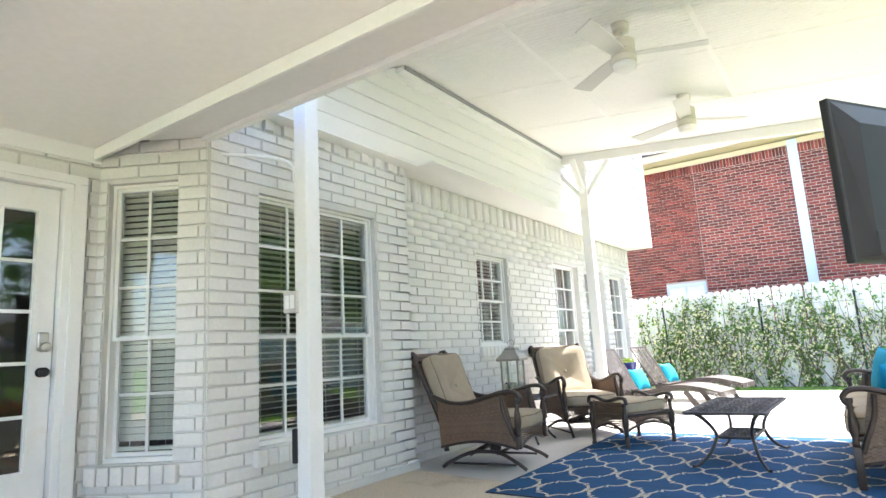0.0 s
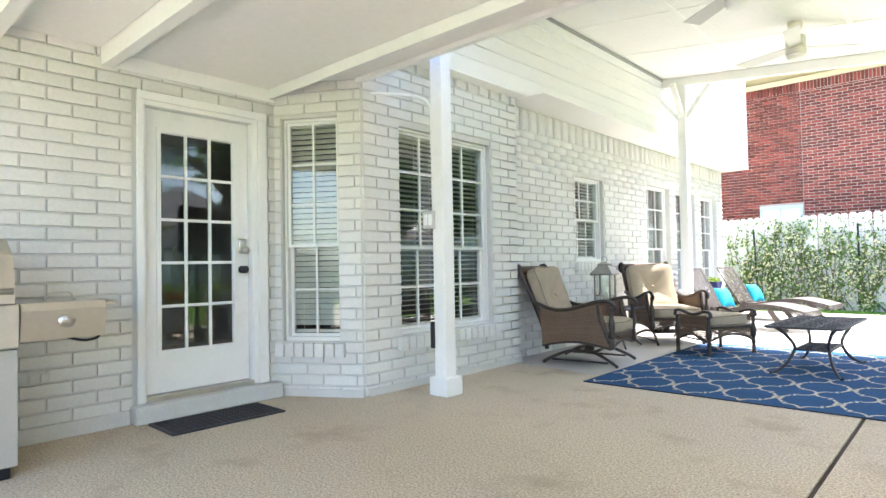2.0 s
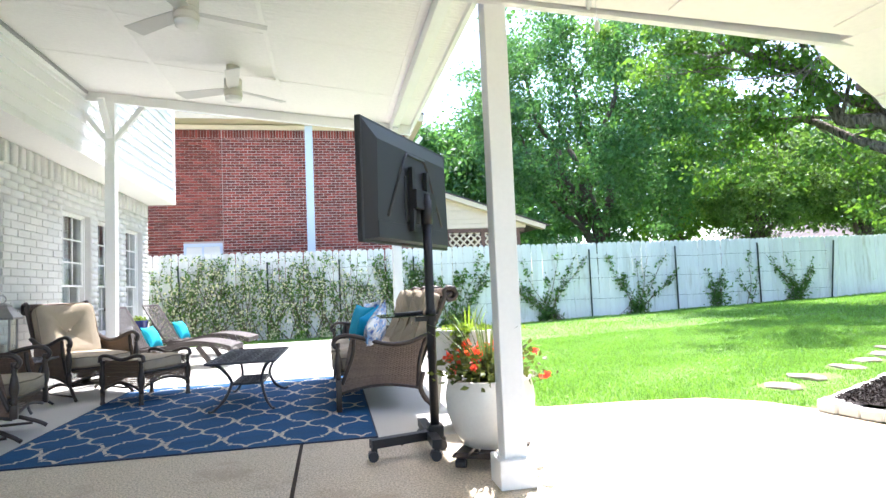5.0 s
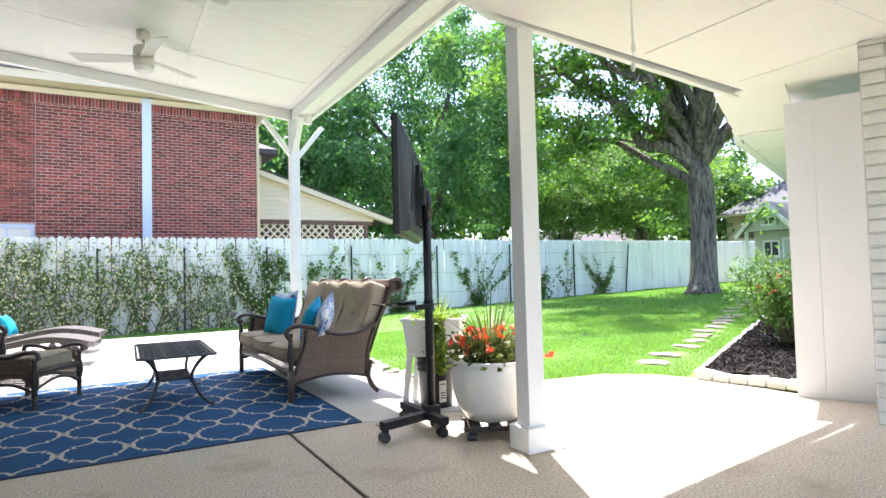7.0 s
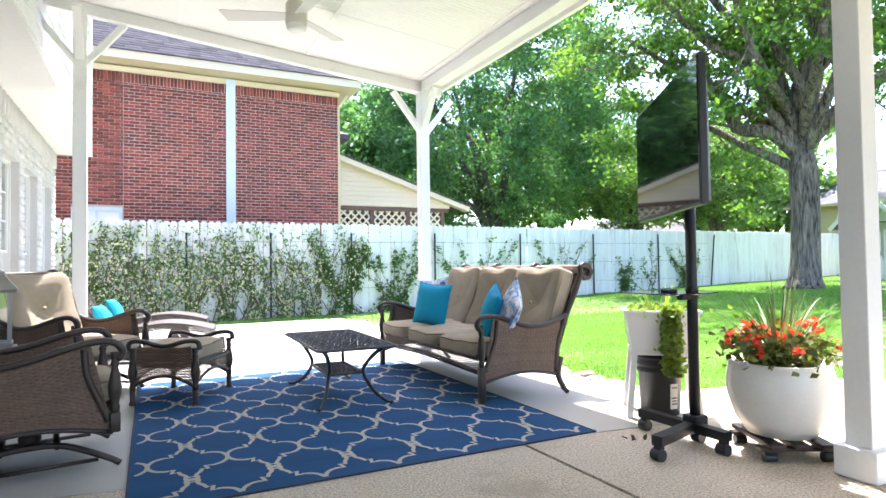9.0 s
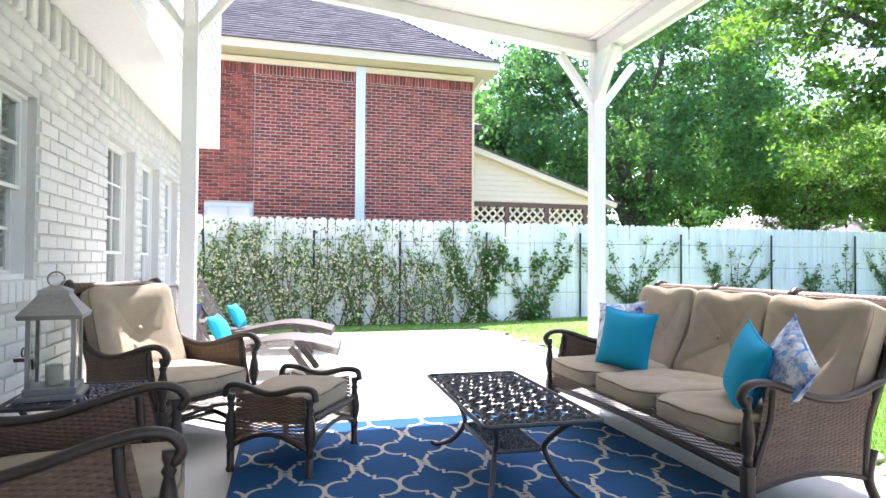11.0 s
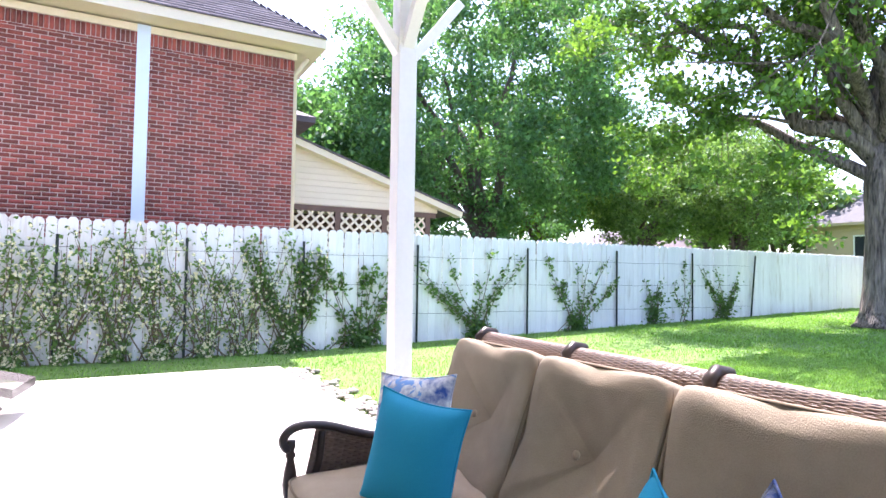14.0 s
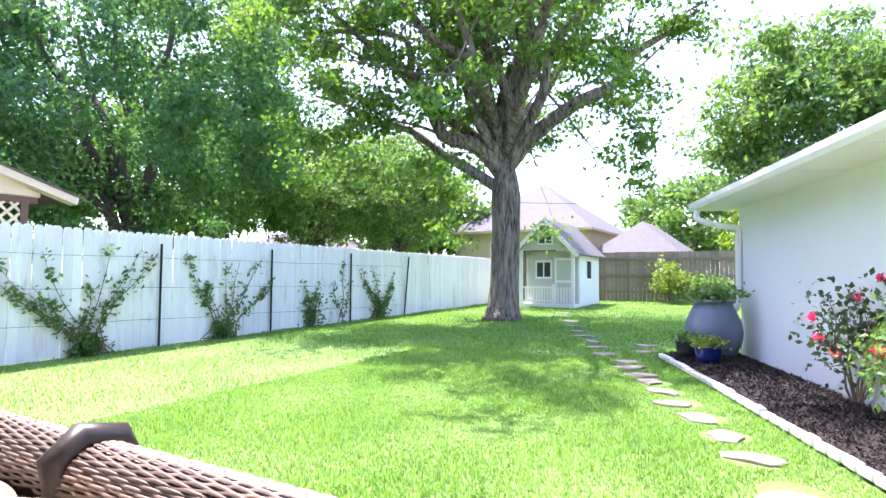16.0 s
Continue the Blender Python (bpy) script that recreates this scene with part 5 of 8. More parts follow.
# ---- sun loungers ----
def lounger(m):
    c = empty("sun_lounger", m, "grey-brown woven chaise lounger with a raised back", "lounger", "poolside loungers")
    w = 0.64
    line = curve([(-0.45, 0, 0.285), (-0.15, 0, 0.30), (0.2, 0, 0.365), (0.5, 0, 0.395), (0.8, 0, 0.365), (1.08, 0, 0.30)], 6)
    woven("seat_weave", ruled([(p.x, -w / 2, p.z) for p in line], [(p.x, w / 2, p.z) for p in line]), 60, 46, 0.002, M_LOUNGE, c)
    for y in (-w / 2, w / 2):
        woven("side_weave", ruled([(p.x, y, p.z - 0.075) for p in line], [(p.x, y, p.z + 0.004) for p in line]), 60, 9, 0.002, M_LOUNGE, c)
    e = line[-1]
    woven("end_weave", ruled([(e.x, y, e.z - 0.075) for y in np.linspace(-w / 2, w / 2, 6)], [(e.x, y, e.z + 0.004) for y in np.linspace(-w / 2, w / 2, 6)]), 24, 9, 0.002, M_LOUNGE, c)
    bl = [(-0.45, 0.30), (-0.62, 0.55), (-0.86, 0.93)]
    woven("back_weave", ruled([(x, -w / 2 + 0.02, z) for x, z in bl], [(x, w / 2 - 0.02, z) for x, z in bl]), 30, 46, 0.002, M_LOUNGE, c)
    bm = bmesh.new()
    for y in (-w / 2 + 0.02, w / 2 - 0.02):
        tube(bm, [(x - 0.012, y, z - 0.01) for x, z in bl], 0.017, 8)
    tube(bm, [(-0.872, -w / 2 + 0.02, 0.92), (-0.872, w / 2 - 0.02, 0.92)], 0.017, 8)
    part("back_frame", bm, M_LOUNGE, c, smooth=True)
    for y in (-w / 2 + 0.05, w / 2 - 0.05):
        for x0, x1 in ((0.55, 0.80), (-0.35, -0.55)):
            bm = bmesh.new()
            beam(bm, (x0, y, 0.31), (x1, y, 0.0), 0.045, 0.07, (1, 0, 0))
            part("leg", bm, M_LOUNGE, c)
        part("side_rail", tube(bmesh.new(), [(-1.0, y, 0.26), (0.2, y, 0.30)], 0.016, 8), M_BRONZE, c, smooth=True)
        part("back_strut", tube(bmesh.new(), [(-0.95, y, 0.265), (-0.70, y, 0.62)], 0.012, 8), M_BRONZE, c, smooth=True)
        bm = bmesh.new()
        beam(bm, (-0.96, y, 0.27), (-1.0, y, 0.0), 0.04, 0.04, (1, 0, 0))
        part("leg", bm, M_BRONZE, c)
    part("cross_bar", tube(bmesh.new(), [(-0.95, -0.27, 0.262), (-0.95, 0.27, 0.262)], 0.013, 8), M_BRONZE, c, smooth=True)
    return c


lounger(pose(-2.07, 9.60, 0, 0, 0, -8) @ Matrix.Diagonal((0.92, 1, 1, 1)))
lounger(pose(-2.02, 11.18, 0, 0, 0, -8) @ Matrix.Diagonal((0.92, 1, 1, 1)))
throw_pillow("light turquoise pillow on a lounger", 0.34, 0.15, M_TEAL_L, pose(-2.32, 9.58, 0.47, 0, 62, -12), "lounger pillows")
throw_pillow("light turquoise pillow on a lounger", 0.34, 0.15, M_TEAL_L, pose(-2.27, 11.14, 0.47, 0, 62, -12), "lounger pillows")
small = empty("small_table", pose(-2.78, 10.42, 0), "dark woven small patio table between loungers", "table")
part("top", boxes(((-0.22, -0.22, 0.46), (0.22, 0.22, 0.49)), bevel=0.008), M_LOUNGE, small)
for lo, hi in (((-0.2, -0.2, 0), (-0.18, 0.2, 0.46)), ((0.18, -0.2, 0), (0.2, 0.2, 0.46)), ((-0.18, -0.2, 0.05), (0.18, -0.185, 0.46)), ((-0.18, 0.185, 0.05), (0.18, 0.2, 0.46))):
    part("side_panel", boxes((lo, hi)), M_LOUNGE, small)
M_COBALT = material("cobalt_glaze", (0.012, 0.025, 0.16), 0.12, vary=0.15, coat=0.5)
pot_s = empty("glazed_pot", pose(-2.72, 10.42, 0.49), "small cobalt glazed pot with a succulent", "plant pot")
part("pot", lathe(bmesh.new(), [(0.075, 0), (0.10, 0.10), (0.115, 0.19), (0.122, 0.20), (0.115, 0.205), (0.10, 0.18), (0.02, 0.175)], 22), M_COBALT, pot_s, smooth=True)
q = RNG.normal(size=(90, 3)) * (0.05, 0.05, 0.03) + (0, 0, 0.23)
leaf_cloud("succulent", q, 0.06, M_LEAF_LIGHT, pot_s)

# ---- television on a rolling stand ----
M_SHELL = material("black_plastic", (0.02, 0.021, 0.024), 0.45, vary=0.15, grain=200, bump=0.2, depth=0.001)
M_SCREEN = material("glossy_screen", (0.006, 0.006, 0.008), 0.04, vary=0.02, bump=0.0)
TVA = math.degrees(math.atan2(1.0, 0.64))
tv = empty("television", pose(0.87, 3.90, -0.006, 0, 0, TVA) @ Matrix.Diagonal((1.055, 1, 1.04, 1)), "black flat television hung on a rolling stand", "television")
part("screen", boxes(((-0.605, 0.026, 1.29), (0.605, 0.030, 1.965))), M_SCREEN, tv, "glossy dark screen")
part("bezel", boxes(((-0.615, -0.012, 1.275), (0.615, 0.026, 1.975)), bevel=0.006), M_SHELL, tv)
bm = bmesh.new()
a = [bm.verts.new((x, -0.012, z)) for x, z in ((-0.60, 1.29), (0.60, 1.29), (0.60, 1.96), (-0.60, 1.96))]
b = [bm.verts.new((x, -0.055, z)) for x, z in ((-0.52, 1.30), (0.52, 1.30), (0.50, 1.86), (-0.50, 1.86))]
bm.faces.new(b)
for k in range(4):
    bm.faces.new((a[k], a[(k + 1) % 4], b[(k + 1) % 4], b[k]))
part("back_shell", bm, M_SHELL, tv)
part("lower_band", boxes(((-0.52, -0.060, 1.30), (0.50, -0.050, 1.40)), bevel=0.004), M_SHELL, tv)
part("moulded_rib", tube(bmesh.new(), [(-0.40, -0.056, 1.43), (-0.17, -0.058, 1.80), (-0.13, -0.058, 1.84), (0.13, -0.058, 1.84), (0.17, -0.058, 1.80), (0.40, -0.056, 1.43)], 0.010, 6), M_SHELL, tv, smooth=True)
part("vent_panel", boxes(((-0.17, -0.064, 1.42), (0.17, -0.052, 1.70)), bevel=0.004), M_SHELL, tv)
for x in (-0.13, 0.09):
    part("mount_arm", boxes(((x, -0.095, 1.36), (x + 0.04, -0.064, 1.76)), bevel=0.003), M_BLACK, tv)
part("mount_plate", boxes(((-0.14, -0.125, 1.50), (0.16, -0.095, 1.62)), bevel=0.004), M_BLACK, tv)
stand = empty("tv_stand", pose(0.975, 3.84, 0), "black metal rolling television stand with a tray", "stand")
part("pole", tube(bmesh.new(), [(0, 0, 0.08), (0, 0, 1.66)], 0.030, 14), M_BLACK, stand, smooth=True)
part("pole_collar", tube(bmesh.new(), [(0, 0, 1.46), (0, 0, 1.62)], 0.038, 14), M_BLACK, stand, smooth=True)
part("pole_collar", tube(bmesh.new(), [(0, 0, 0.86), (0, 0, 0.90)], 0.035, 14), M_BLACK, stand, smooth=True)
bm = bmesh.new(); beam(bm, (-0.03, 0.38, 0.105), (-0.03, -0.24, 0.105), 0.06, 0.05); part("base_bar", bm, M_BLACK, stand)
bm = bmesh.new(); beam(bm, (-0.02, 0.0, 0.106), (-0.42, -0.11, 0.106), 0.06, 0.052); part("base_bar", bm, M_BLACK, stand)
bm = bmesh.new(); box(bm, (-0.05, -0.05, 0.08), (0.05, 0.05, 0.17), bevel=0.01); part("pole_foot", bm, M_BLACK, stand)


def castor(owner, x, y, top, r=0.032):
    bm = bmesh.new()
    box(bm, (x - 0.018, y - 0.022, r + 0.006), (x + 0.018, y + 0.022, top), bevel=0.004)
    k = part("castor_fork", bm, M_BLACK, owner)
    bm = tube(bmesh.new(), [(x - 0.006, y - 0.03, r), (x - 0.006, y + 0.03, r)], r, 14)
    part("castor_wheel", bm, M_SHELL, owner, smooth=False)


for x, y in ((-0.03, 0.35), (-0.03, -0.21), (-0.40, -0.105), (0.05, 0.02)):
    castor(stand, x, y, 0.085)
part("tray", boxes(((-0.34, -0.16, 0.868), (0.02, 0.22, 0.876)), bevel=0.003), M_SCREEN, stand, "glossy black tray")
part("tray_bracket", boxes(((-0.10, -0.02, 0.83), (0.03, 0.02, 0.868))), M_BLACK, stand)
for x, y, a in ((-0.16, 0.02, 20), (-0.10, 0.10, 35)):
    r = empty("remote_control", pose(0.975 + x, 3.84 + y, 0.876, 0, 0, a), "black remote control on a tray", "remote", "remotes")
    part("body", boxes(((-0.075, -0.02, 0), (0.075, 0.02, 0.016)), bevel=0.005), M_SHELL, r)

# ---- planters ----
M_POT = material("cream_white_glaze", (0.74, 0.72, 0.66), 0.35, vary=0.06, scale=5, grain=50, bump=0.1, coat=0.3, stain=(0.55, 0.50, 0.42), stain_scale=4, stain_at=0.72)
M_EARTH = material("potting_soil", (0.05, 0.035, 0.025), 0.95, vary=0.4, bump=0.8, depth=0.01)
dolly = empty("plant_dolly", pose(1.265, 3.52, 0, 0, 0, 62), "dark wooden plant dolly on castors", "dolly")
for y in (-0.13, 0.0, 0.13):
    part("slat", boxes(((-0.22, y - 0.04, 0.075), (0.22, y + 0.04, 0.10)), bevel=0.005), M_BRONZE, dolly)
for x in (-0.15, 0.15):
    part("cross_slat", boxes(((x - 0.03, -0.2, 0.055), (x + 0.03, 0.2, 0.0745)), bevel=0.004), M_BRONZE, dolly)
for x in (-0.16, 0.16):
    for y in (-0.15, 0.15):
        castor(dolly, x, y, 0.056, 0.025)
M_RED_FL = leaf_material("red_petal", (0.72, 0.085, 0.05), 0.3)
M_BRONZE_LEAF = leaf_material("bronze_green_leaf", (0.10, 0.13, 0.03), 0.3, vary=0.5)
planter = empty("planter", pose(1.265, 3.52, 0.10) @ Matrix.Diagonal((1.0, 1.0, 0.92, 1)), "large rounded cream planter with red flowers and grass", "planter")
part("pot", lathe(bmesh.new(), [(0.13, 0), (0.17, 0.01), (0.225, 0.10), (0.262, 0.22), (0.27, 0.30), (0.262, 0.37), (0.25, 0.415), (0.256, 0.43), (0.246, 0.435), (0.235, 0.41), (0.03, 0.39)], 40), M_POT, planter, smooth=True)
part("soil", lathe(bmesh.new(), [(0.236, 0.38), (0.2, 0.40), (0.02, 0.405)], 24), M_EARTH, planter)
rg = np.random.default_rng(21)
q = rg.normal(size=(1500, 3)) * (0.115, 0.115, 0.055) + (0, 0, 0.50)
tagged(leaf_cloud("foliage", q, 0.045, M_BRONZE_LEAF, planter, wide=0.7, rng=rg), kind="stuff")
fl = rg.normal(size=(42, 3)) * (0.14, 0.14, 0.045) + (0, 0, 0.58)
q = np.repeat(fl, 14, 0) + rg.normal(size=(42 * 14, 3)) * 0.013
tagged(leaf_cloud("blossom", q, 0.030, M_RED_FL, planter, wide=0.9, rng=rg), kind="stuff")
M_SPIKE = leaf_material("grey_green_blade", (0.13, 0.19, 0.09), 0.2)


def arching(name, n, root, length, rise, width, mat, owner, rng, spread=0.05, droop=1.0):
    """Long arching blades."""
    V, F = [], []
    for i in range(n):
        a, ln = rng.uniform(0, 2 * math.pi), length * rng.uniform(0.6, 1.1)
        d = np.array([math.cos(a), math.sin(a), 0])
        s = np.array([-math.sin(a), math.cos(a), 0])
        r0 = np.array(root) + d * rng.uniform(0, spread)
        lean = rng.uniform(0.15, 0.9)
        t = np.linspace(0, 1, 7)
        for k, tt in enumerate(t):
            p = r0 + d * ln * lean * tt + np.array([0, 0, rise * ln * (tt - droop * 0.45 * lean * tt ** 2.2)])
            wv = width * (1 - tt ** 2) + 0.001
            V += [p - s * wv, p + s * wv]
            if k:
                b = len(V) - 4
                F.append((b, b + 1, b + 3, b + 2))
    return raw(name, V, F, mat, owner, True)


arching("spiky_grass", 46, (0, 0, 0.40), 0.60, 1.0, 0.006, M_SPIKE, planter, rg)

M_WHITEPL = material("white_plastic", (0.76, 0.75, 0.72), 0.4, vary=0.04)
raised = empty("raised_planter", pose(1.36, 4.45, 0, 0, 0, -40) @ Matrix.Diagonal((0.85, 0.85, 0.89, 1)), "white raised plastic planter on legs with greens", "planter")
bm = bmesh.new()
lo = [bm.verts.new((x * 0.235, y * 0.19, 0.50)) for x, y in ((-1, -1), (1, -1), (1, 1), (-1, 1))]
hi = [bm.verts.new((x * 0.275, y * 0.225, 0.80)) for x, y in ((-1, -1), (1, -1), (1, 1), (-1, 1))]
ih = [bm.verts.new((x * 0.26, y * 0.21, 0.80)) for x, y in ((-1, -1), (1, -1), (1, 1), (-1, 1))]
il = [bm.verts.new((x * 0.25, y * 0.20, 0.74)) for x, y in ((-1, -1), (1, -1), (1, 1), (-1, 1))]
bm.faces.new(lo[::-1]); bm.faces.new(il)
for k in range(4):
    j = (k + 1) % 4
    bm.faces.new((lo[k], lo[j], hi[j], hi[k])); bm.faces.new((hi[k], hi[j], ih[j], ih[k])); bm.faces.new((ih[k], ih[j], il[j], il[k]))
part("tub", bm, M_WHITEPL, raised)
part("tub_rim", boxes(((-0.29, -0.24, 0.785), (-0.262, 0.24, 0.81)), ((0.262, -0.24, 0.785), (0.29, 0.24, 0.81)), ((-0.262, -0.24, 0.785), (0.262, -0.212, 0.81)), ((-0.262, 0.212, 0.785), (0.262, 0.24, 0.81)), bevel=0.004), M_WHITEPL, raised)
part("tub_base", boxes(((-0.245, -0.20, 0.47), (0.245, 0.20, 0.505)), bevel=0.006), M_WHITEPL, raised)
for x in (-1, 1):
    for y in (-1, 1):
        bm = bmesh.new()
        beam(bm, (x * 0.215, y * 0.17, 0.50), (x * 0.265, y * 0.21, 0.0), 0.055, 0.045, (1, 0, 0))
        part("leg", bm, M_WHITEPL, raised)
q = rg.normal(size=(240, 3)) * (0.13, 0.10, 0.018) + (0, 0, 0.805)
tagged(leaf_cloud("foliage", q, 0.055, M_LEAF_LIGHT, raised, wide=0.7, rng=rg), kind="stuff")
arching("sprout", 14, (0, 0, 0.80), 0.22, 1.2, 0.008, M_LEAF_LIGHT, raised, rg, 0.15)
t = rg.uniform(0, 1, 480)
q = np.stack([0.06 + rg.normal(size=480) * 0.045, -0.25 - rg.normal(size=480) * 0.02, 0.83 - 0.50 * t], -1)
leaf_cloud("trailing_vine", q, 0.05, M_LEAF_LIGHT, raised, wide=0.8, rng=rg)
M_BUCKET = material("black_bucket_plastic", (0.018, 0.018, 0.018), 0.4, vary=0.15)
buck = empty("bucket", pose(1.36, 4.46, 0), "black plastic bucket with a printed label under a planter", "bucket")
part("body", lathe(bmesh.new(), [(0.125, 0), (0.13, 0.005), (0.142, 0.29), (0.152, 0.292), (0.152, 0.31), (0.144, 0.312), (0.145, 0.335), (0.155, 0.337), (0.155, 0.355), (0.147, 0.357), (0.148, 0.385), (0.156, 0.388), (0.154, 0.40), (0.14, 0.39), (0.125, 0.02), (0.01, 0.015)], 32), M_BUCKET, buck, smooth=True)
M_LABEL = material("label_grey", (0.55, 0.55, 0.52), 0.5, vary=0.05)
bm = bmesh.new()
for z0, z1, a0, a1 in ((0.05, 0.22, -0.22, 0.22),):
    for k in range(6):
        a, b = a0 + (a1 - a0) * k / 6, a0 + (a1 - a0) * (k + 1) / 6
        r0, r1 = 0.1345, 0.1415
        bm.faces.new([bm.verts.new((-math.sin(w + 0.1) * r, -math.cos(w + 0.1) * r, z)) for w, r, z in ((a, r0, z0), (b, r0, z0), (b, r1, z1), (a, r1, z1))])
part("label", bm, M_LABEL, buck, "pale printed label")
bm = bmesh.new()
for z, wd in ((0.08, 0.16), (0.10, 0.12), (0.12, 0.15), (0.19, 0.16)):
    r = 0.134 + (z - 0.05) * 0.041 + 0.0025
    bm.faces.new([bm.verts.new((-math.sin(w + 0.1) * r, -math.cos(w + 0.1) * r, zz)) for w, zz in ((-wd, z), (wd, z), (wd, z + 0.009), (-wd, z + 0.009))])
part("print_bar", bm, M_BUCKET, buck)

# ---- ceiling fans ----
def fan(x, y, turn):
    z = fan_z(x) - 0.008
    f = empty("ceiling_fan", pose(x, y, z), "cream three-blade ceiling fan on a porch ceiling", "fan", "porch ceiling fans")
    M = M_FAN
    part("canopy", lathe(bmesh.new(), [(0.03, -0.075), (0.062, -0.07), (0.068, -0.05), (0.068, 0.012), (0.02, 0.012)], 28), M, f, smooth=True)
    part("downrod", tube(bmesh.new(), [(0, 0, -0.07), (0, 0, -0.16)], 0.013, 12), M, f, smooth=True)
    part("motor_housing", lathe(bmesh.new(), [(0.03, -0.14), (0.085, -0.145), (0.095, -0.155), (0.095, -0.235), (0.088, -0.24), (0.088, -0.25), (0.097, -0.255), (0.097, -0.275), (0.088, -0.28), (0.088, -0.29), (0.097, -0.295), (0.097, -0.33), (0.09, -0.345)], 32), M, f, smooth=False)
    part("lamp_lens", lathe(bmesh.new(), [(0.09, -0.345), (0.085, -0.385), (0.06, -0.40), (0.01, -0.405)], 28), M_LENS, f, "white frosted lens", True)
    for k in range(3):
        a = radians(turn + 120 * k)
        bm = bmesh.new()
        pts = [(0.08, -0.05), (0.20, -0.062), (0.62, -0.075), (0.66, 0.075), (0.20, 0.06), (0.08, 0.05)]
        lo = [bm.verts.new((px, py, -0.268 + py * 0.22)) for px, py in pts]
        hi = [bm.verts.new((px, py, -0.260 + py * 0.22)) for px, py in pts]
        bm.faces.new(lo[::-1]); bm.faces.new(hi)
        for i in range(6):
            j = (i + 1) % 6
            bm.faces.new((lo[i], lo[j], hi[j], hi[i]))
        b = part("blade", bm, M_BLADE, f)
        b.matrix_basis = Matrix.Rotation(a, 4, 'Z')
    return f


M_FAN = material("cream_fan_enamel", (0.66, 0.63, 0.54), 0.4, vary=0.04)
M_BLADE = material("pale_fan_blade", (0.62, 0.61, 0.58), 0.45, vary=0.05)
M_LENS = material("frosted_lens", (0.80, 0.79, 0.75), 0.5, vary=0.02)
fan(-0.72, 4.86, 22)
fan(-0.65, 6.68, 38)

# ---- by the back door: grill, mat, outlet ----
M_STEEL = material("brushed_steel", (0.60, 0.57, 0.52), 0.32, 1.0, vary=0.08, scale=3, grain=120, bump=0.05, depth=0.001, stretch=(1, 12, 12))
M_PUTTY = material("putty_enamel", (0.42, 0.40, 0.35), 0.45, vary=0.05)
grill = empty("gas_grill", pose(-3.0, 0.36, 0), "stainless gas grill with a side burner shelf", "grill")
part("cabinet", boxes(((-0.50, -1.15, 0.06), (-0.02, 0.0, 0.665)), bevel=0.008), M_PUTTY, grill)
part("cabinet_foot", boxes(((-0.48, -1.12, 0.0), (-0.04, -0.03, 0.06))), M_BLACK, grill)
part("control_panel", boxes(((-0.50, -1.15, 0.67), (0.0, 0.0, 0.90)), bevel=0.008), M_STEEL, grill)
bm = bmesh.new()
prof = [(-0.50, 0.905), (0.0, 0.905), (0.0, 1.0), (-0.06, 1.16), (-0.20, 1.25), (-0.44, 1.25), (-0.50, 1.18)]
a = [bm.verts.new((x, -1.15, z)) for x, z in prof]; b = [bm.verts.new((x, -0.02, z)) for x, z in prof]
bm.faces.new(a[::-1]); bm.faces.new(b)
for i in range(len(prof)):
    j = (i + 1) % len(prof)
    bm.faces.new((a[i], a[j], b[j], b[i]))
part("lid", bm, M_STEEL, grill)
part("lid_handle", tube(bmesh.new(), [(0.06, -1.0, 0.97), (0.06, -0.04, 0.97)], 0.016, 12), M_STEEL, grill, smooth=True)
bm = bmesh.new()
prof = [(-0.46, 0.73), (-0.02, 0.70), (0.005, 0.86), (-0.01, 0.90), (-0.46, 0.905)]
a = [bm.verts.new((x, 0.006, z)) for x, z in prof]; b = [bm.verts.new((x, 0.41, z)) for x, z in prof]
bm.faces.new(a[::-1]); bm.faces.new(b)
for i in range(5):
    j = (i + 1) % 5
    bm.faces.new((a[i], a[j], b[j], b[i]))
part("side_shelf", bm, M_STEEL, grill)
kn = lathe(bmesh.new(), [(0.040, 0), (0.042, 0.008), (0.032, 0.012), (0.026, 0.016), (0.024, 0.045), (0.02, 0.05)], 24)
box(kn, (-0.007, -0.024, 0.05), (0.007, 0.024, 0.058))
k = part("burner_knob", kn, M_NICKEL, grill, "chrome burner knob", True)
k.matrix_basis = pose(-0.01, 0.215, 0.80, 0, 82, 0)
part("towel_bar", tube(bmesh.new(), curve([(-0.04, 0.41, 0.875), (-0.05, 0.47, 0.88), (-0.12, 0.49, 0.885), (-0.40, 0.49, 0.885), (-0.45, 0.41, 0.88)], 5), 0.012, 10), M_STEEL, grill, smooth=True)
part("burner_lid_handle", tube(bmesh.new(), curve([(-0.10, 0.13, 0.905), (-0.10, 0.16, 0.945), (-0.10, 0.25, 0.95), (-0.10, 0.28, 0.905)], 5), 0.005, 8), M_STEEL, grill, smooth=True)
part("gas_hose", tube(bmesh.new(), curve([(-0.05, 0.20, 0.715), (-0.03, 0.30, 0.68), (-0.04, 0.38, 0.69), (-0.06, 0.38, 0.72)], 5), 0.008, 8), M_BLACK, grill, smooth=True)

mat_ob = empty("door_mat", pose(-3.335, 1.61, 0, 0, 0, -1), "dark pierced rubber door mat on the paving", "mat")
M_RUBBER = material("dark_rubber", (0.028, 0.028, 0.034), 0.7, vary=0.3, scale=12, grain=80, bump=0.4)
part("border", boxes(((-0.205, -0.41, 0), (-0.18, 0.41, 0.014)), ((0.18, -0.41, 0), (0.205, 0.41, 0.014)), ((-0.18, -0.41, 0), (0.18, -0.385, 0.014)), ((-0.18, 0.385, 0), (0.18, 0.41, 0.014)), bevel=0.003), M_RUBBER, mat_ob)
bm = boxes(((-0.18, -0.385, 0.001), (0.18, 0.385, 0.007)))
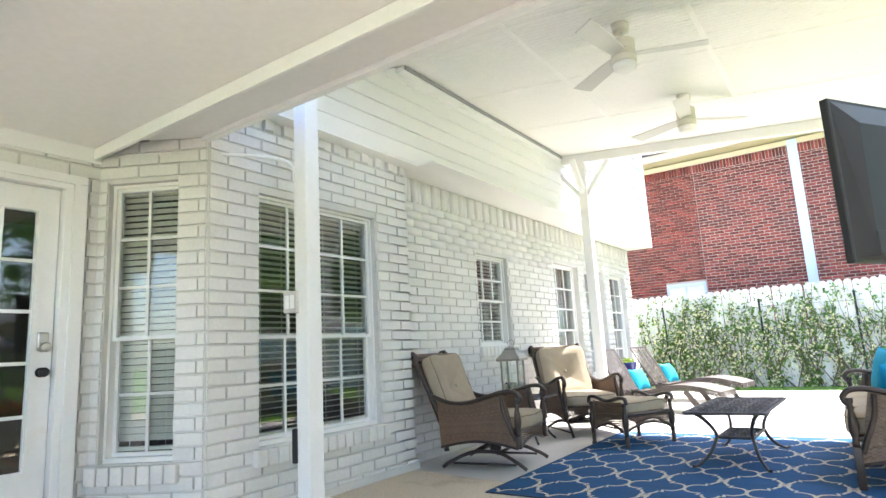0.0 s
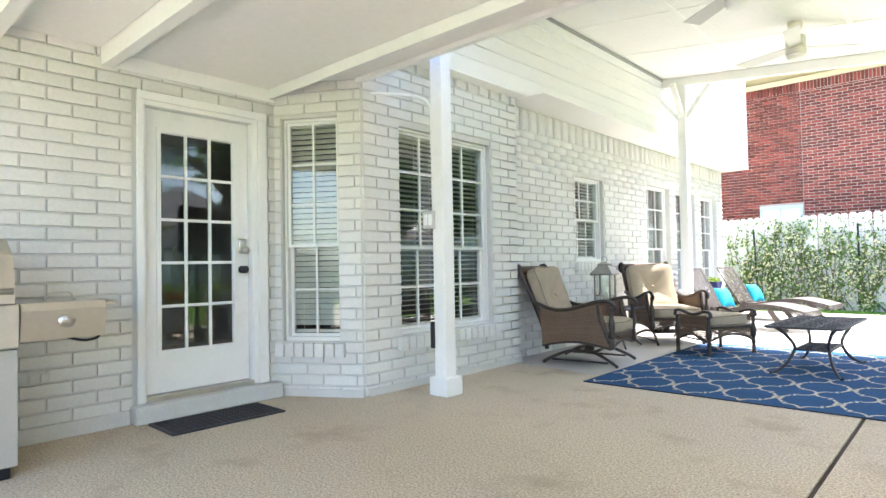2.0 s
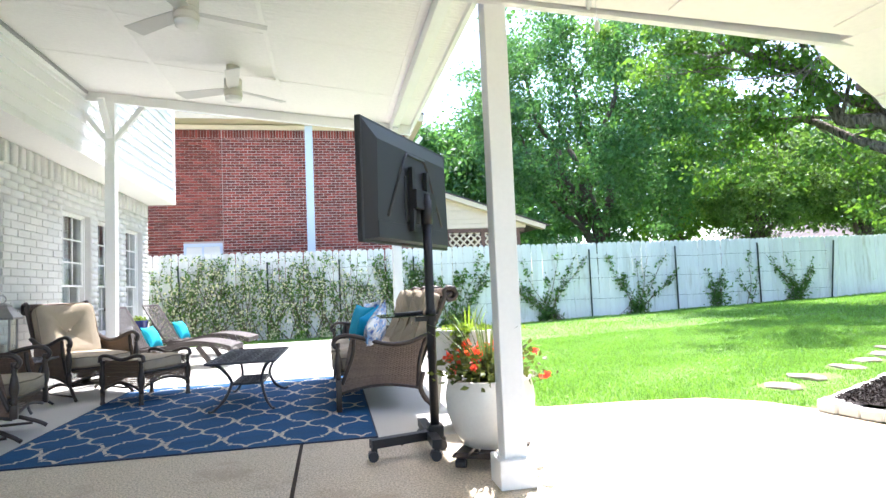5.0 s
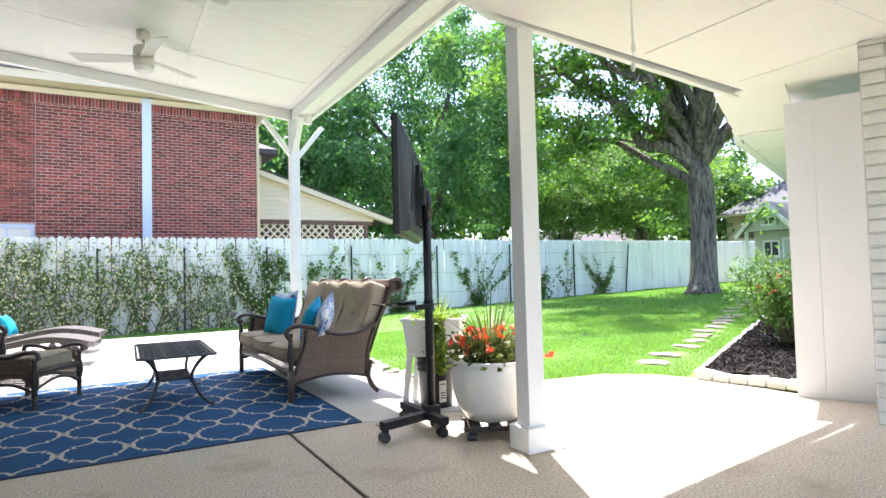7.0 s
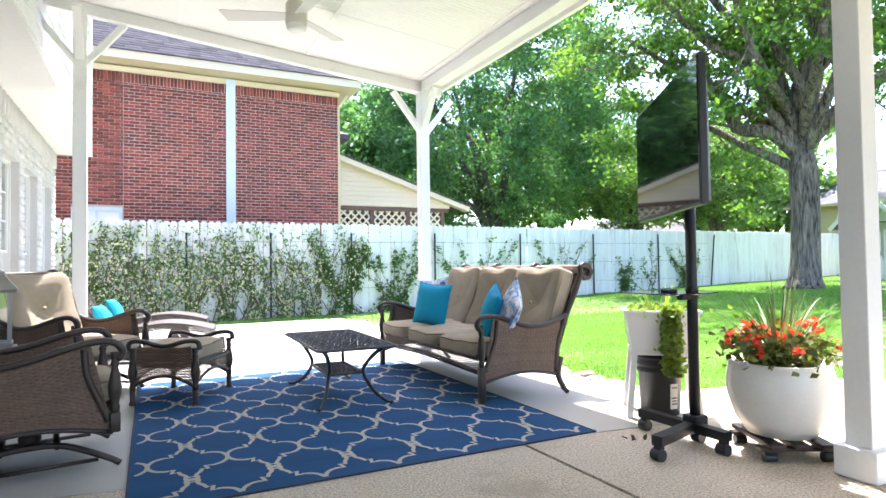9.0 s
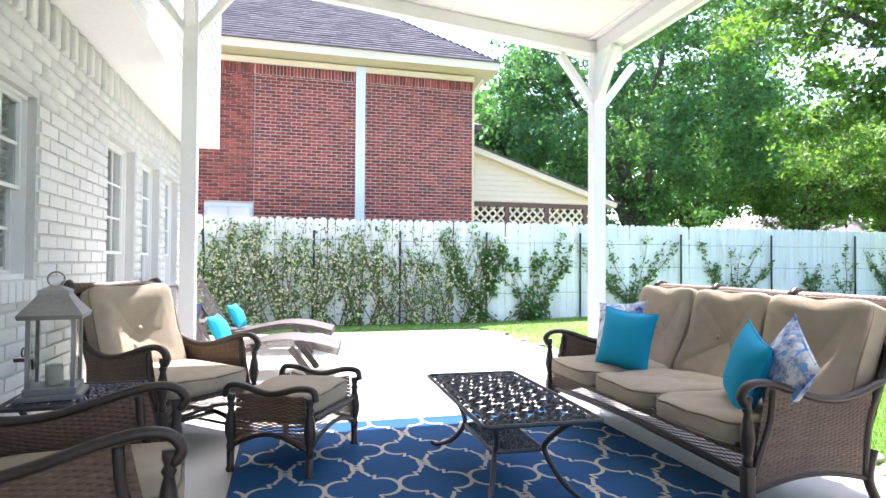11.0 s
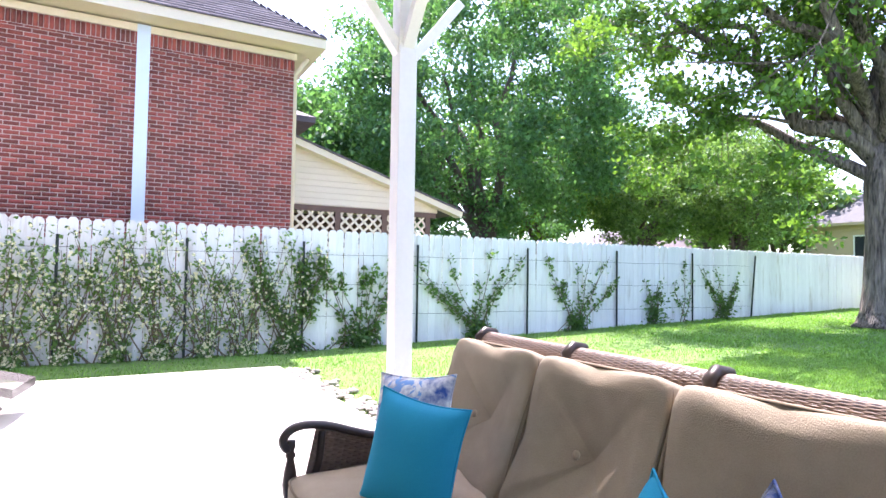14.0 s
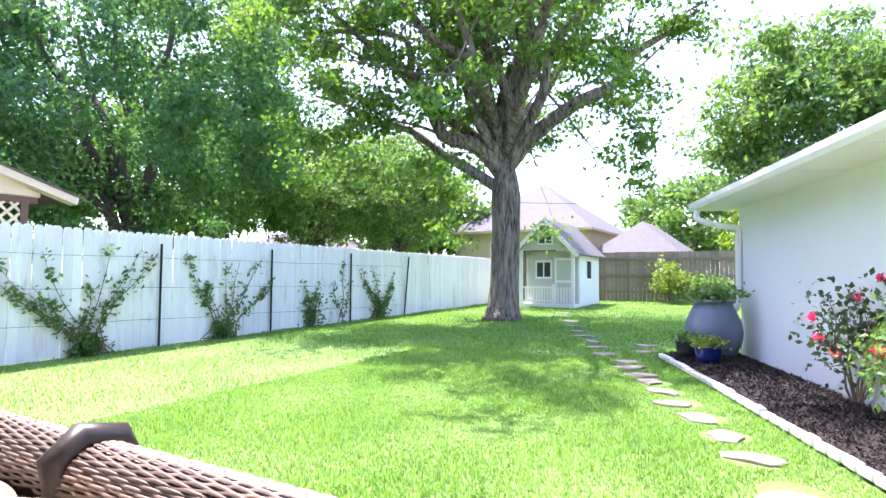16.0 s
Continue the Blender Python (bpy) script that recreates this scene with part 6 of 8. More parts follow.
for i in range(8):
    for j in range(16):
        x, y = -0.158 + i * 0.045, -0.36 + j * 0.048
        tube(bm, [(x + 0.016 * math.cos(a), y + 0.018 * math.sin(a), 0.010) for a in np.linspace(0, 2 * math.pi, 9)], 0.005, 4, 1, False)
part("scroll_field", bm, M_RUBBER, mat_ob)
outlet = empty("wall_outlet", pose(DX + 0.016, 0.60, 0.40), "painted weatherproof wall outlet on brick", "outlet")
part("plate", boxes(((0, -0.06, -0.04), (0.012, 0.06, 0.04)), bevel=0.003), M_PAINT_MORTAR, outlet)
for y in (-0.03, 0.03):
    part("flap_cover", boxes(((0.012, y - 0.022, -0.03), (0.026, y + 0.022, 0.03)), bevel=0.004), M_PAINT_MORTAR, outlet)
tap = empty("garden_tap", pose(WX + 0.014, 6.9, 0.62), "small dark garden tap on the brick wall", "tap")
part("spout", tube(bmesh.new(), curve([(0, 0, 0), (0.06, 0, 0), (0.09, 0, -0.01), (0.10, 0, -0.05)], 4), 0.012, 8), M_BRONZE, tap, smooth=True)
part("tap_wheel", tube(bmesh.new(), [(0.05 + 0.0 * a, 0.025 * math.cos(a), 0.045 + 0.025 * math.sin(a)) for a in np.linspace(0, 2 * math.pi, 13)], 0.005, 6), M_BRONZE, tap, smooth=True)


# ---- plants: trees ----
def limb(bm, a, b, r0, r1, rng, bends=5, sag=0.0, seg=9):
    a, b = np.array(a, float), np.array(b, float)
    t = np.linspace(0, 1, bends + 1)
    ln = np.linalg.norm(b - a)
    p = a + (b - a) * t[:, None] + rng.normal(size=(bends + 1, 3)) * ln * 0.035 * (t * (1 - t) * 4)[:, None]
    p[:, 2] += sag * ln * 4 * t * (1 - t)
    tube(bm, curve(p.tolist(), 3), np.linspace(r0, r1, bends * 3 + 1).tolist(), seg)
    return p


def tree(name, x, y, trunk_r, fork, limbs, mat_bark, mat_leaf, label, clusters, per, leaf, spread, seed, twig=True, extra=None, rise=()):
    """A trunk with limbs, twigs and leaf clumps. limbs: where each limb ends, from the trunk's foot."""
    rng = np.random.default_rng(seed)
    t = empty(name, pose(x, y, -0.09 + lawn_rise(x, y)), label, "tree")
    bm = bmesh.new()
    prof = [(0, 1.55), (0.12, 1.30), (0.35, 1.10), (0.9, 1.0), (fork * 0.6, 0.95), (fork - 0.2, 1.0)] + ([(fork + 0.25, 0.8), (fork + 0.7, 0.5)] if rise else [(fork, 0.9)])
    tube(bm, [(0.05 * math.sin(z * 1.3), 0.05 * math.cos(z), z) for z, _ in prof], [trunk_r * s for _, s in prof], 18)
    part("trunk", bm, mat_bark, t, smooth=True)
    ends = []
    for i, e in enumerate(limbs):
        bm = bmesh.new()
        e = np.array(e, float)
        ln = np.linalg.norm(e - (0, 0, fork))
        r = trunk_r * (0.62 if i < 5 else 0.42)
        z0 = fork - 0.25 + (rise[i % len(rise)] if rise else 0)
        p = limb(bm, (0, 0, z0), e, r, r * 0.22, rng, 6, rng.uniform(0.0, 0.06) if not rise else rng.uniform(0.0, 0.05), 10)
        if twig:
            for k in range(7):
                s = rng.uniform(0.35, 0.98)
                q = p[int(s * 6)]
                d = rng.normal(size=3) + (e - (0, 0, fork)) / ln * 0.7 + (0, 0, 0.2)
                d /= np.linalg.norm(d)
                f = q + d * ln * rng.uniform(0.22, 0.45)
                p2 = limb(bm, q, f, r * 0.32 * (1.15 - s), r * 0.06, rng, 3, 0.02, 6)
                ends.append((q * 0.4 + f * 0.6, ln * 0.16)); ends.append((f, ln * 0.16))
                for _ in range(2):
                    d2 = d + rng.normal(size=3) * 0.7
                    g = f + d2 / np.linalg.norm(d2) * ln * 0.16
                    limb(bm, p2[2], g, r * 0.08, r * 0.03, rng, 2, 0.0, 5)
                    ends.append((g, ln * 0.14))
        ends.append((e, ln * 0.2))
        part("limb", bm, mat_bark, t, smooth=True)
    pts = []
    ends = [ends[k] for k in rng.permutation(len(ends))]
    if extra is not None:
        ends = ends + [(np.array(c, float), 1.0) for c in extra]
    for k in range(clusters):
        c, _ = ends[k % len(ends)] if k < len(ends) or not len(ends) else ends[rng.integers(len(ends))]
        c = np.array(c) + rng.normal(size=3) * spread * 0.7
        n = int(per * rng.uniform(0.5, 1.4))
        pts.append(c + rng.normal(size=(n, 3)) * np.array([1, 1, 0.55]) * spread * rng.uniform(0.4, 0.75))
    tagged(leaf_cloud("crown", np.concatenate(pts), leaf, mat_leaf, t, droop=0.5, wide=0.62, rng=rng, up=0.8), kind="stuff")
    return t


def off(dx, dz, dd):
    """A place beside the oak: to its right-hand side, up, and away, seen from the patio."""
    return (0.504 * dx + 0.863 * dd, -0.863 * dx + 0.504 * dd, dz)


OAK = [off(-4.4, 7.6, -1.0), off(-2.2, 10.8, 0.5), off(0.2, 12.2, -0.5), off(1.8, 11.2, 0.5), off(4.7, 7.7, -0.6), off(-5.0, 5.9, 0.5), off(-3.8, 8.6, -4.5), off(1.5, 8.8, -5.5), off(-6.3, 8.6, 1.0), off(3.4, 9.8, -3.0),
       off(-2.0, 9.2, 4.0), off(3.0, 9.0, 4.0), off(-0.6, 10.2, -4.0), off(-4.6, 10.4, -2.0), off(-0.9, 11.6, 0.8), off(0.9, 11.0, -1.2)]
rng = np.random.default_rng(4)
# two limbs and the last 75 clumps: added overhead, unseen, to dapple the lawn
OAK += [(-5.0, -0.6, 9.6), (-4.6, 1.2, 10.2)]
extra = [off(rng.uniform(-6.5, 3.2), rng.uniform(7.6, 12.5), rng.uniform(-5.5, 4.5)) for _ in range(90)] + [off(rng.uniform(-3.0, -0.4), rng.uniform(4.0, 6.0), rng.uniform(-1, 1)) for _ in range(9)] + [off(4.9, 7.9, -0.6), off(5.1, 8.3, -0.5)] + [(rng.uniform(-9.5, -2.5), rng.uniform(-3.0, 2.5), rng.uniform(8.6, 12.0)) for _ in range(75)]
tree("oak_tree", 14.35, 11.42, 0.37, 3.4, OAK, M_BARK, M_LEAF_OAK, "tall oak tree with spreading limbs on the lawn", 400, 150, 0.15, 0.50, 11, True, extra, (0.5, 0.9, 1.1, 0.8, 0.7, 0.1, 1.2, 0.9, 1.0))


def blob_points(rng, n, centre, r, squash=0.8, inner=0.45):
    d = rng.normal(size=(n, 3)); d /= np.linalg.norm(d, axis=1)[:, None]
    return (np.array(centre) + d * (rng.uniform(inner, 1, n) ** 0.6)[:, None] * np.array(r) * (1, 1, squash)).tolist()


def round_tree(name, x, y, h0, r, height, label, mat_leaf, clusters, per, leaf, spread, seed, stems=1, mat_bark=None):
    rng = np.random.default_rng(seed)
    cz = h0 + (height - h0) / 2
    limbs = [(rng.normal() * r * 0.4, rng.normal() * r * 0.4, cz + rng.uniform(-0.1, 0.4) * (height - h0)) for _ in range(5 + stems)]
    extra = blob_points(rng, clusters, (0, 0, cz), (r, r, (height - h0) / 2 / 0.8))
    return tree(name, x, y, 0.10 + 0.018 * height, h0 * 0.8, limbs, mat_bark or M_BARK2, mat_leaf, label, clusters, per, leaf, spread, seed, False, extra)


round_tree("shade_tree", 11.9, 23.6, 2.4, 5.6, 13.5, "large dense dark-green tree behind the fence", M_LEAF_DARK, 340, 250, 0.165, 0.72, 31)
round_tree("shade_tree", 6.6, 31.0, 2.5, 4.6, 9.5, "dense green tree behind a neighbouring porch", M_LEAF_DARK, 200, 140, 0.27, 0.9, 32)
round_tree("garden_tree", 17.6, 21.4, 2.3, 2.1, 5.6, "small multi-stemmed green tree behind the fence", M_LEAF_MID, 150, 190, 0.12, 0.42, 33, 4)
round_tree("garden_tree", 20.9, 19.4, 2.3, 2.3, 6.3, "small rounded green tree behind the fence", M_LEAF_MID, 170, 190, 0.12, 0.45, 34, 4)
round_tree("shade_tree", 21.5, 33.0, 3.0, 5.5, 11.0, "tall green tree beyond the back fence", M_LEAF_OAK, 200, 80, 0.38, 1.0, 35)
round_tree("shade_tree", 29.0, 27.0, 3.0, 4.6, 9.0, "green tree beyond the back fence", M_LEAF_MID, 170, 80, 0.36, 0.9, 36)
round_tree("shade_tree", 39.5, 3.9, 3.0, 6.0, 15.0, "tall green tree behind the brown fence", M_LEAF_MID, 400, 110, 0.32, 0.9, 37)
round_tree("shade_tree", 36.5, -3.5, 2.0, 4.6, 11.0, "green tree behind the brown fence", M_LEAF_MID, 200, 90, 0.34, 0.9, 38)
round_tree("shade_tree", 33.6, 6.0, 1.2, 2.2, 5.2, "bushy tree behind the brown fence", M_LEAF_LIGHT, 110, 80, 0.24, 0.5, 39)
round_tree("far_tree", 58.0, 14.0, 2.0, 6.0, 10.0, "hazy distant tree beyond the houses", M_LEAF_MID, 120, 80, 0.5, 1.1, 40)
round_tree("far_tree", 40.0, 30.0, 2.0, 6.0, 9.0, "distant green tree beyond the fence", M_LEAF_MID, 120, 80, 0.5, 1.1, 41)
round_tree("far_tree", 14.0, 42.0, 2.0, 6.5, 11.0, "distant green tree beyond the fence", M_LEAF_DARK, 130, 80, 0.5, 1.1, 42)

# ---- vines on the white fence ----
M_STAKE = material("dark_green_stake", (0.02, 0.035, 0.03), 0.5, 0.3, vary=0.2)
for i, x in enumerate((-3.1, -1.15, 0.55, 2.39, 4.56, 7.12, 9.65, 12.22, 14.55)):
    s = empty("vine_stake", pose(x, FY - 0.045, -0.07 + lawn_rise(x), 0, 7 if i == 8 else (-2 if i == 0 else 0), 0) @ Matrix.Diagonal((1, 1, (1.87 + 0.008 * x - lawn_rise(x)) / 1.79, 1)), "dark green metal stake against the white fence", "stake", "vine stakes")
    part("bar", boxes(((-0.02, -0.006, 0), (0.02, 0.0, 1.79)), ((-0.006, -0.032, 0), (0.006, -0.006, 1.79))), M_STAKE, s)
wires = empty("trellis_wire", pose(0, FY - 0.055, 0), "thin wires strung along the fence for vines", "wire")
bm = bmesh.new()
for z in (0.55, 1.1, 1.62):
    tube(bm, [(x, 0, z - 0.02 * math.sin((x + 3) * 1.3) ** 2) for x in np.linspace(-3.1, 14.5, 30)], 0.003, 4)
part("wire", bm, M_STAKE, wires)
M_STEM = material("vine_stem", (0.16, 0.12, 0.075), 0.8, vary=0.3)
M_PETAL = leaf_material("white_petal", (0.78, 0.77, 0.70), 0.3, vary=0.08)


def vine(x, width, height, stems, leaves, seed, clump=0.0, flowers=0, dense=0):
    rng = np.random.default_rng(seed)
    v = empty("climbing_vine", pose(x, FY - 0.07, -0.07 + lawn_rise(x)) @ Matrix.Diagonal((1, 1, (2.03 - lawn_rise(x)) / 2.0, 1)), "green climbing vine trained up a white fence" + (" with small white flowers" if flowers else ""), "vine", "fence vines")
    bm = bmesh.new()
    lines = []
    for i in range(stems):
        tx = rng.uniform(-width, width)
        tz = height * rng.uniform(0.55, 1.0)
        pts = curve([(rng.normal() * (0.06 + 0.16 * width), 0, 0), (tx * 0.3 + rng.normal() * 0.05, -0.02, tz * 0.35), (tx * 0.7 + rng.normal() * 0.06, 0.01, tz * 0.7), (tx, 0, tz)], 5)
        part("stem", tube(bmesh.new(), pts, np.linspace(0.011, 0.003, len(pts)).tolist(), 5), M_STEM, v)
        lines.append(np.array([tuple(p) for p in pts]))
    bm.free()
    out = []
    per = max(1, leaves // max(1, stems))
    for ln in lines:
        k = rng.uniform(0, 1, per) ** 0.8
        # leaves gather in tufts along each stem
        tuft = rng.uniform(0.05, 1, 7)
        k = np.where(rng.uniform(size=per) < (0.7 if dense else 0.88), tuft[rng.integers(0, 7, per)] + rng.normal(size=per) * 0.035, k).clip(0, 1)
        p = np.stack([np.interp(k, np.linspace(0, 1, len(ln)), ln[:, i]) for i in range(3)], -1)
        out.append(p + rng.normal(size=(per, 3)) * (0.055, 0.03, 0.055))
    if clump:
        n = int(leaves * 0.45)
        out.append(rng.normal(size=(n, 3)) * (0.17 * clump, 0.05, 0.18 * clump) + (0, -0.03, 0.22 * clump))
    if dense:
        out.append(np.stack([rng.uniform(-0.46, 0.46, dense), rng.normal(size=dense) * 0.03, 1.98 * rng.uniform(0.02, 1, dense) ** 0.9], -1))
    c = np.concatenate(out)
    c[:, 1] = np.minimum(c[:, 1], 0.045); c[:, 2] = np.maximum(c[:, 2], 0.02)
    tagged(leaf_cloud("leaves", c, 0.075 if dense else 0.092, M_LEAF_VINE if dense else M_LEAF_MID, v, wide=0.55, rng=rng), kind="stuff")
    if flowers:
        f = c[rng.integers(0, len(c), flowers)] + (0, -0.04, 0.01)
        f = np.repeat(f, 4, 0) + rng.normal(size=(flowers * 4, 3)) * 0.008
        tagged(leaf_cloud("blossom", f, 0.042, M_PETAL, v, wide=0.8, rng=rng), kind="stuff")
    return v


for k, x in enumerate(np.arange(-3.5, 2.3, 0.62)):
    vine(float(x), 0.95, 2.02, 15, 1000 - 55 * k, 100 + k, 0.35, 330 - 22 * k, 170 - 14 * k)
vine(2.2, 0.95, 1.95, 13, 1300, 121, 0.4, 60)
vine(3.45, 1.25, 1.9, 12, 900, 122, 0.6, 20)
vine(5.85, 1.45, 1.85, 11, 700, 123, 0.7)
vine(8.45, 1.35, 1.8, 10, 560, 124, 0.7)
vine(10.9, 0.35, 1.25, 6, 330, 125, 1.5)
vine(11.9, 0.35, 1.8, 3, 120, 127, 0.0)
vine(13.4, 1.0, 1.65, 9, 480, 126, 1.2)

# ---- lawn edge: rocks, stepping stones, flower bed ----
M_ROCK = material("pale_rock", (0.36, 0.32, 0.26), 0.85, vary=0.3, scale=8, grain=60, bump=0.5, island=1.0)
M_FLAG = material("grey_flagstone", (0.25, 0.205, 0.17), 0.8, vary=0.2, scale=5, grain=50, bump=0.5, obrand=0.5)
rng = np.random.default_rng(8)
V, F = [], []
for i in range(460):
    y = rng.uniform(5.05, 12.9)
    x = float(np.interp(y, [5.15, 6.6, 9.8, 12.85], [1.78, 1.84, 1.88, 1.78])) + rng.normal() * 0.10
    if x < 1.70:
        x = 1.72 + rng.uniform(0, 0.2)
    P, Q = superquad(1, 1, 1, 0.8, 7, 5)
    P = P * rng.uniform(0.025, 0.065) * np.array([1, rng.uniform(0.6, 1.1), 0.55]) + rng.normal(size=P.shape) * 0.004
    F.append(Q + sum(map(len, V))); V.append(P + (x, y, -0.04))
tagged(raw("edge_rocks", np.concatenate(V), np.concatenate(F), M_ROCK), "small pale rocks along the patio edge", "rocks", kind="stuff")

STONES = [(4.4, 4.87), (5.04, 5.1), (5.6, 5.36), (6.1, 5.57), (6.6, 5.79), (7.14, 6.07), (7.6, 6.3), (8.02, 6.5), (8.43, 6.69), (8.9, 6.95), (9.35, 7.21), (9.95, 7.59), (10.6, 7.97), (11.25, 8.21), (12.0, 8.56), (12.8, 8.97), (13.66, 9.38), (14.7, 9.85), (15.8, 10.31), (16.9, 10.82), (10.4, 7.14), (11.1, 7.3)]
for x, y in STONES:
    bm = bmesh.new()
    n = 9
    o = [(0.22 * rng.uniform(0.6, 1.2) * math.cos(a), 0.14 * rng.uniform(0.6, 1.2) * math.sin(a)) for a in np.linspace(0, 2 * math.pi, n, endpoint=False)]
    prism(bm, o, -0.04, 0.012)
    bmesh.ops.bevel(bm, geom=[e for e in bm.edges if all(v.co.z > 0 for v in e.verts)], offset=0.012, segments=1, affect='EDGES')
    s = obj("stepping_stone", bm, M_FLAG)
    s.matrix_basis = pose(x + rng.normal() * 0.05, y + rng.normal() * 0.04, -0.060 + lawn_rise(x), rng.normal() * 1.5, rng.normal() * 1.5, rng.uniform(-60, 60) + 60)
    tagged(s, "flat grey irregular stepping stone set in the lawn", "stone", "stepping stones")

BED = [(3.95, 3.93), (5.9, 4.84), (8.2, 5.92), (9.95, 6.78), (10.55, 5.86), (4.12, 3.02)]
bm = bmesh.new()
b0, b1, g0, g1 = np.array(BED[0]), np.array(BED[3]), np.array(BED[5]), np.array(BED[4])
gv = {}
for i in range(61):
    for j in range(15):
        u, v = i / 60, j / 14
        e = np.array([np.interp(u, [0, .35, .72, 1], [p[0] for p in BED[:4]]), np.interp(u, [0, .35, .72, 1], [p[1] for p in BED[:4]])])
        p = e * (1 - v) + (g0 * (1 - u) + g1 * u) * v
        gv[i, j] = bm.verts.new((p[0], p[1], lawn_rise(p[0]) + 0.05 * math.sin(math.pi * v) + 0.022 * noise.noise(Vector((p[0] * 5, p[1] * 5, 0))) + rng.uniform(-0.008, 0.008)))
for i in range(60):
    for j in range(14):
        bm.faces.new((gv[i, j], gv[i, j + 1], gv[i + 1, j + 1], gv[i + 1, j]))
bed = structure(obj("flower_bed", bm, M_MULCH), "dark mulched flower bed along the garage wall", "flower bed")
c = np.stack([rng.uniform(0, 1, 9000), rng.uniform(0, 1, 9000)], -1)
e = np.stack([np.interp(c[:, 0], [0, .35, .72, 1], [p[0] for p in BED[:4]]), np.interp(c[:, 0], [0, .35, .72, 1], [p[1] for p in BED[:4]])], -1)
p = e * (1 - c[:, 1:]) + (g0 * (1 - c[:, :1]) + g1 * c[:, :1]) * c[:, 1:]
z = 0.012 + 0.026 * np.clip(p[:, 0] - 2.0, 0, 30) + 0.05 * np.sin(math.pi * c[:, 1])
tagged(leaf_cloud("mulch_chips", np.c_[p, z], 0.05, M_MULCH, bed, wide=0.25, rng=rng, up=1.5), kind="stuff")
M_EDGER = material("white_edging_stone", (0.66, 0.64, 0.59), 0.75, vary=0.12, scale=6, grain=60, bump=0.4, obrand=0.6)
edging = structure(new("bed_edging"), "row of white edging stones round the bed", "edging")


def edge_run(pts, pitch, size, tall=0.085):
    pts = [np.array(p, float) for p in pts]
    for a, b in zip(pts, pts[1:]):
        ln = np.linalg.norm(b - a)
        k = int(ln / pitch)
        for i in range(k):
            p = a + (b - a) * (i + 0.5) / k
            bm = bmesh.new()
            box(bm, (-ln / k * 0.47, -size / 2, 0), (ln / k * 0.47, size / 2, tall + rng.uniform(-0.01, 0.01)), bevel=0.014)
            s = part("edging_stone", bm, M_EDGER, edging)
            s.matrix_basis = pose(p[0], p[1], -0.05 + lawn_rise(p[0]), rng.normal() * 1.5, rng.normal() * 1.5, math.degrees(math.atan2(b[1] - a[1], b[0] - a[0])) + rng.normal() * 2)


edge_run([(4.12, 3.0), (3.95, 3.93)], 0.15, 0.13)
edge_run([(3.99, 3.97), (5.9, 4.87), (8.2, 5.95), (9.95, 6.81)], 0.17, 0.075, 0.062)


def shrub(name, x, y, h, r, n, leaf, mat, label, seed, stems=7, flower=None, fl=0):
    rng = np.random.default_rng(seed)
    s = empty(name, pose(x, y, lawn_rise(x, y)), label, "shrub")
    bm = bmesh.new()
    pts = []
    for i in range(stems):
        a = rng.uniform(0, 2 * math.pi)
        e = np.array([math.cos(a) * r * rng.uniform(0.3, 1), math.sin(a) * r * rng.uniform(0.3, 1), h * rng.uniform(0.55, 1)])
        p = limb(bm, (0, 0, -0.02), e, 0.014, 0.004, rng, 4, 0.03, 6)
        pts += [p[2], p[3], p[3], p[4], p[4]]
        for _ in range(3):
            d = rng.normal(size=3) * (1, 1, 0.6)
            g = p[3] + d / np.linalg.norm(d) * r * 0.4
            limb(bm, p[2], g, 0.006, 0.002, rng, 2, 0, 5)
            pts.append(g)
    part("stem", bm, M_STEM, s)
    pts = np.array(pts)
    q = pts[rng.integers(0, len(pts), n)] + rng.normal(size=(n, 3)) * r * 0.17
    q[:, 2] = np.maximum(q[:, 2], 0.06)
    tagged(leaf_cloud("leaves", q, leaf, mat, s, wide=0.6, rng=rng), kind="stuff")
    if flower:
        f = pts[rng.integers(0, len(pts), fl)] + rng.normal(size=(fl, 3)) * 0.05 + (0, 0, 0.05)
        q = np.repeat(f, 22, 0) + rng.normal(size=(fl * 22, 3)) * 0.02
        tagged(leaf_cloud("bloom", q, 0.05, flower, s, wide=0.9, rng=rng), kind="stuff")
    return s


M_PINK = leaf_material("pink_petal", (0.78, 0.08, 0.27), 0.3)
shrub("rose_bush", 5.9, 4.18, 1.02, 0.55, 4600, 0.052, M_LEAF_MID, "dense green rose bush with pink blooms in mulch", 61, 13, M_PINK, 7)
shrub("rose_bush", 7.5, 4.62, 1.15, 0.55, 900, 0.07, M_LEAF_ROSE, "open rose bush with pink blooms by a white wall", 62, 8, M_PINK, 12)
shrub("garden_shrub", 22.7, 9.0, 1.45, 0.7, 1500, 0.13, M_LEAF_LIGHT, "bright light-green shrub before the brown fence", 63, 8)
shrub("garden_shrub", 22.4, 7.7, 0.75, 0.8, 1200, 0.13, M_LEAF_MID, "low green shrub before the brown fence", 64, 8)

M_BARREL = material("slate_blue_plastic", (0.13, 0.16, 0.22), 0.45, vary=0.08)
barrel = empty("rain_barrel", pose(10.0, 6.10, 0.02 + lawn_rise(10.1)), "slate blue urn-shaped rain barrel with plants on top", "barrel")
part("body", lathe(bmesh.new(), [(0.27, 0), (0.29, 0.02), (0.36, 0.18), (0.385, 0.32), (0.36, 0.48), (0.29, 0.64), (0.255, 0.70), (0.26, 0.73), (0.295, 0.745), (0.295, 0.775), (0.26, 0.78), (0.24, 0.74), (0.02, 0.73)], 36), M_BARREL, barrel, smooth=True)
q = rng.normal(size=(500, 3)) * (0.17, 0.17, 0.07) + (0, 0, 0.86)
tagged(leaf_cloud("top_foliage", q, 0.09, M_LEAF_VINE, barrel, wide=0.6), kind="stuff")
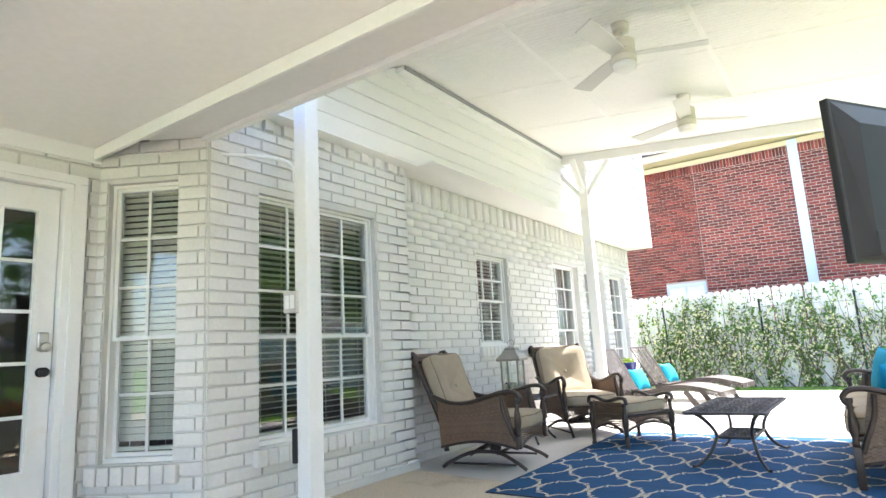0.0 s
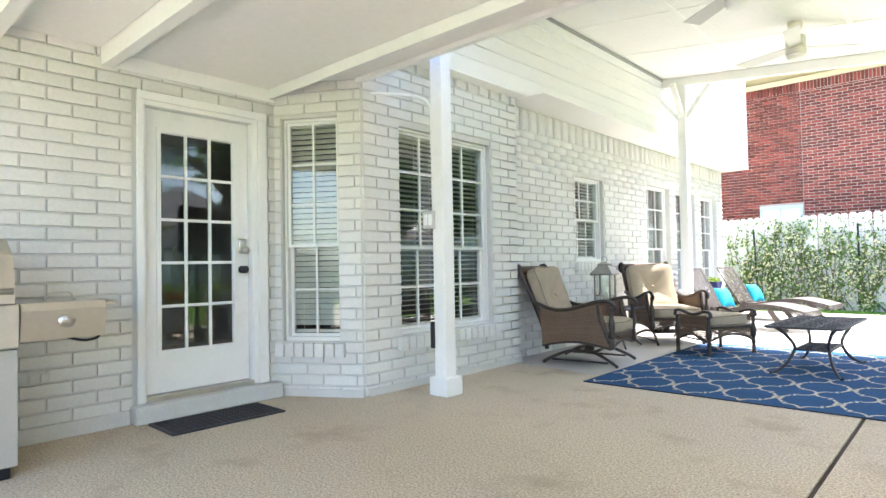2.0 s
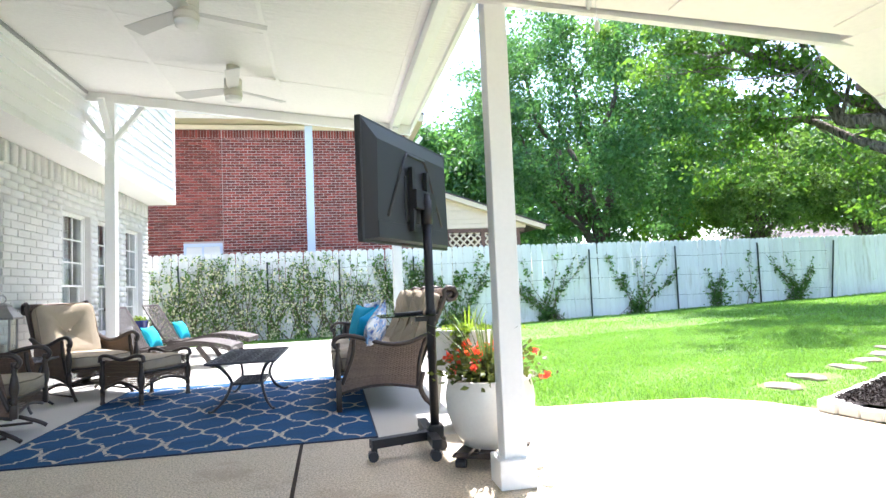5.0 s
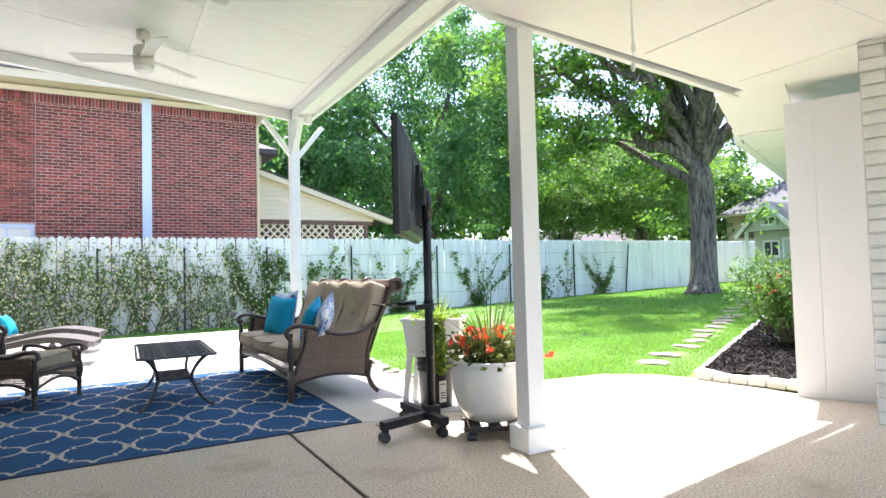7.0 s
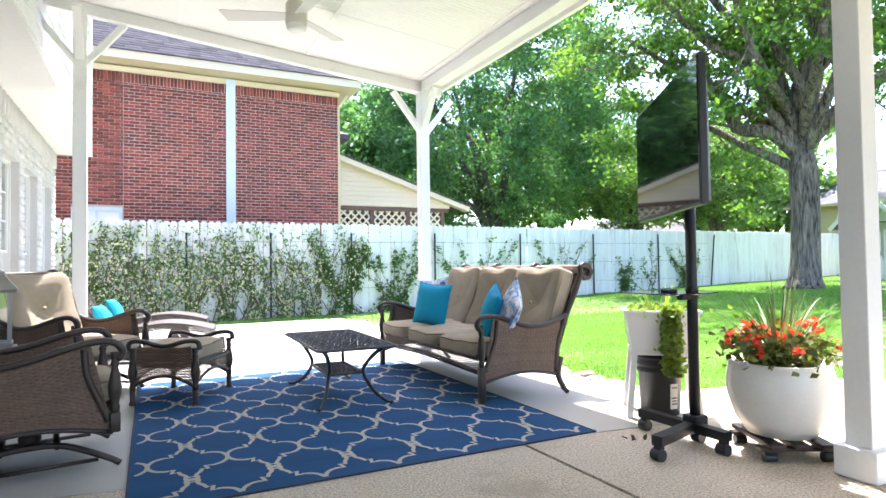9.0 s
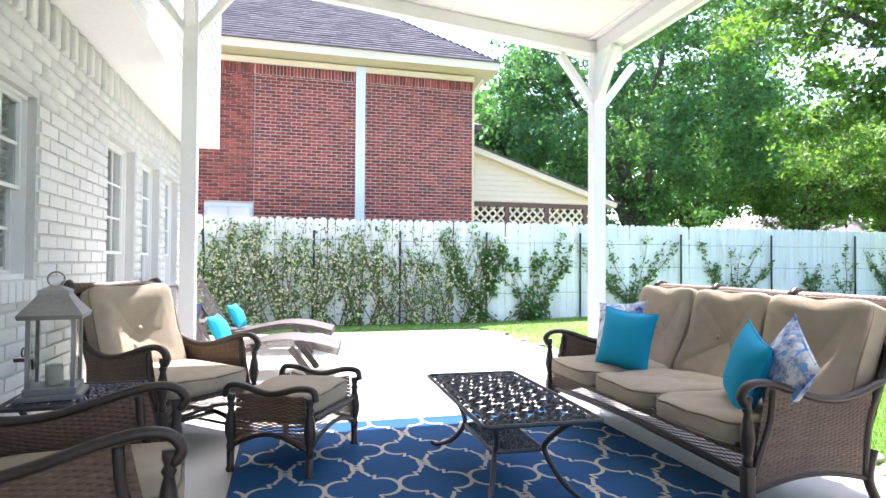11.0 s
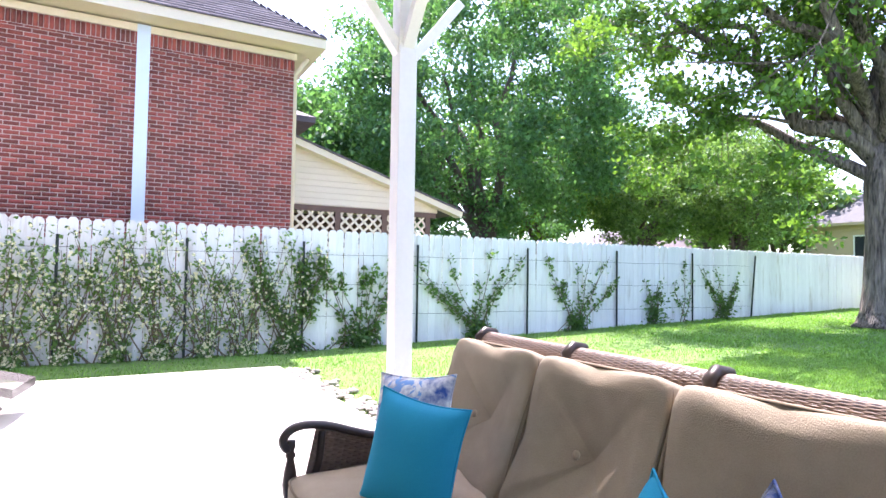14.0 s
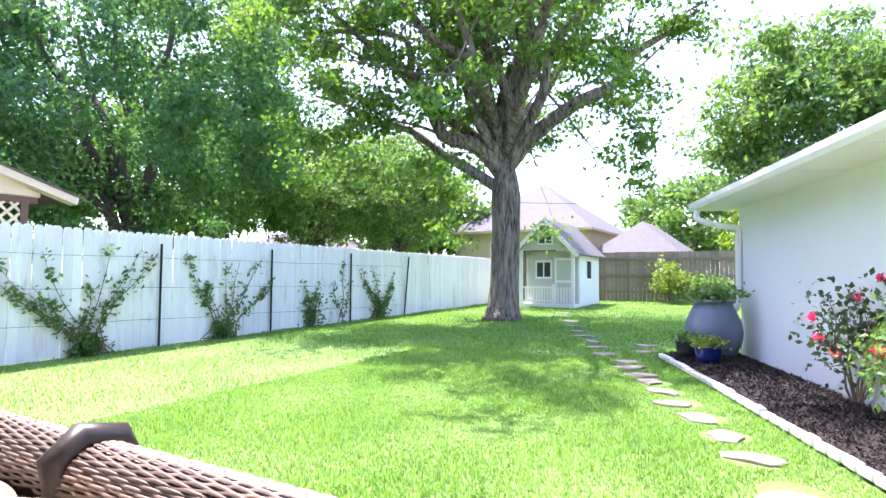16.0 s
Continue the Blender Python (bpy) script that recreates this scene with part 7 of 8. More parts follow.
for x, y, r, mt, lb in ((9.22, 6.08, 0.17, M_COBALT, "cobalt glazed pot with bright green herbs on mulch"), (9.65, 6.40, 0.15, M_SHELL, "dark bowl pot with green herbs on mulch")):
    p = empty("herb_pot", pose(x, y, 0.02 + lawn_rise(x)), lb, "plant pot")
    part("pot", lathe(bmesh.new(), [(r * 0.7, 0), (r * 0.9, 0.10), (r, 0.20), (r * 1.05, 0.215), (r * 0.95, 0.22), (r * 0.85, 0.19), (0.01, 0.185)], 24), mt, p, smooth=True)
    q = rng.normal(size=(420, 3)) * (r * 0.55, r * 0.55, 0.035) + (0, 0, 0.27)
    tagged(leaf_cloud("herb", q, 0.05, M_LEAF_LIGHT if r > 0.16 else M_LEAF_VINE, p, wide=0.7), kind="stuff")
dead = leaf_cloud("fallen_leaf", [(0.72, 4.06, 0.012), (0.78, 4.03, 0.015), (0.68, 4.10, 0.012)], 0.08, material("dead_leaf", (0.10, 0.06, 0.03), 0.8), wide=0.5, up=3)
tagged(dead, "curled brown dead leaf on the paving", "leaf")

# ---- lawn ----
def inside(px, py, poly):
    r = np.zeros(len(px), bool)
    for (x0, y0), (x1, y1) in zip(poly, poly[1:] + poly[:1]):
        c = (y0 > py) != (y1 > py)
        r ^= c & (px < (x1 - x0) * (py - y0) / (y1 - y0 + 1e-12) + x0)
    return r


def patio_edge(py):
    return np.interp(py, [2.6, 3.98, 4.35, 4.66, 4.77, 4.86, 5.15, 6.6, 9.8, 12.95, 12.96], [4.03, 3.98, 3.84, 3.49, 2.84, 2.15, 1.86, 1.90, 1.95, 1.80, -9.0])


def lawn(name, n, x0, x1, y0, y1, width, height, seed):
    rng = np.random.default_rng(seed)
    x, y = rng.uniform(x0, x1, n), rng.uniform(y0, y1, n)
    keep = (x > patio_edge(y)) & ~inside(x, y, BED[:4] + [BED[4], BED[5]]) & (y < FY - 0.02)
    gd = (x - GP.x) * GN.x + (y - GP.y) * GN.y
    ga = (x - GP.x) * GD.x + (y - GP.y) * GD.y
    keep &= ~((gd < 0.05) & (ga < 7.5) & (ga > -1)) & ~((gd < 1.0) & (ga > -0.5) & (ga < 6.9))
    for sx, sy in STONES:
        keep &= ((x - sx) ** 2 + (y - sy) ** 2) > 0.2 ** 2
    x, y = x[keep], y[keep]
    n = len(x)
    # patchy height
    hgt = height * (0.75 + 0.35 * np.sin(x * 2.1 + np.sin(y * 1.7)) * np.cos(y * 2.6)) * rng.uniform(0.6, 1.25, n)
    a = rng.uniform(0, 2 * math.pi, n)
    d = np.stack([np.cos(a), np.sin(a), np.zeros(n)], -1)
    s = np.stack([-np.sin(a), np.cos(a), np.zeros(n)], -1)
    root = np.stack([x, y, -0.072 + 0.026 * np.clip(x - 2.0, 0, 30)], -1)
    lean = rng.uniform(0.1, 1.0, n)[:, None]
    mid = root + d * lean * hgt[:, None] * 0.35 + np.array([0, 0, 1]) * hgt[:, None] * 0.65
    tip = root + d * lean * hgt[:, None] * 1.0 + np.array([0, 0, 1]) * hgt[:, None]
    V = np.stack([root - s * width, root + s * width, mid + s * width * 0.8, mid - s * width * 0.8, tip], 1).reshape(-1, 3)
    i = np.arange(n)[:, None] * 5
    T = np.concatenate([i + [0, 1, 2], i + [0, 2, 3], i + [3, 2, 4]], 1).reshape(-1, 3)
    tagged(raw(name, V, T, M_GRASS), "short bright green lawn grass", "grass", kind="stuff")


lawn("grass_near", 190000, 1.7, 9.5, 4.0, 10.5, 0.0032, 0.038, 1)
lawn("grass_mid", 110000, -4.0, 16.0, 5.0, 14.7, 0.005, 0.042, 2)
lawn("grass_far", 60000, 9.0, 24.0, 4.0, 14.7, 0.009, 0.05, 3)


# ---- neighbouring brick house ----
NY, NX = 15.85, 2.44
nb = empty("brick_house", pose(0, 0, 0), "two-storey red brick house with a shingled hip roof", "house")
part("wall", boxes(((-9.0, NY, -0.05), (NX, NY + 0.2, 5.46)), ((NX - 0.2, NY + 0.2, -0.05), (NX, NY + 12, 5.46))), M_RED_MORTAR, nb)
part("corner_pipe", tube(bmesh.new(), [(NX + 0.05, NY + 0.12, 0), (NX + 0.05, NY + 0.12, 5.1), (NX + 0.25, NY - 0.05, 5.4)], 0.045, 10), M_CREAM, nb, "cream downpipe", True)
part("wall_strip", boxes(((-0.235, NY - 0.05, 0), (-0.03, NY - 0.016, 5.46))), M_BLUEWHITE, nb, "blue-white vertical metal strip")
E2 = 0.48
part("eave_board", boxes(((-9.4, NY - E2, 5.50), (NX + E2, NY - E2 + 0.03, 5.68)), ((NX + E2 - 0.03, NY - E2 + 0.031, 5.50), (NX + E2, NY + 12, 5.68))), M_CREAM, nb)
part("frieze", boxes(((-9.0, NY - 0.04, 5.34), (NX + 0.04, NY - 0.018, 5.462))), M_CREAM, nb)
part("soffit", boxes(((-9.4, NY - E2 + 0.03, 5.50), (NX + E2 - 0.03, NY + 0.2, 5.52)), ((NX - 0.2, NY + 0.2, 5.50), (NX + E2 - 0.03, NY + 12, 5.52))), M_CREAM, nb)
roofn = part("roof", bmesh.new(), M_SHINGLE, nb)
# shingles in lapped courses on the two slopes that show
V, F = [], []
rng = np.random.default_rng(12)
TAN, CO = 0.78, 0.15


def shingle_rows(p0, run, up, inset, rows, height, tab=0.30, lift=0.012):
    """Courses of tabs: p0 the eave's corner, run along the eave, up the slope for one metre; inset how the hip cuts each end."""
    p0, run, up = np.array(p0, float), np.array(run, float), np.array(up, float)
    ln = np.linalg.norm(run)
    d = run / ln
    nrm = np.cross(d, up); nrm /= np.linalg.norm(nrm)
    if nrm[2] < 0:
        nrm = -nrm
    for r in range(rows):
        s0, s1 = r * height, (r + 1.15) * height
        a, b = inset[0] * s0, ln - inset[1] * s0
        x = a + rng.uniform(-tab, 0)
        while x < b:
            w = tab * rng.uniform(0.8, 1.15)
            u, v = max(x, a), min(x + w - 0.006, b)
            if v - u > 0.02:
                k = lift * rng.uniform(0.6, 1.4)
                q = [p0 + d * u + up * s0 + nrm * k, p0 + d * v + up * s0 + nrm * k, p0 + d * v + up * s1, p0 + d * u + up * s1, p0 + d * u + up * s0 - nrm * 0.01, p0 + d * v + up * s0 - nrm * 0.01]
                i = len(V)
                V.extend(q); F.append((i, i + 1, i + 2, i + 3)); F.append((i + 4, i + 5, i + 1, i))
            x += w


C38 = math.cos(math.atan(TAN))
shingle_rows((NX + E2, NY - E2 - 0.03, 5.68), (-12, 0, 0), (0, C38, C38 * TAN), (C38, 0), 46, CO)
shingle_rows((NX + E2 + 0.03, NY - E2, 5.68), (0, 12, 0), (-C38, 0, C38 * TAN), (C38, C38), 34, CO)
tagged(raw("shingles", V, F, M_SHINGLE, nb), kind="stuff")
bm = bmesh.new()
vs = [bm.verts.new(p) for p in ((NX + E2, NY - E2, 5.66), (-9.5, NY - E2, 5.66), (-9.5, NY + 6.5, 5.66 + TAN * 6.98), (NX + E2 - 6.98, NY + 6.5, 5.66 + TAN * 6.98), (NX + E2, NY + 13.0, 5.66), (-9.5, NY + 13, 5.66))]
bm.faces.new((vs[0], vs[3], vs[2], vs[1])); bm.faces.new((vs[0], vs[4], vs[3])); bm.faces.new((vs[3], vs[4], vs[5], vs[2]))
bm.to_mesh(roofn.data); bm.free()
w = part("window", boxes(((-3.27, NY - 0.012, 1.2), (-2.39, NY + 0.02, 2.36))), M_BLIND, nb)
part("frame", boxes(((-3.30, NY - 0.03, 2.30), (-2.36, NY - 0.013, 2.38)), ((-3.30, NY - 0.03, 1.2), (-3.24, NY - 0.013, 2.30)), ((-2.42, NY - 0.03, 1.2), (-2.36, NY - 0.013, 2.30)), ((-2.86, NY - 0.028, 1.2), (-2.82, NY - 0.013, 2.30))), M_BLUEWHITE, w)
part("blind", boxes(((-3.24, NY + 0.021, 1.2), (-2.42, NY + 0.03, 2.3))), M_WHITE, w)

# porch wing of the brick house
wing = empty("porch_wing", pose(0, 0, 0), "cream sided porch wing with a lattice screen", "house")
PYW = 17.0
bm = bmesh.new()
prof = [(2.6, 2.72), (6.2, 2.72), (6.2, 2.80), (2.6, 3.98)]
a = [bm.verts.new((x, PYW, z)) for x, z in prof]; b = [bm.verts.new((x, PYW + 6, z)) for x, z in prof]
bm.faces.new(a); bm.faces.new(b[::-1])
for i in range(4):
    j = (i + 1) % 4
    bm.faces.new((a[i], b[i], b[j], a[j]))
part("gable", bm, M_CREAM, wing)
for i in range(9):
    z = 2.74 + i * 0.13
    x1 = 6.2 if z < 2.80 else 6.2 - (z - 2.80) / (1.18 / 3.6)
    if x1 > 2.75:
        bm = bmesh.new()
        vs = [bm.verts.new(p) for p in ((2.6, PYW - 0.022, z), (x1, PYW - 0.022, z), (x1 - 0.3, PYW - 0.004, z + 0.128), (2.6, PYW - 0.004, z + 0.128), (2.6, PYW, z), (x1, PYW, z))]
        bm.faces.new(vs[:4]); bm.faces.new((vs[4], vs[5], vs[1], vs[0]))
        part("siding_plank", bm, M_CREAM, wing)
bm = bmesh.new()
beam(bm, (2.4, PYW - 0.12, 4.13), (6.75, PYW - 0.12, 2.71), 0.26, 0.16)
part("rake_board", bm, M_CREAM, wing)
bm = bmesh.new()
vs = [bm.verts.new(p) for p in ((2.3, PYW - 0.28, 4.26), (6.85, PYW - 0.28, 2.77), (6.85, PYW + 6, 2.77), (2.3, PYW + 6, 4.26), (2.3, PYW - 0.28, 4.22), (6.85, PYW - 0.28, 2.73), (6.85, PYW + 6, 2.73), (2.3, PYW + 6, 4.22))]
for f in ((0, 1, 2, 3), (4, 7, 6, 5), (0, 4, 5, 1), (1, 5, 6, 2)):
    bm.faces.new([vs[i] for i in f])
part("roof", bm, M_SHINGLE, wing)
part("header", boxes(((2.6, PYW - 0.02, 2.60), (6.15, PYW + 0.10, 2.715))), M_LATT, wing)
for x in (2.65, 3.75, 4.85, 5.95):
    part("porch_post", boxes(((x - 0.06, PYW - 0.01, 0), (x + 0.06, PYW + 0.09, 2.60))), M_LATT, wing)
bm = bmesh.new()
for k in range(-7, 20):
    x = 2.65 + k * 0.22
    for s in (1, -1):
        x0, x1 = (x, x + 1.45) if s > 0 else (x + 1.45, x)
        z0, z1 = 1.15, 2.60
        ax, az, bx, bz = x0, z0, x1, z1
        lo, hi = 2.66, 5.94
        def cut(px, pz, qx, qz):
            if px < lo:
                pz += (lo - px) / (qx - px) * (qz - pz); px = lo
            if px > hi:
                pz += (hi - px) / (qx - px) * (qz - pz); px = hi
            return px, pz
        if max(ax, bx) > lo and min(ax, bx) < hi:
            p, q = cut(ax, az, bx, bz), cut(bx, bz, ax, az)
            if abs(p[0] - q[0]) > 0.05:
                yy = PYW + (0.02 if s > 0 else 0.034)
                beam(bm, (p[0], yy, p[1]), (q[0], yy, q[1]), 0.012, 0.05, (0, 0, 1))
part("lattice", bm, M_CREAM, wing, "cream crossed lattice strips")
# added dark brown sheet stands in for the shade behind the lattice
part("shade_backing", boxes(((2.6, PYW + 1.8, 0), (6.2, PYW + 1.9, 2.7))), M_LATT, wing)
stub = empty("back_gable", pose(0, 0, 0), "cream upper wall with a small shingled roof", "house")
part("wall", boxes(((2.55, 20.0, 3.9), (3.5, 24, 5.2))), M_CREAM, stub)
bm = bmesh.new()
vs = [bm.verts.new(p) for p in ((2.4, 19.6, 5.15), (3.95, 19.6, 5.15), (3.95, 24.4, 5.15), (2.4, 24.4, 5.15), (2.4, 19.6, 5.3), (3.95, 19.6, 5.3), (2.4, 21.5, 6.3), (3.95, 24.4, 5.3), (2.4, 24.4, 6.3))]
for f in ((0, 1, 2, 3), (0, 4, 5, 1), (4, 6, 5), (5, 6, 8, 7), (1, 5, 7, 2)):
    bm.faces.new([vs[i] for i in f])
part("roof", bm, M_SHINGLE, stub)

# ---- playhouse ----
M_SAGE = material("pale_sage_paint", (0.52, 0.54, 0.47), 0.6, vary=0.06, scale=2, grain=40)
ph = empty("playhouse", pose(18.9, 11.17, 0.365) @ Matrix.Diagonal((0.96, 0.96, 0.96, 1)), "pale sage garden playhouse with a white porch", "playhouse")
W, D, H = 1.95, 2.8, 1.95
part("deck", boxes(((0, 0, 0), (D, W, 0.14))), M_WHITE, ph)
part("side_wall", boxes(((0.62, 0.0, 0.14), (D, 0.05, H))), M_WHITE, ph)
part("side_wall", boxes(((0.62, W - 0.05, 0.14), (D, W, H))), M_WHITE, ph)
part("front_wall", boxes(((0.58, 0.051, 0.14), (0.62, W - 0.051, H))), M_SAGE, ph)
bm = bmesh.new()
a = [bm.verts.new((-0.02, y, z)) for y, z in ((0.0, H), (W, H), (W / 2, H + 0.95))]; b = [bm.verts.new((0.04, y, z)) for y, z in ((0.0, H), (W, H), (W / 2, H + 0.95))]
bm.faces.new(a); bm.faces.new(b[::-1])
for i in range(3):
    j = (i + 1) % 3
    bm.faces.new((a[i], b[i], b[j], a[j]))
part("gable", bm, M_SAGE, ph)
for k in range(11):
    y = 0.14 + k * 0.165
    part("batten", boxes(((0.565, y - 0.008, 0.15), (0.58, y + 0.008, H))), M_SAGE, ph)
    hh = 0.95 * (1 - abs(y - W / 2) / (W / 2)) - 0.03
    if hh > 0.05:
        part("batten", boxes(((-0.034, y - 0.008, H), (-0.02, y + 0.008, H + hh))), M_SAGE, ph)
for sy in (0, 1):
    y_e, y_m = (-0.22, W / 2) if sy == 0 else (W + 0.22, W / 2)
    z_e, z_m = H - 0.20, H + 1.0
    bm = bmesh.new()
    vs = [bm.verts.new(p) for p in ((-0.25, y_e, z_e), (D + 0.15, y_e, z_e), (D + 0.15, y_m, z_m), (-0.25, y_m, z_m), (-0.25, y_e, z_e + 0.05), (D + 0.15, y_e, z_e + 0.05), (D + 0.15, y_m, z_m + 0.05), (-0.25, y_m, z_m + 0.05))]
    for f in ((0, 3, 2, 1), (4, 5, 6, 7), (0, 1, 5, 4), (3, 0, 4, 7), (1, 2, 6, 5)):
        bm.faces.new([vs[i] for i in f])
    part("roof", bm, M_SHINGLE2, ph)
    bm = bmesh.new()
    beam(bm, (-0.27, y_e, z_e - 0.02), (-0.27, y_m, z_m - 0.02), 0.03, 0.13)
    part("rake_trim", bm, M_WHITE, ph)
for y in (0.05, W - 0.05):
    part("porch_post", boxes(((0.0, y - 0.05, 0.14), (0.10, y + 0.05, H))), M_WHITE, ph)
part("rail", boxes(((0.02, 0.78, 0.66), (0.07, W - 0.1, 0.72))), M_WHITE, ph)
part("rail", boxes(((0.02, 0.78, 0.20), (0.07, W - 0.1, 0.25))), M_WHITE, ph)
for y in np.arange(0.84, W - 0.12, 0.10):
    part("baluster", boxes(((0.03, y - 0.02, 0.25), (0.06, y + 0.02, 0.66))), M_WHITE, ph)
part("gate_post", boxes(((0.01, 0.70, 0.14), (0.08, 0.78, 0.80))), M_WHITE, ph)
for y in np.arange(0.16, 0.68, 0.10):
    part("gate_picket", boxes(((0.03, y - 0.02, 0.18), (0.05, y + 0.02, 0.70))), M_WHITE, ph)
M_DGLASS = material("dark_glass", (0.03, 0.035, 0.04), 0.05, vary=0.05, bump=0)
w = part("window", boxes(((0.55, 1.02, 1.05), (0.575, 1.52, 1.55))), M_DGLASS, ph)
part("frame", boxes(((0.53, 0.96, 0.98), (0.56, 1.02, 1.62)), ((0.53, 1.52, 0.98), (0.56, 1.58, 1.62)), ((0.53, 1.02, 1.55), (0.56, 1.52, 1.62)), ((0.53, 1.02, 0.98), (0.56, 1.52, 1.05)), ((0.535, 1.25, 1.05), (0.56, 1.29, 1.55))), M_WHITE, w)
d = part("door", boxes(((0.54, 0.22, 0.16), (0.575, 0.80, 1.62))), M_SAGE, ph)
part("trim", boxes(((0.52, 0.16, 0.16), (0.555, 0.22, 1.70)), ((0.52, 0.80, 0.16), (0.555, 0.86, 1.70)), ((0.52, 0.22, 1.62), (0.555, 0.80, 1.70)), ((0.53, 0.22, 0.85), (0.555, 0.80, 0.93))), M_WHITE, d)
w = part("window", boxes(((-0.05, W / 2 - 0.22, H + 0.24), (-0.03, W / 2 + 0.22, H + 0.46))), M_DGLASS, ph)
part("frame", boxes(((-0.07, W / 2 - 0.28, H + 0.18), (-0.04, W / 2 - 0.22, H + 0.52)), ((-0.07, W / 2 + 0.22, H + 0.18), (-0.04, W / 2 + 0.28, H + 0.52)), ((-0.07, W / 2 - 0.22, H + 0.46), (-0.04, W / 2 + 0.22, H + 0.52)), ((-0.07, W / 2 - 0.22, H + 0.18), (-0.04, W / 2 + 0.22, H + 0.24)), ((-0.065, W / 2 - 0.02, H + 0.24), (-0.045, W / 2 + 0.02, H + 0.46))), M_WHITE, w)
w = part("window", boxes(((1.3, -0.02, 1.0), (1.8, 0.0, 1.6))), M_DGLASS, ph)
part("frame", boxes(((1.24, -0.03, 0.94), (1.30, -0.002, 1.66)), ((1.80, -0.03, 0.94), (1.86, -0.002, 1.66)), ((1.30, -0.03, 1.60), (1.80, -0.002, 1.66)), ((1.30, -0.03, 0.94), (1.80, -0.002, 1.0))), M_WHITE, w)


# ---- far houses ----
def hip_house(x0, y0, x1, y1, h, rise, mat_wall, mat_roof, label, windows=()):
    c = empty("far_house", pose(x0, y0, -0.05), label, "house", "far houses")
    X, Y = x1 - x0, y1 - y0
    part("wall", boxes(((0, 0, 0), (X, Y, h))), mat_wall, c)
    e = 0.5
    k = min(X, Y) / 2 + e
    bm = bmesh.new()
    b = [bm.verts.new(p) for p in ((-e, -e, h), (X + e, -e, h), (X + e, Y + e, h), (-e, Y + e, h))]
    if X > Y:
        r = [bm.verts.new((k - e, Y / 2, h + rise)), bm.verts.new((X + e - k, Y / 2, h + rise))]
        fs = ((b[0], b[1], r[1], r[0]), (b[1], b[2], r[1]), (b[2], b[3], r[0], r[1]), (b[3], b[0], r[0]))
    else:
        r = [bm.verts.new((X / 2, k - e, h + rise)), bm.verts.new((X / 2, Y + e - k, h + rise))]
        fs = ((b[0], b[1], r[0]), (b[1], b[2], r[1], r[0]), (b[2], b[3], r[1]), (b[3], b[0], r[0], r[1]))
    for f in fs:
        bm.faces.new(f)
    bm.faces.new(b[::-1])
    part("roof", bm, mat_roof, c)
    part("fascia", boxes(((-e - 0.02, -e - 0.02, h - 0.14), (X + e, -e, h + 0.02)), ((-e - 0.02, -e, h - 0.14), (-e, Y + e, h + 0.02))), M_TAN, c)
    for y, z, w, t in windows:
        g = part("window", boxes(((-0.02, y, z), (-0.002, y + w, z + t))), M_DGLASS, c)
        part("frame", boxes(((-0.05, y - 0.08, z - 0.08), (-0.021, y + w + 0.08, z)), ((-0.05, y - 0.08, z + t), (-0.021, y + w + 0.08, z + t + 0.08)), ((-0.05, y - 0.08, z), (-0.021, y, z + t)), ((-0.05, y + w, z), (-0.021, y + w + 0.08, z + t))), M_WHITE, g)
    return c


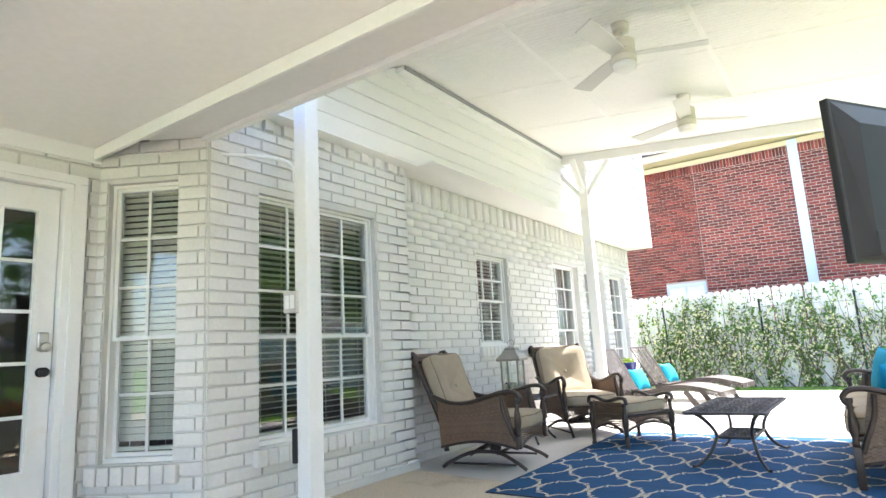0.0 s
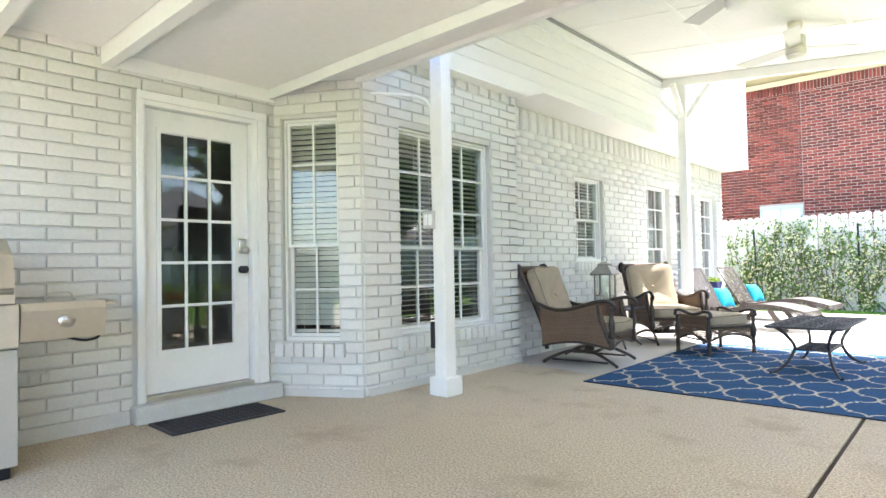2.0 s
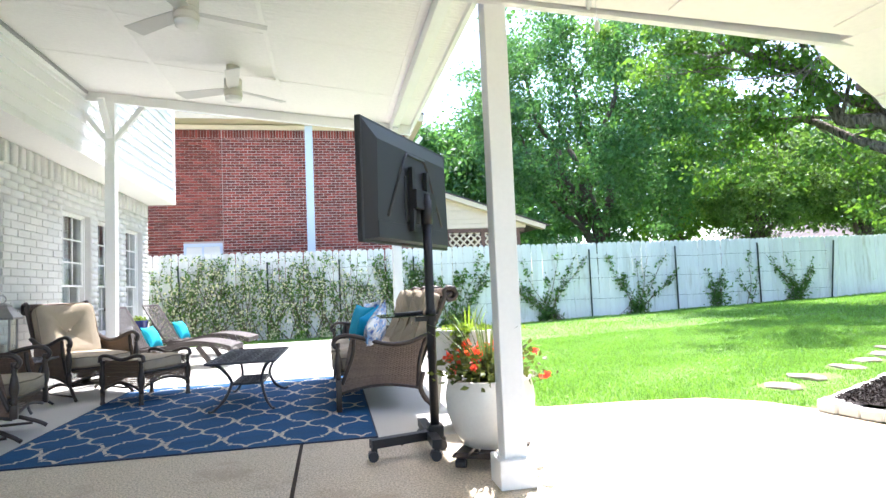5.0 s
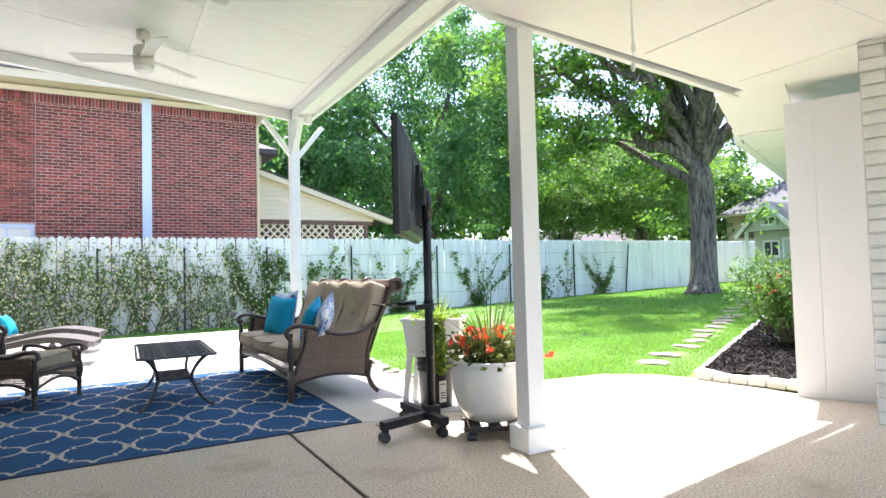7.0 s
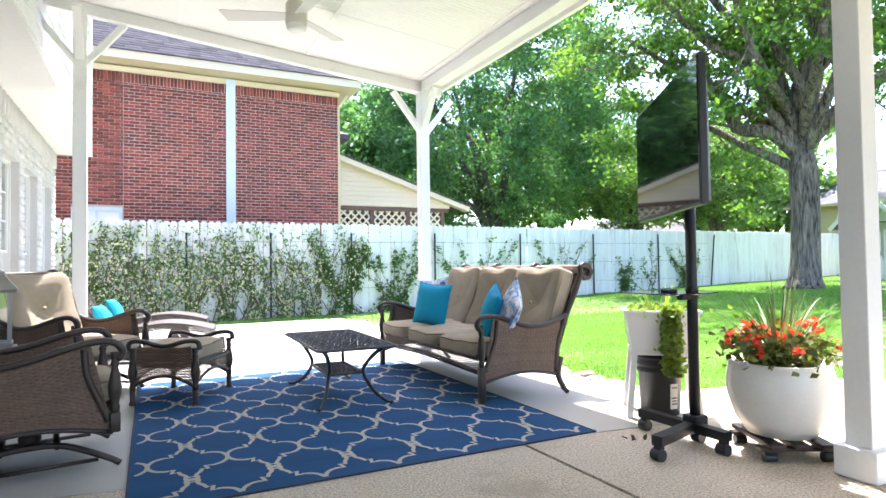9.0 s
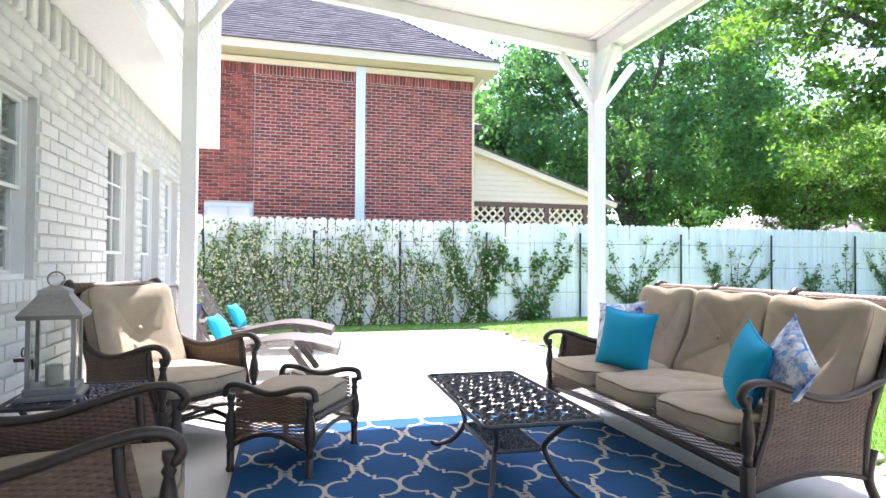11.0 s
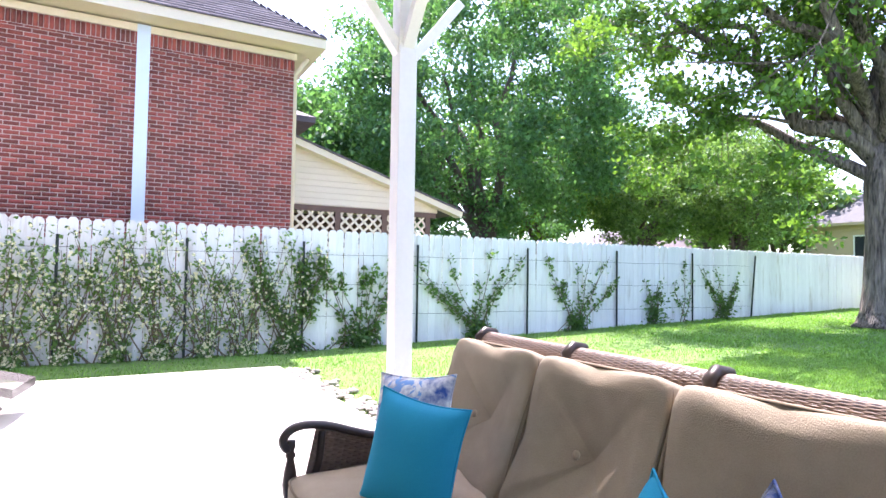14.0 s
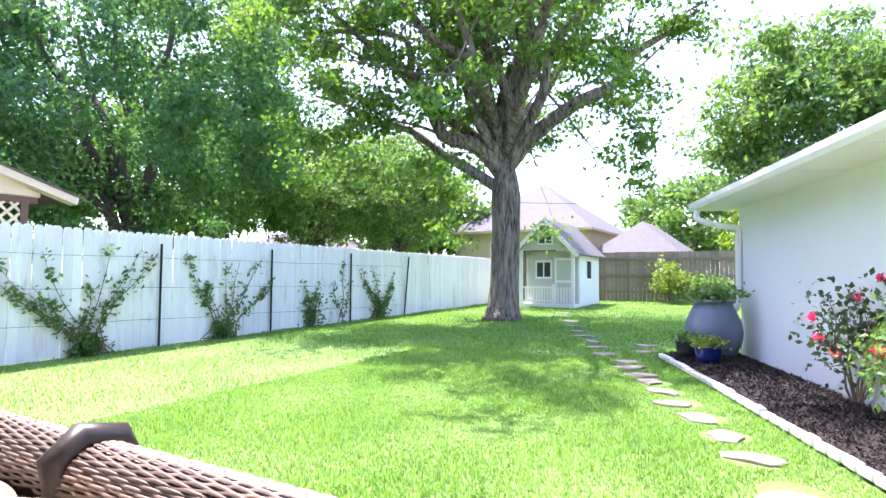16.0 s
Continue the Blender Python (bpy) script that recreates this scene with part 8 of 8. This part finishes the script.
hip_house(37.0, 16.5, 47.0, 26.0, 4.6, 3.8, M_TAN, M_SHINGLE2, "tan two-storey house with a pinkish-grey hip roof", ((2.0, 2.6, 1.2, 1.2), (5.5, 2.6, 1.2, 1.2)))
hip_house(36.5, 10.8, 46.0, 16.4, 2.5, 2.6, M_TAN, M_SHINGLE2, "low tan house wing with a pinkish-grey hip roof", ((1.5, 0.9, 1.2, 1.2),))
hip_house(27.0, 31.0, 38.0, 40.0, 2.7, 2.2, M_RED, M_SHINGLE, "distant red brick house beyond the fence", ((3.0, 1.0, 1.4, 1.2),))
cable = empty("overhead_cable", pose(0, 0, 0), "thin overhead cable across the far gardens", "cable")
part("wire", tube(bmesh.new(), [Vector((12, 29, 5.2)).lerp(Vector((40, 2, 6.0)), s) - Vector((0, 0, 3.2 * s * (1 - s))) for s in np.linspace(0, 1, 16)], 0.012, 5), M_BLACK, cable)


# ---- bricks, last ----
brick_field(wall_d, (DX, -4.0, 0), (0, 1), 6.30, 3.0, 0.0905, 0.290, 0.011, 0.014, M_PAINT_BRICK, M_PAINT_BRICK_J, holes=[(5.16, 6.22, 0.0, 2.35)], stretch=(4.0, 6.3), limit=300)
brick_field(wall_a, (*C1, 0), ANG, ANG.length, 3.0, 0.0905, 0.290, 0.011, 0.014, M_PAINT_BRICK, M_PAINT_BRICK_J, holes=[(0.07, 0.57, 0.33, 2.33)], stretch=(0, 3), limit=200)
brick_field(wall_b, (*C2, 0), (0, 1), 2.20, 2.79, 0.0905, 0.290, 0.011, 0.014, M_PAINT_BRICK, M_PAINT_BRICK_J, holes=[(0.42, 1.72, 0.33, 2.30)], stretch=(0, 3), limit=300, soldier=(2.79, 3.0))
brick_field(wall_l, (WX, 4.90, 0), (0, 1), 7.48, 2.62, 0.0905, 0.290, 0.011, 0.014, M_PAINT_BRICK, M_PAINT_BRICK_J, holes=[(a, b, c - 0.12, d) for a, b, c, d in LONG_HOLES], stretch=(0, 3.9), limit=300, soldier=(2.62, 2.88))
brick_field(wall_g, (3.45, 2.20, 0), (-GN.x, -GN.y), 6.0, 2.57, 0.0905, 0.290, 0.011, 0.014, M_PAINT_BRICK, M_PAINT_BRICK_J, stretch=(0, 1.2), limit=120)
brick_field(nb, (-9.0, NY, 0), (1, 0), 6.66, 5.12, 0.0715, 0.213, 0.014, 0.030, M_RED_P, M_RED, holes=[(5.70, 6.64, 1.1, 2.40)], soldier=(5.12, 5.34))
brick_field(nb, (-2.34, NY, 0), (1, 0), NX + 2.34, 5.12, 0.0715, 0.213, 0.014, 0.014, M_RED_P, M_RED, stretch=(2.6, 4.9), limit=300, soldier=(5.12, 5.34))
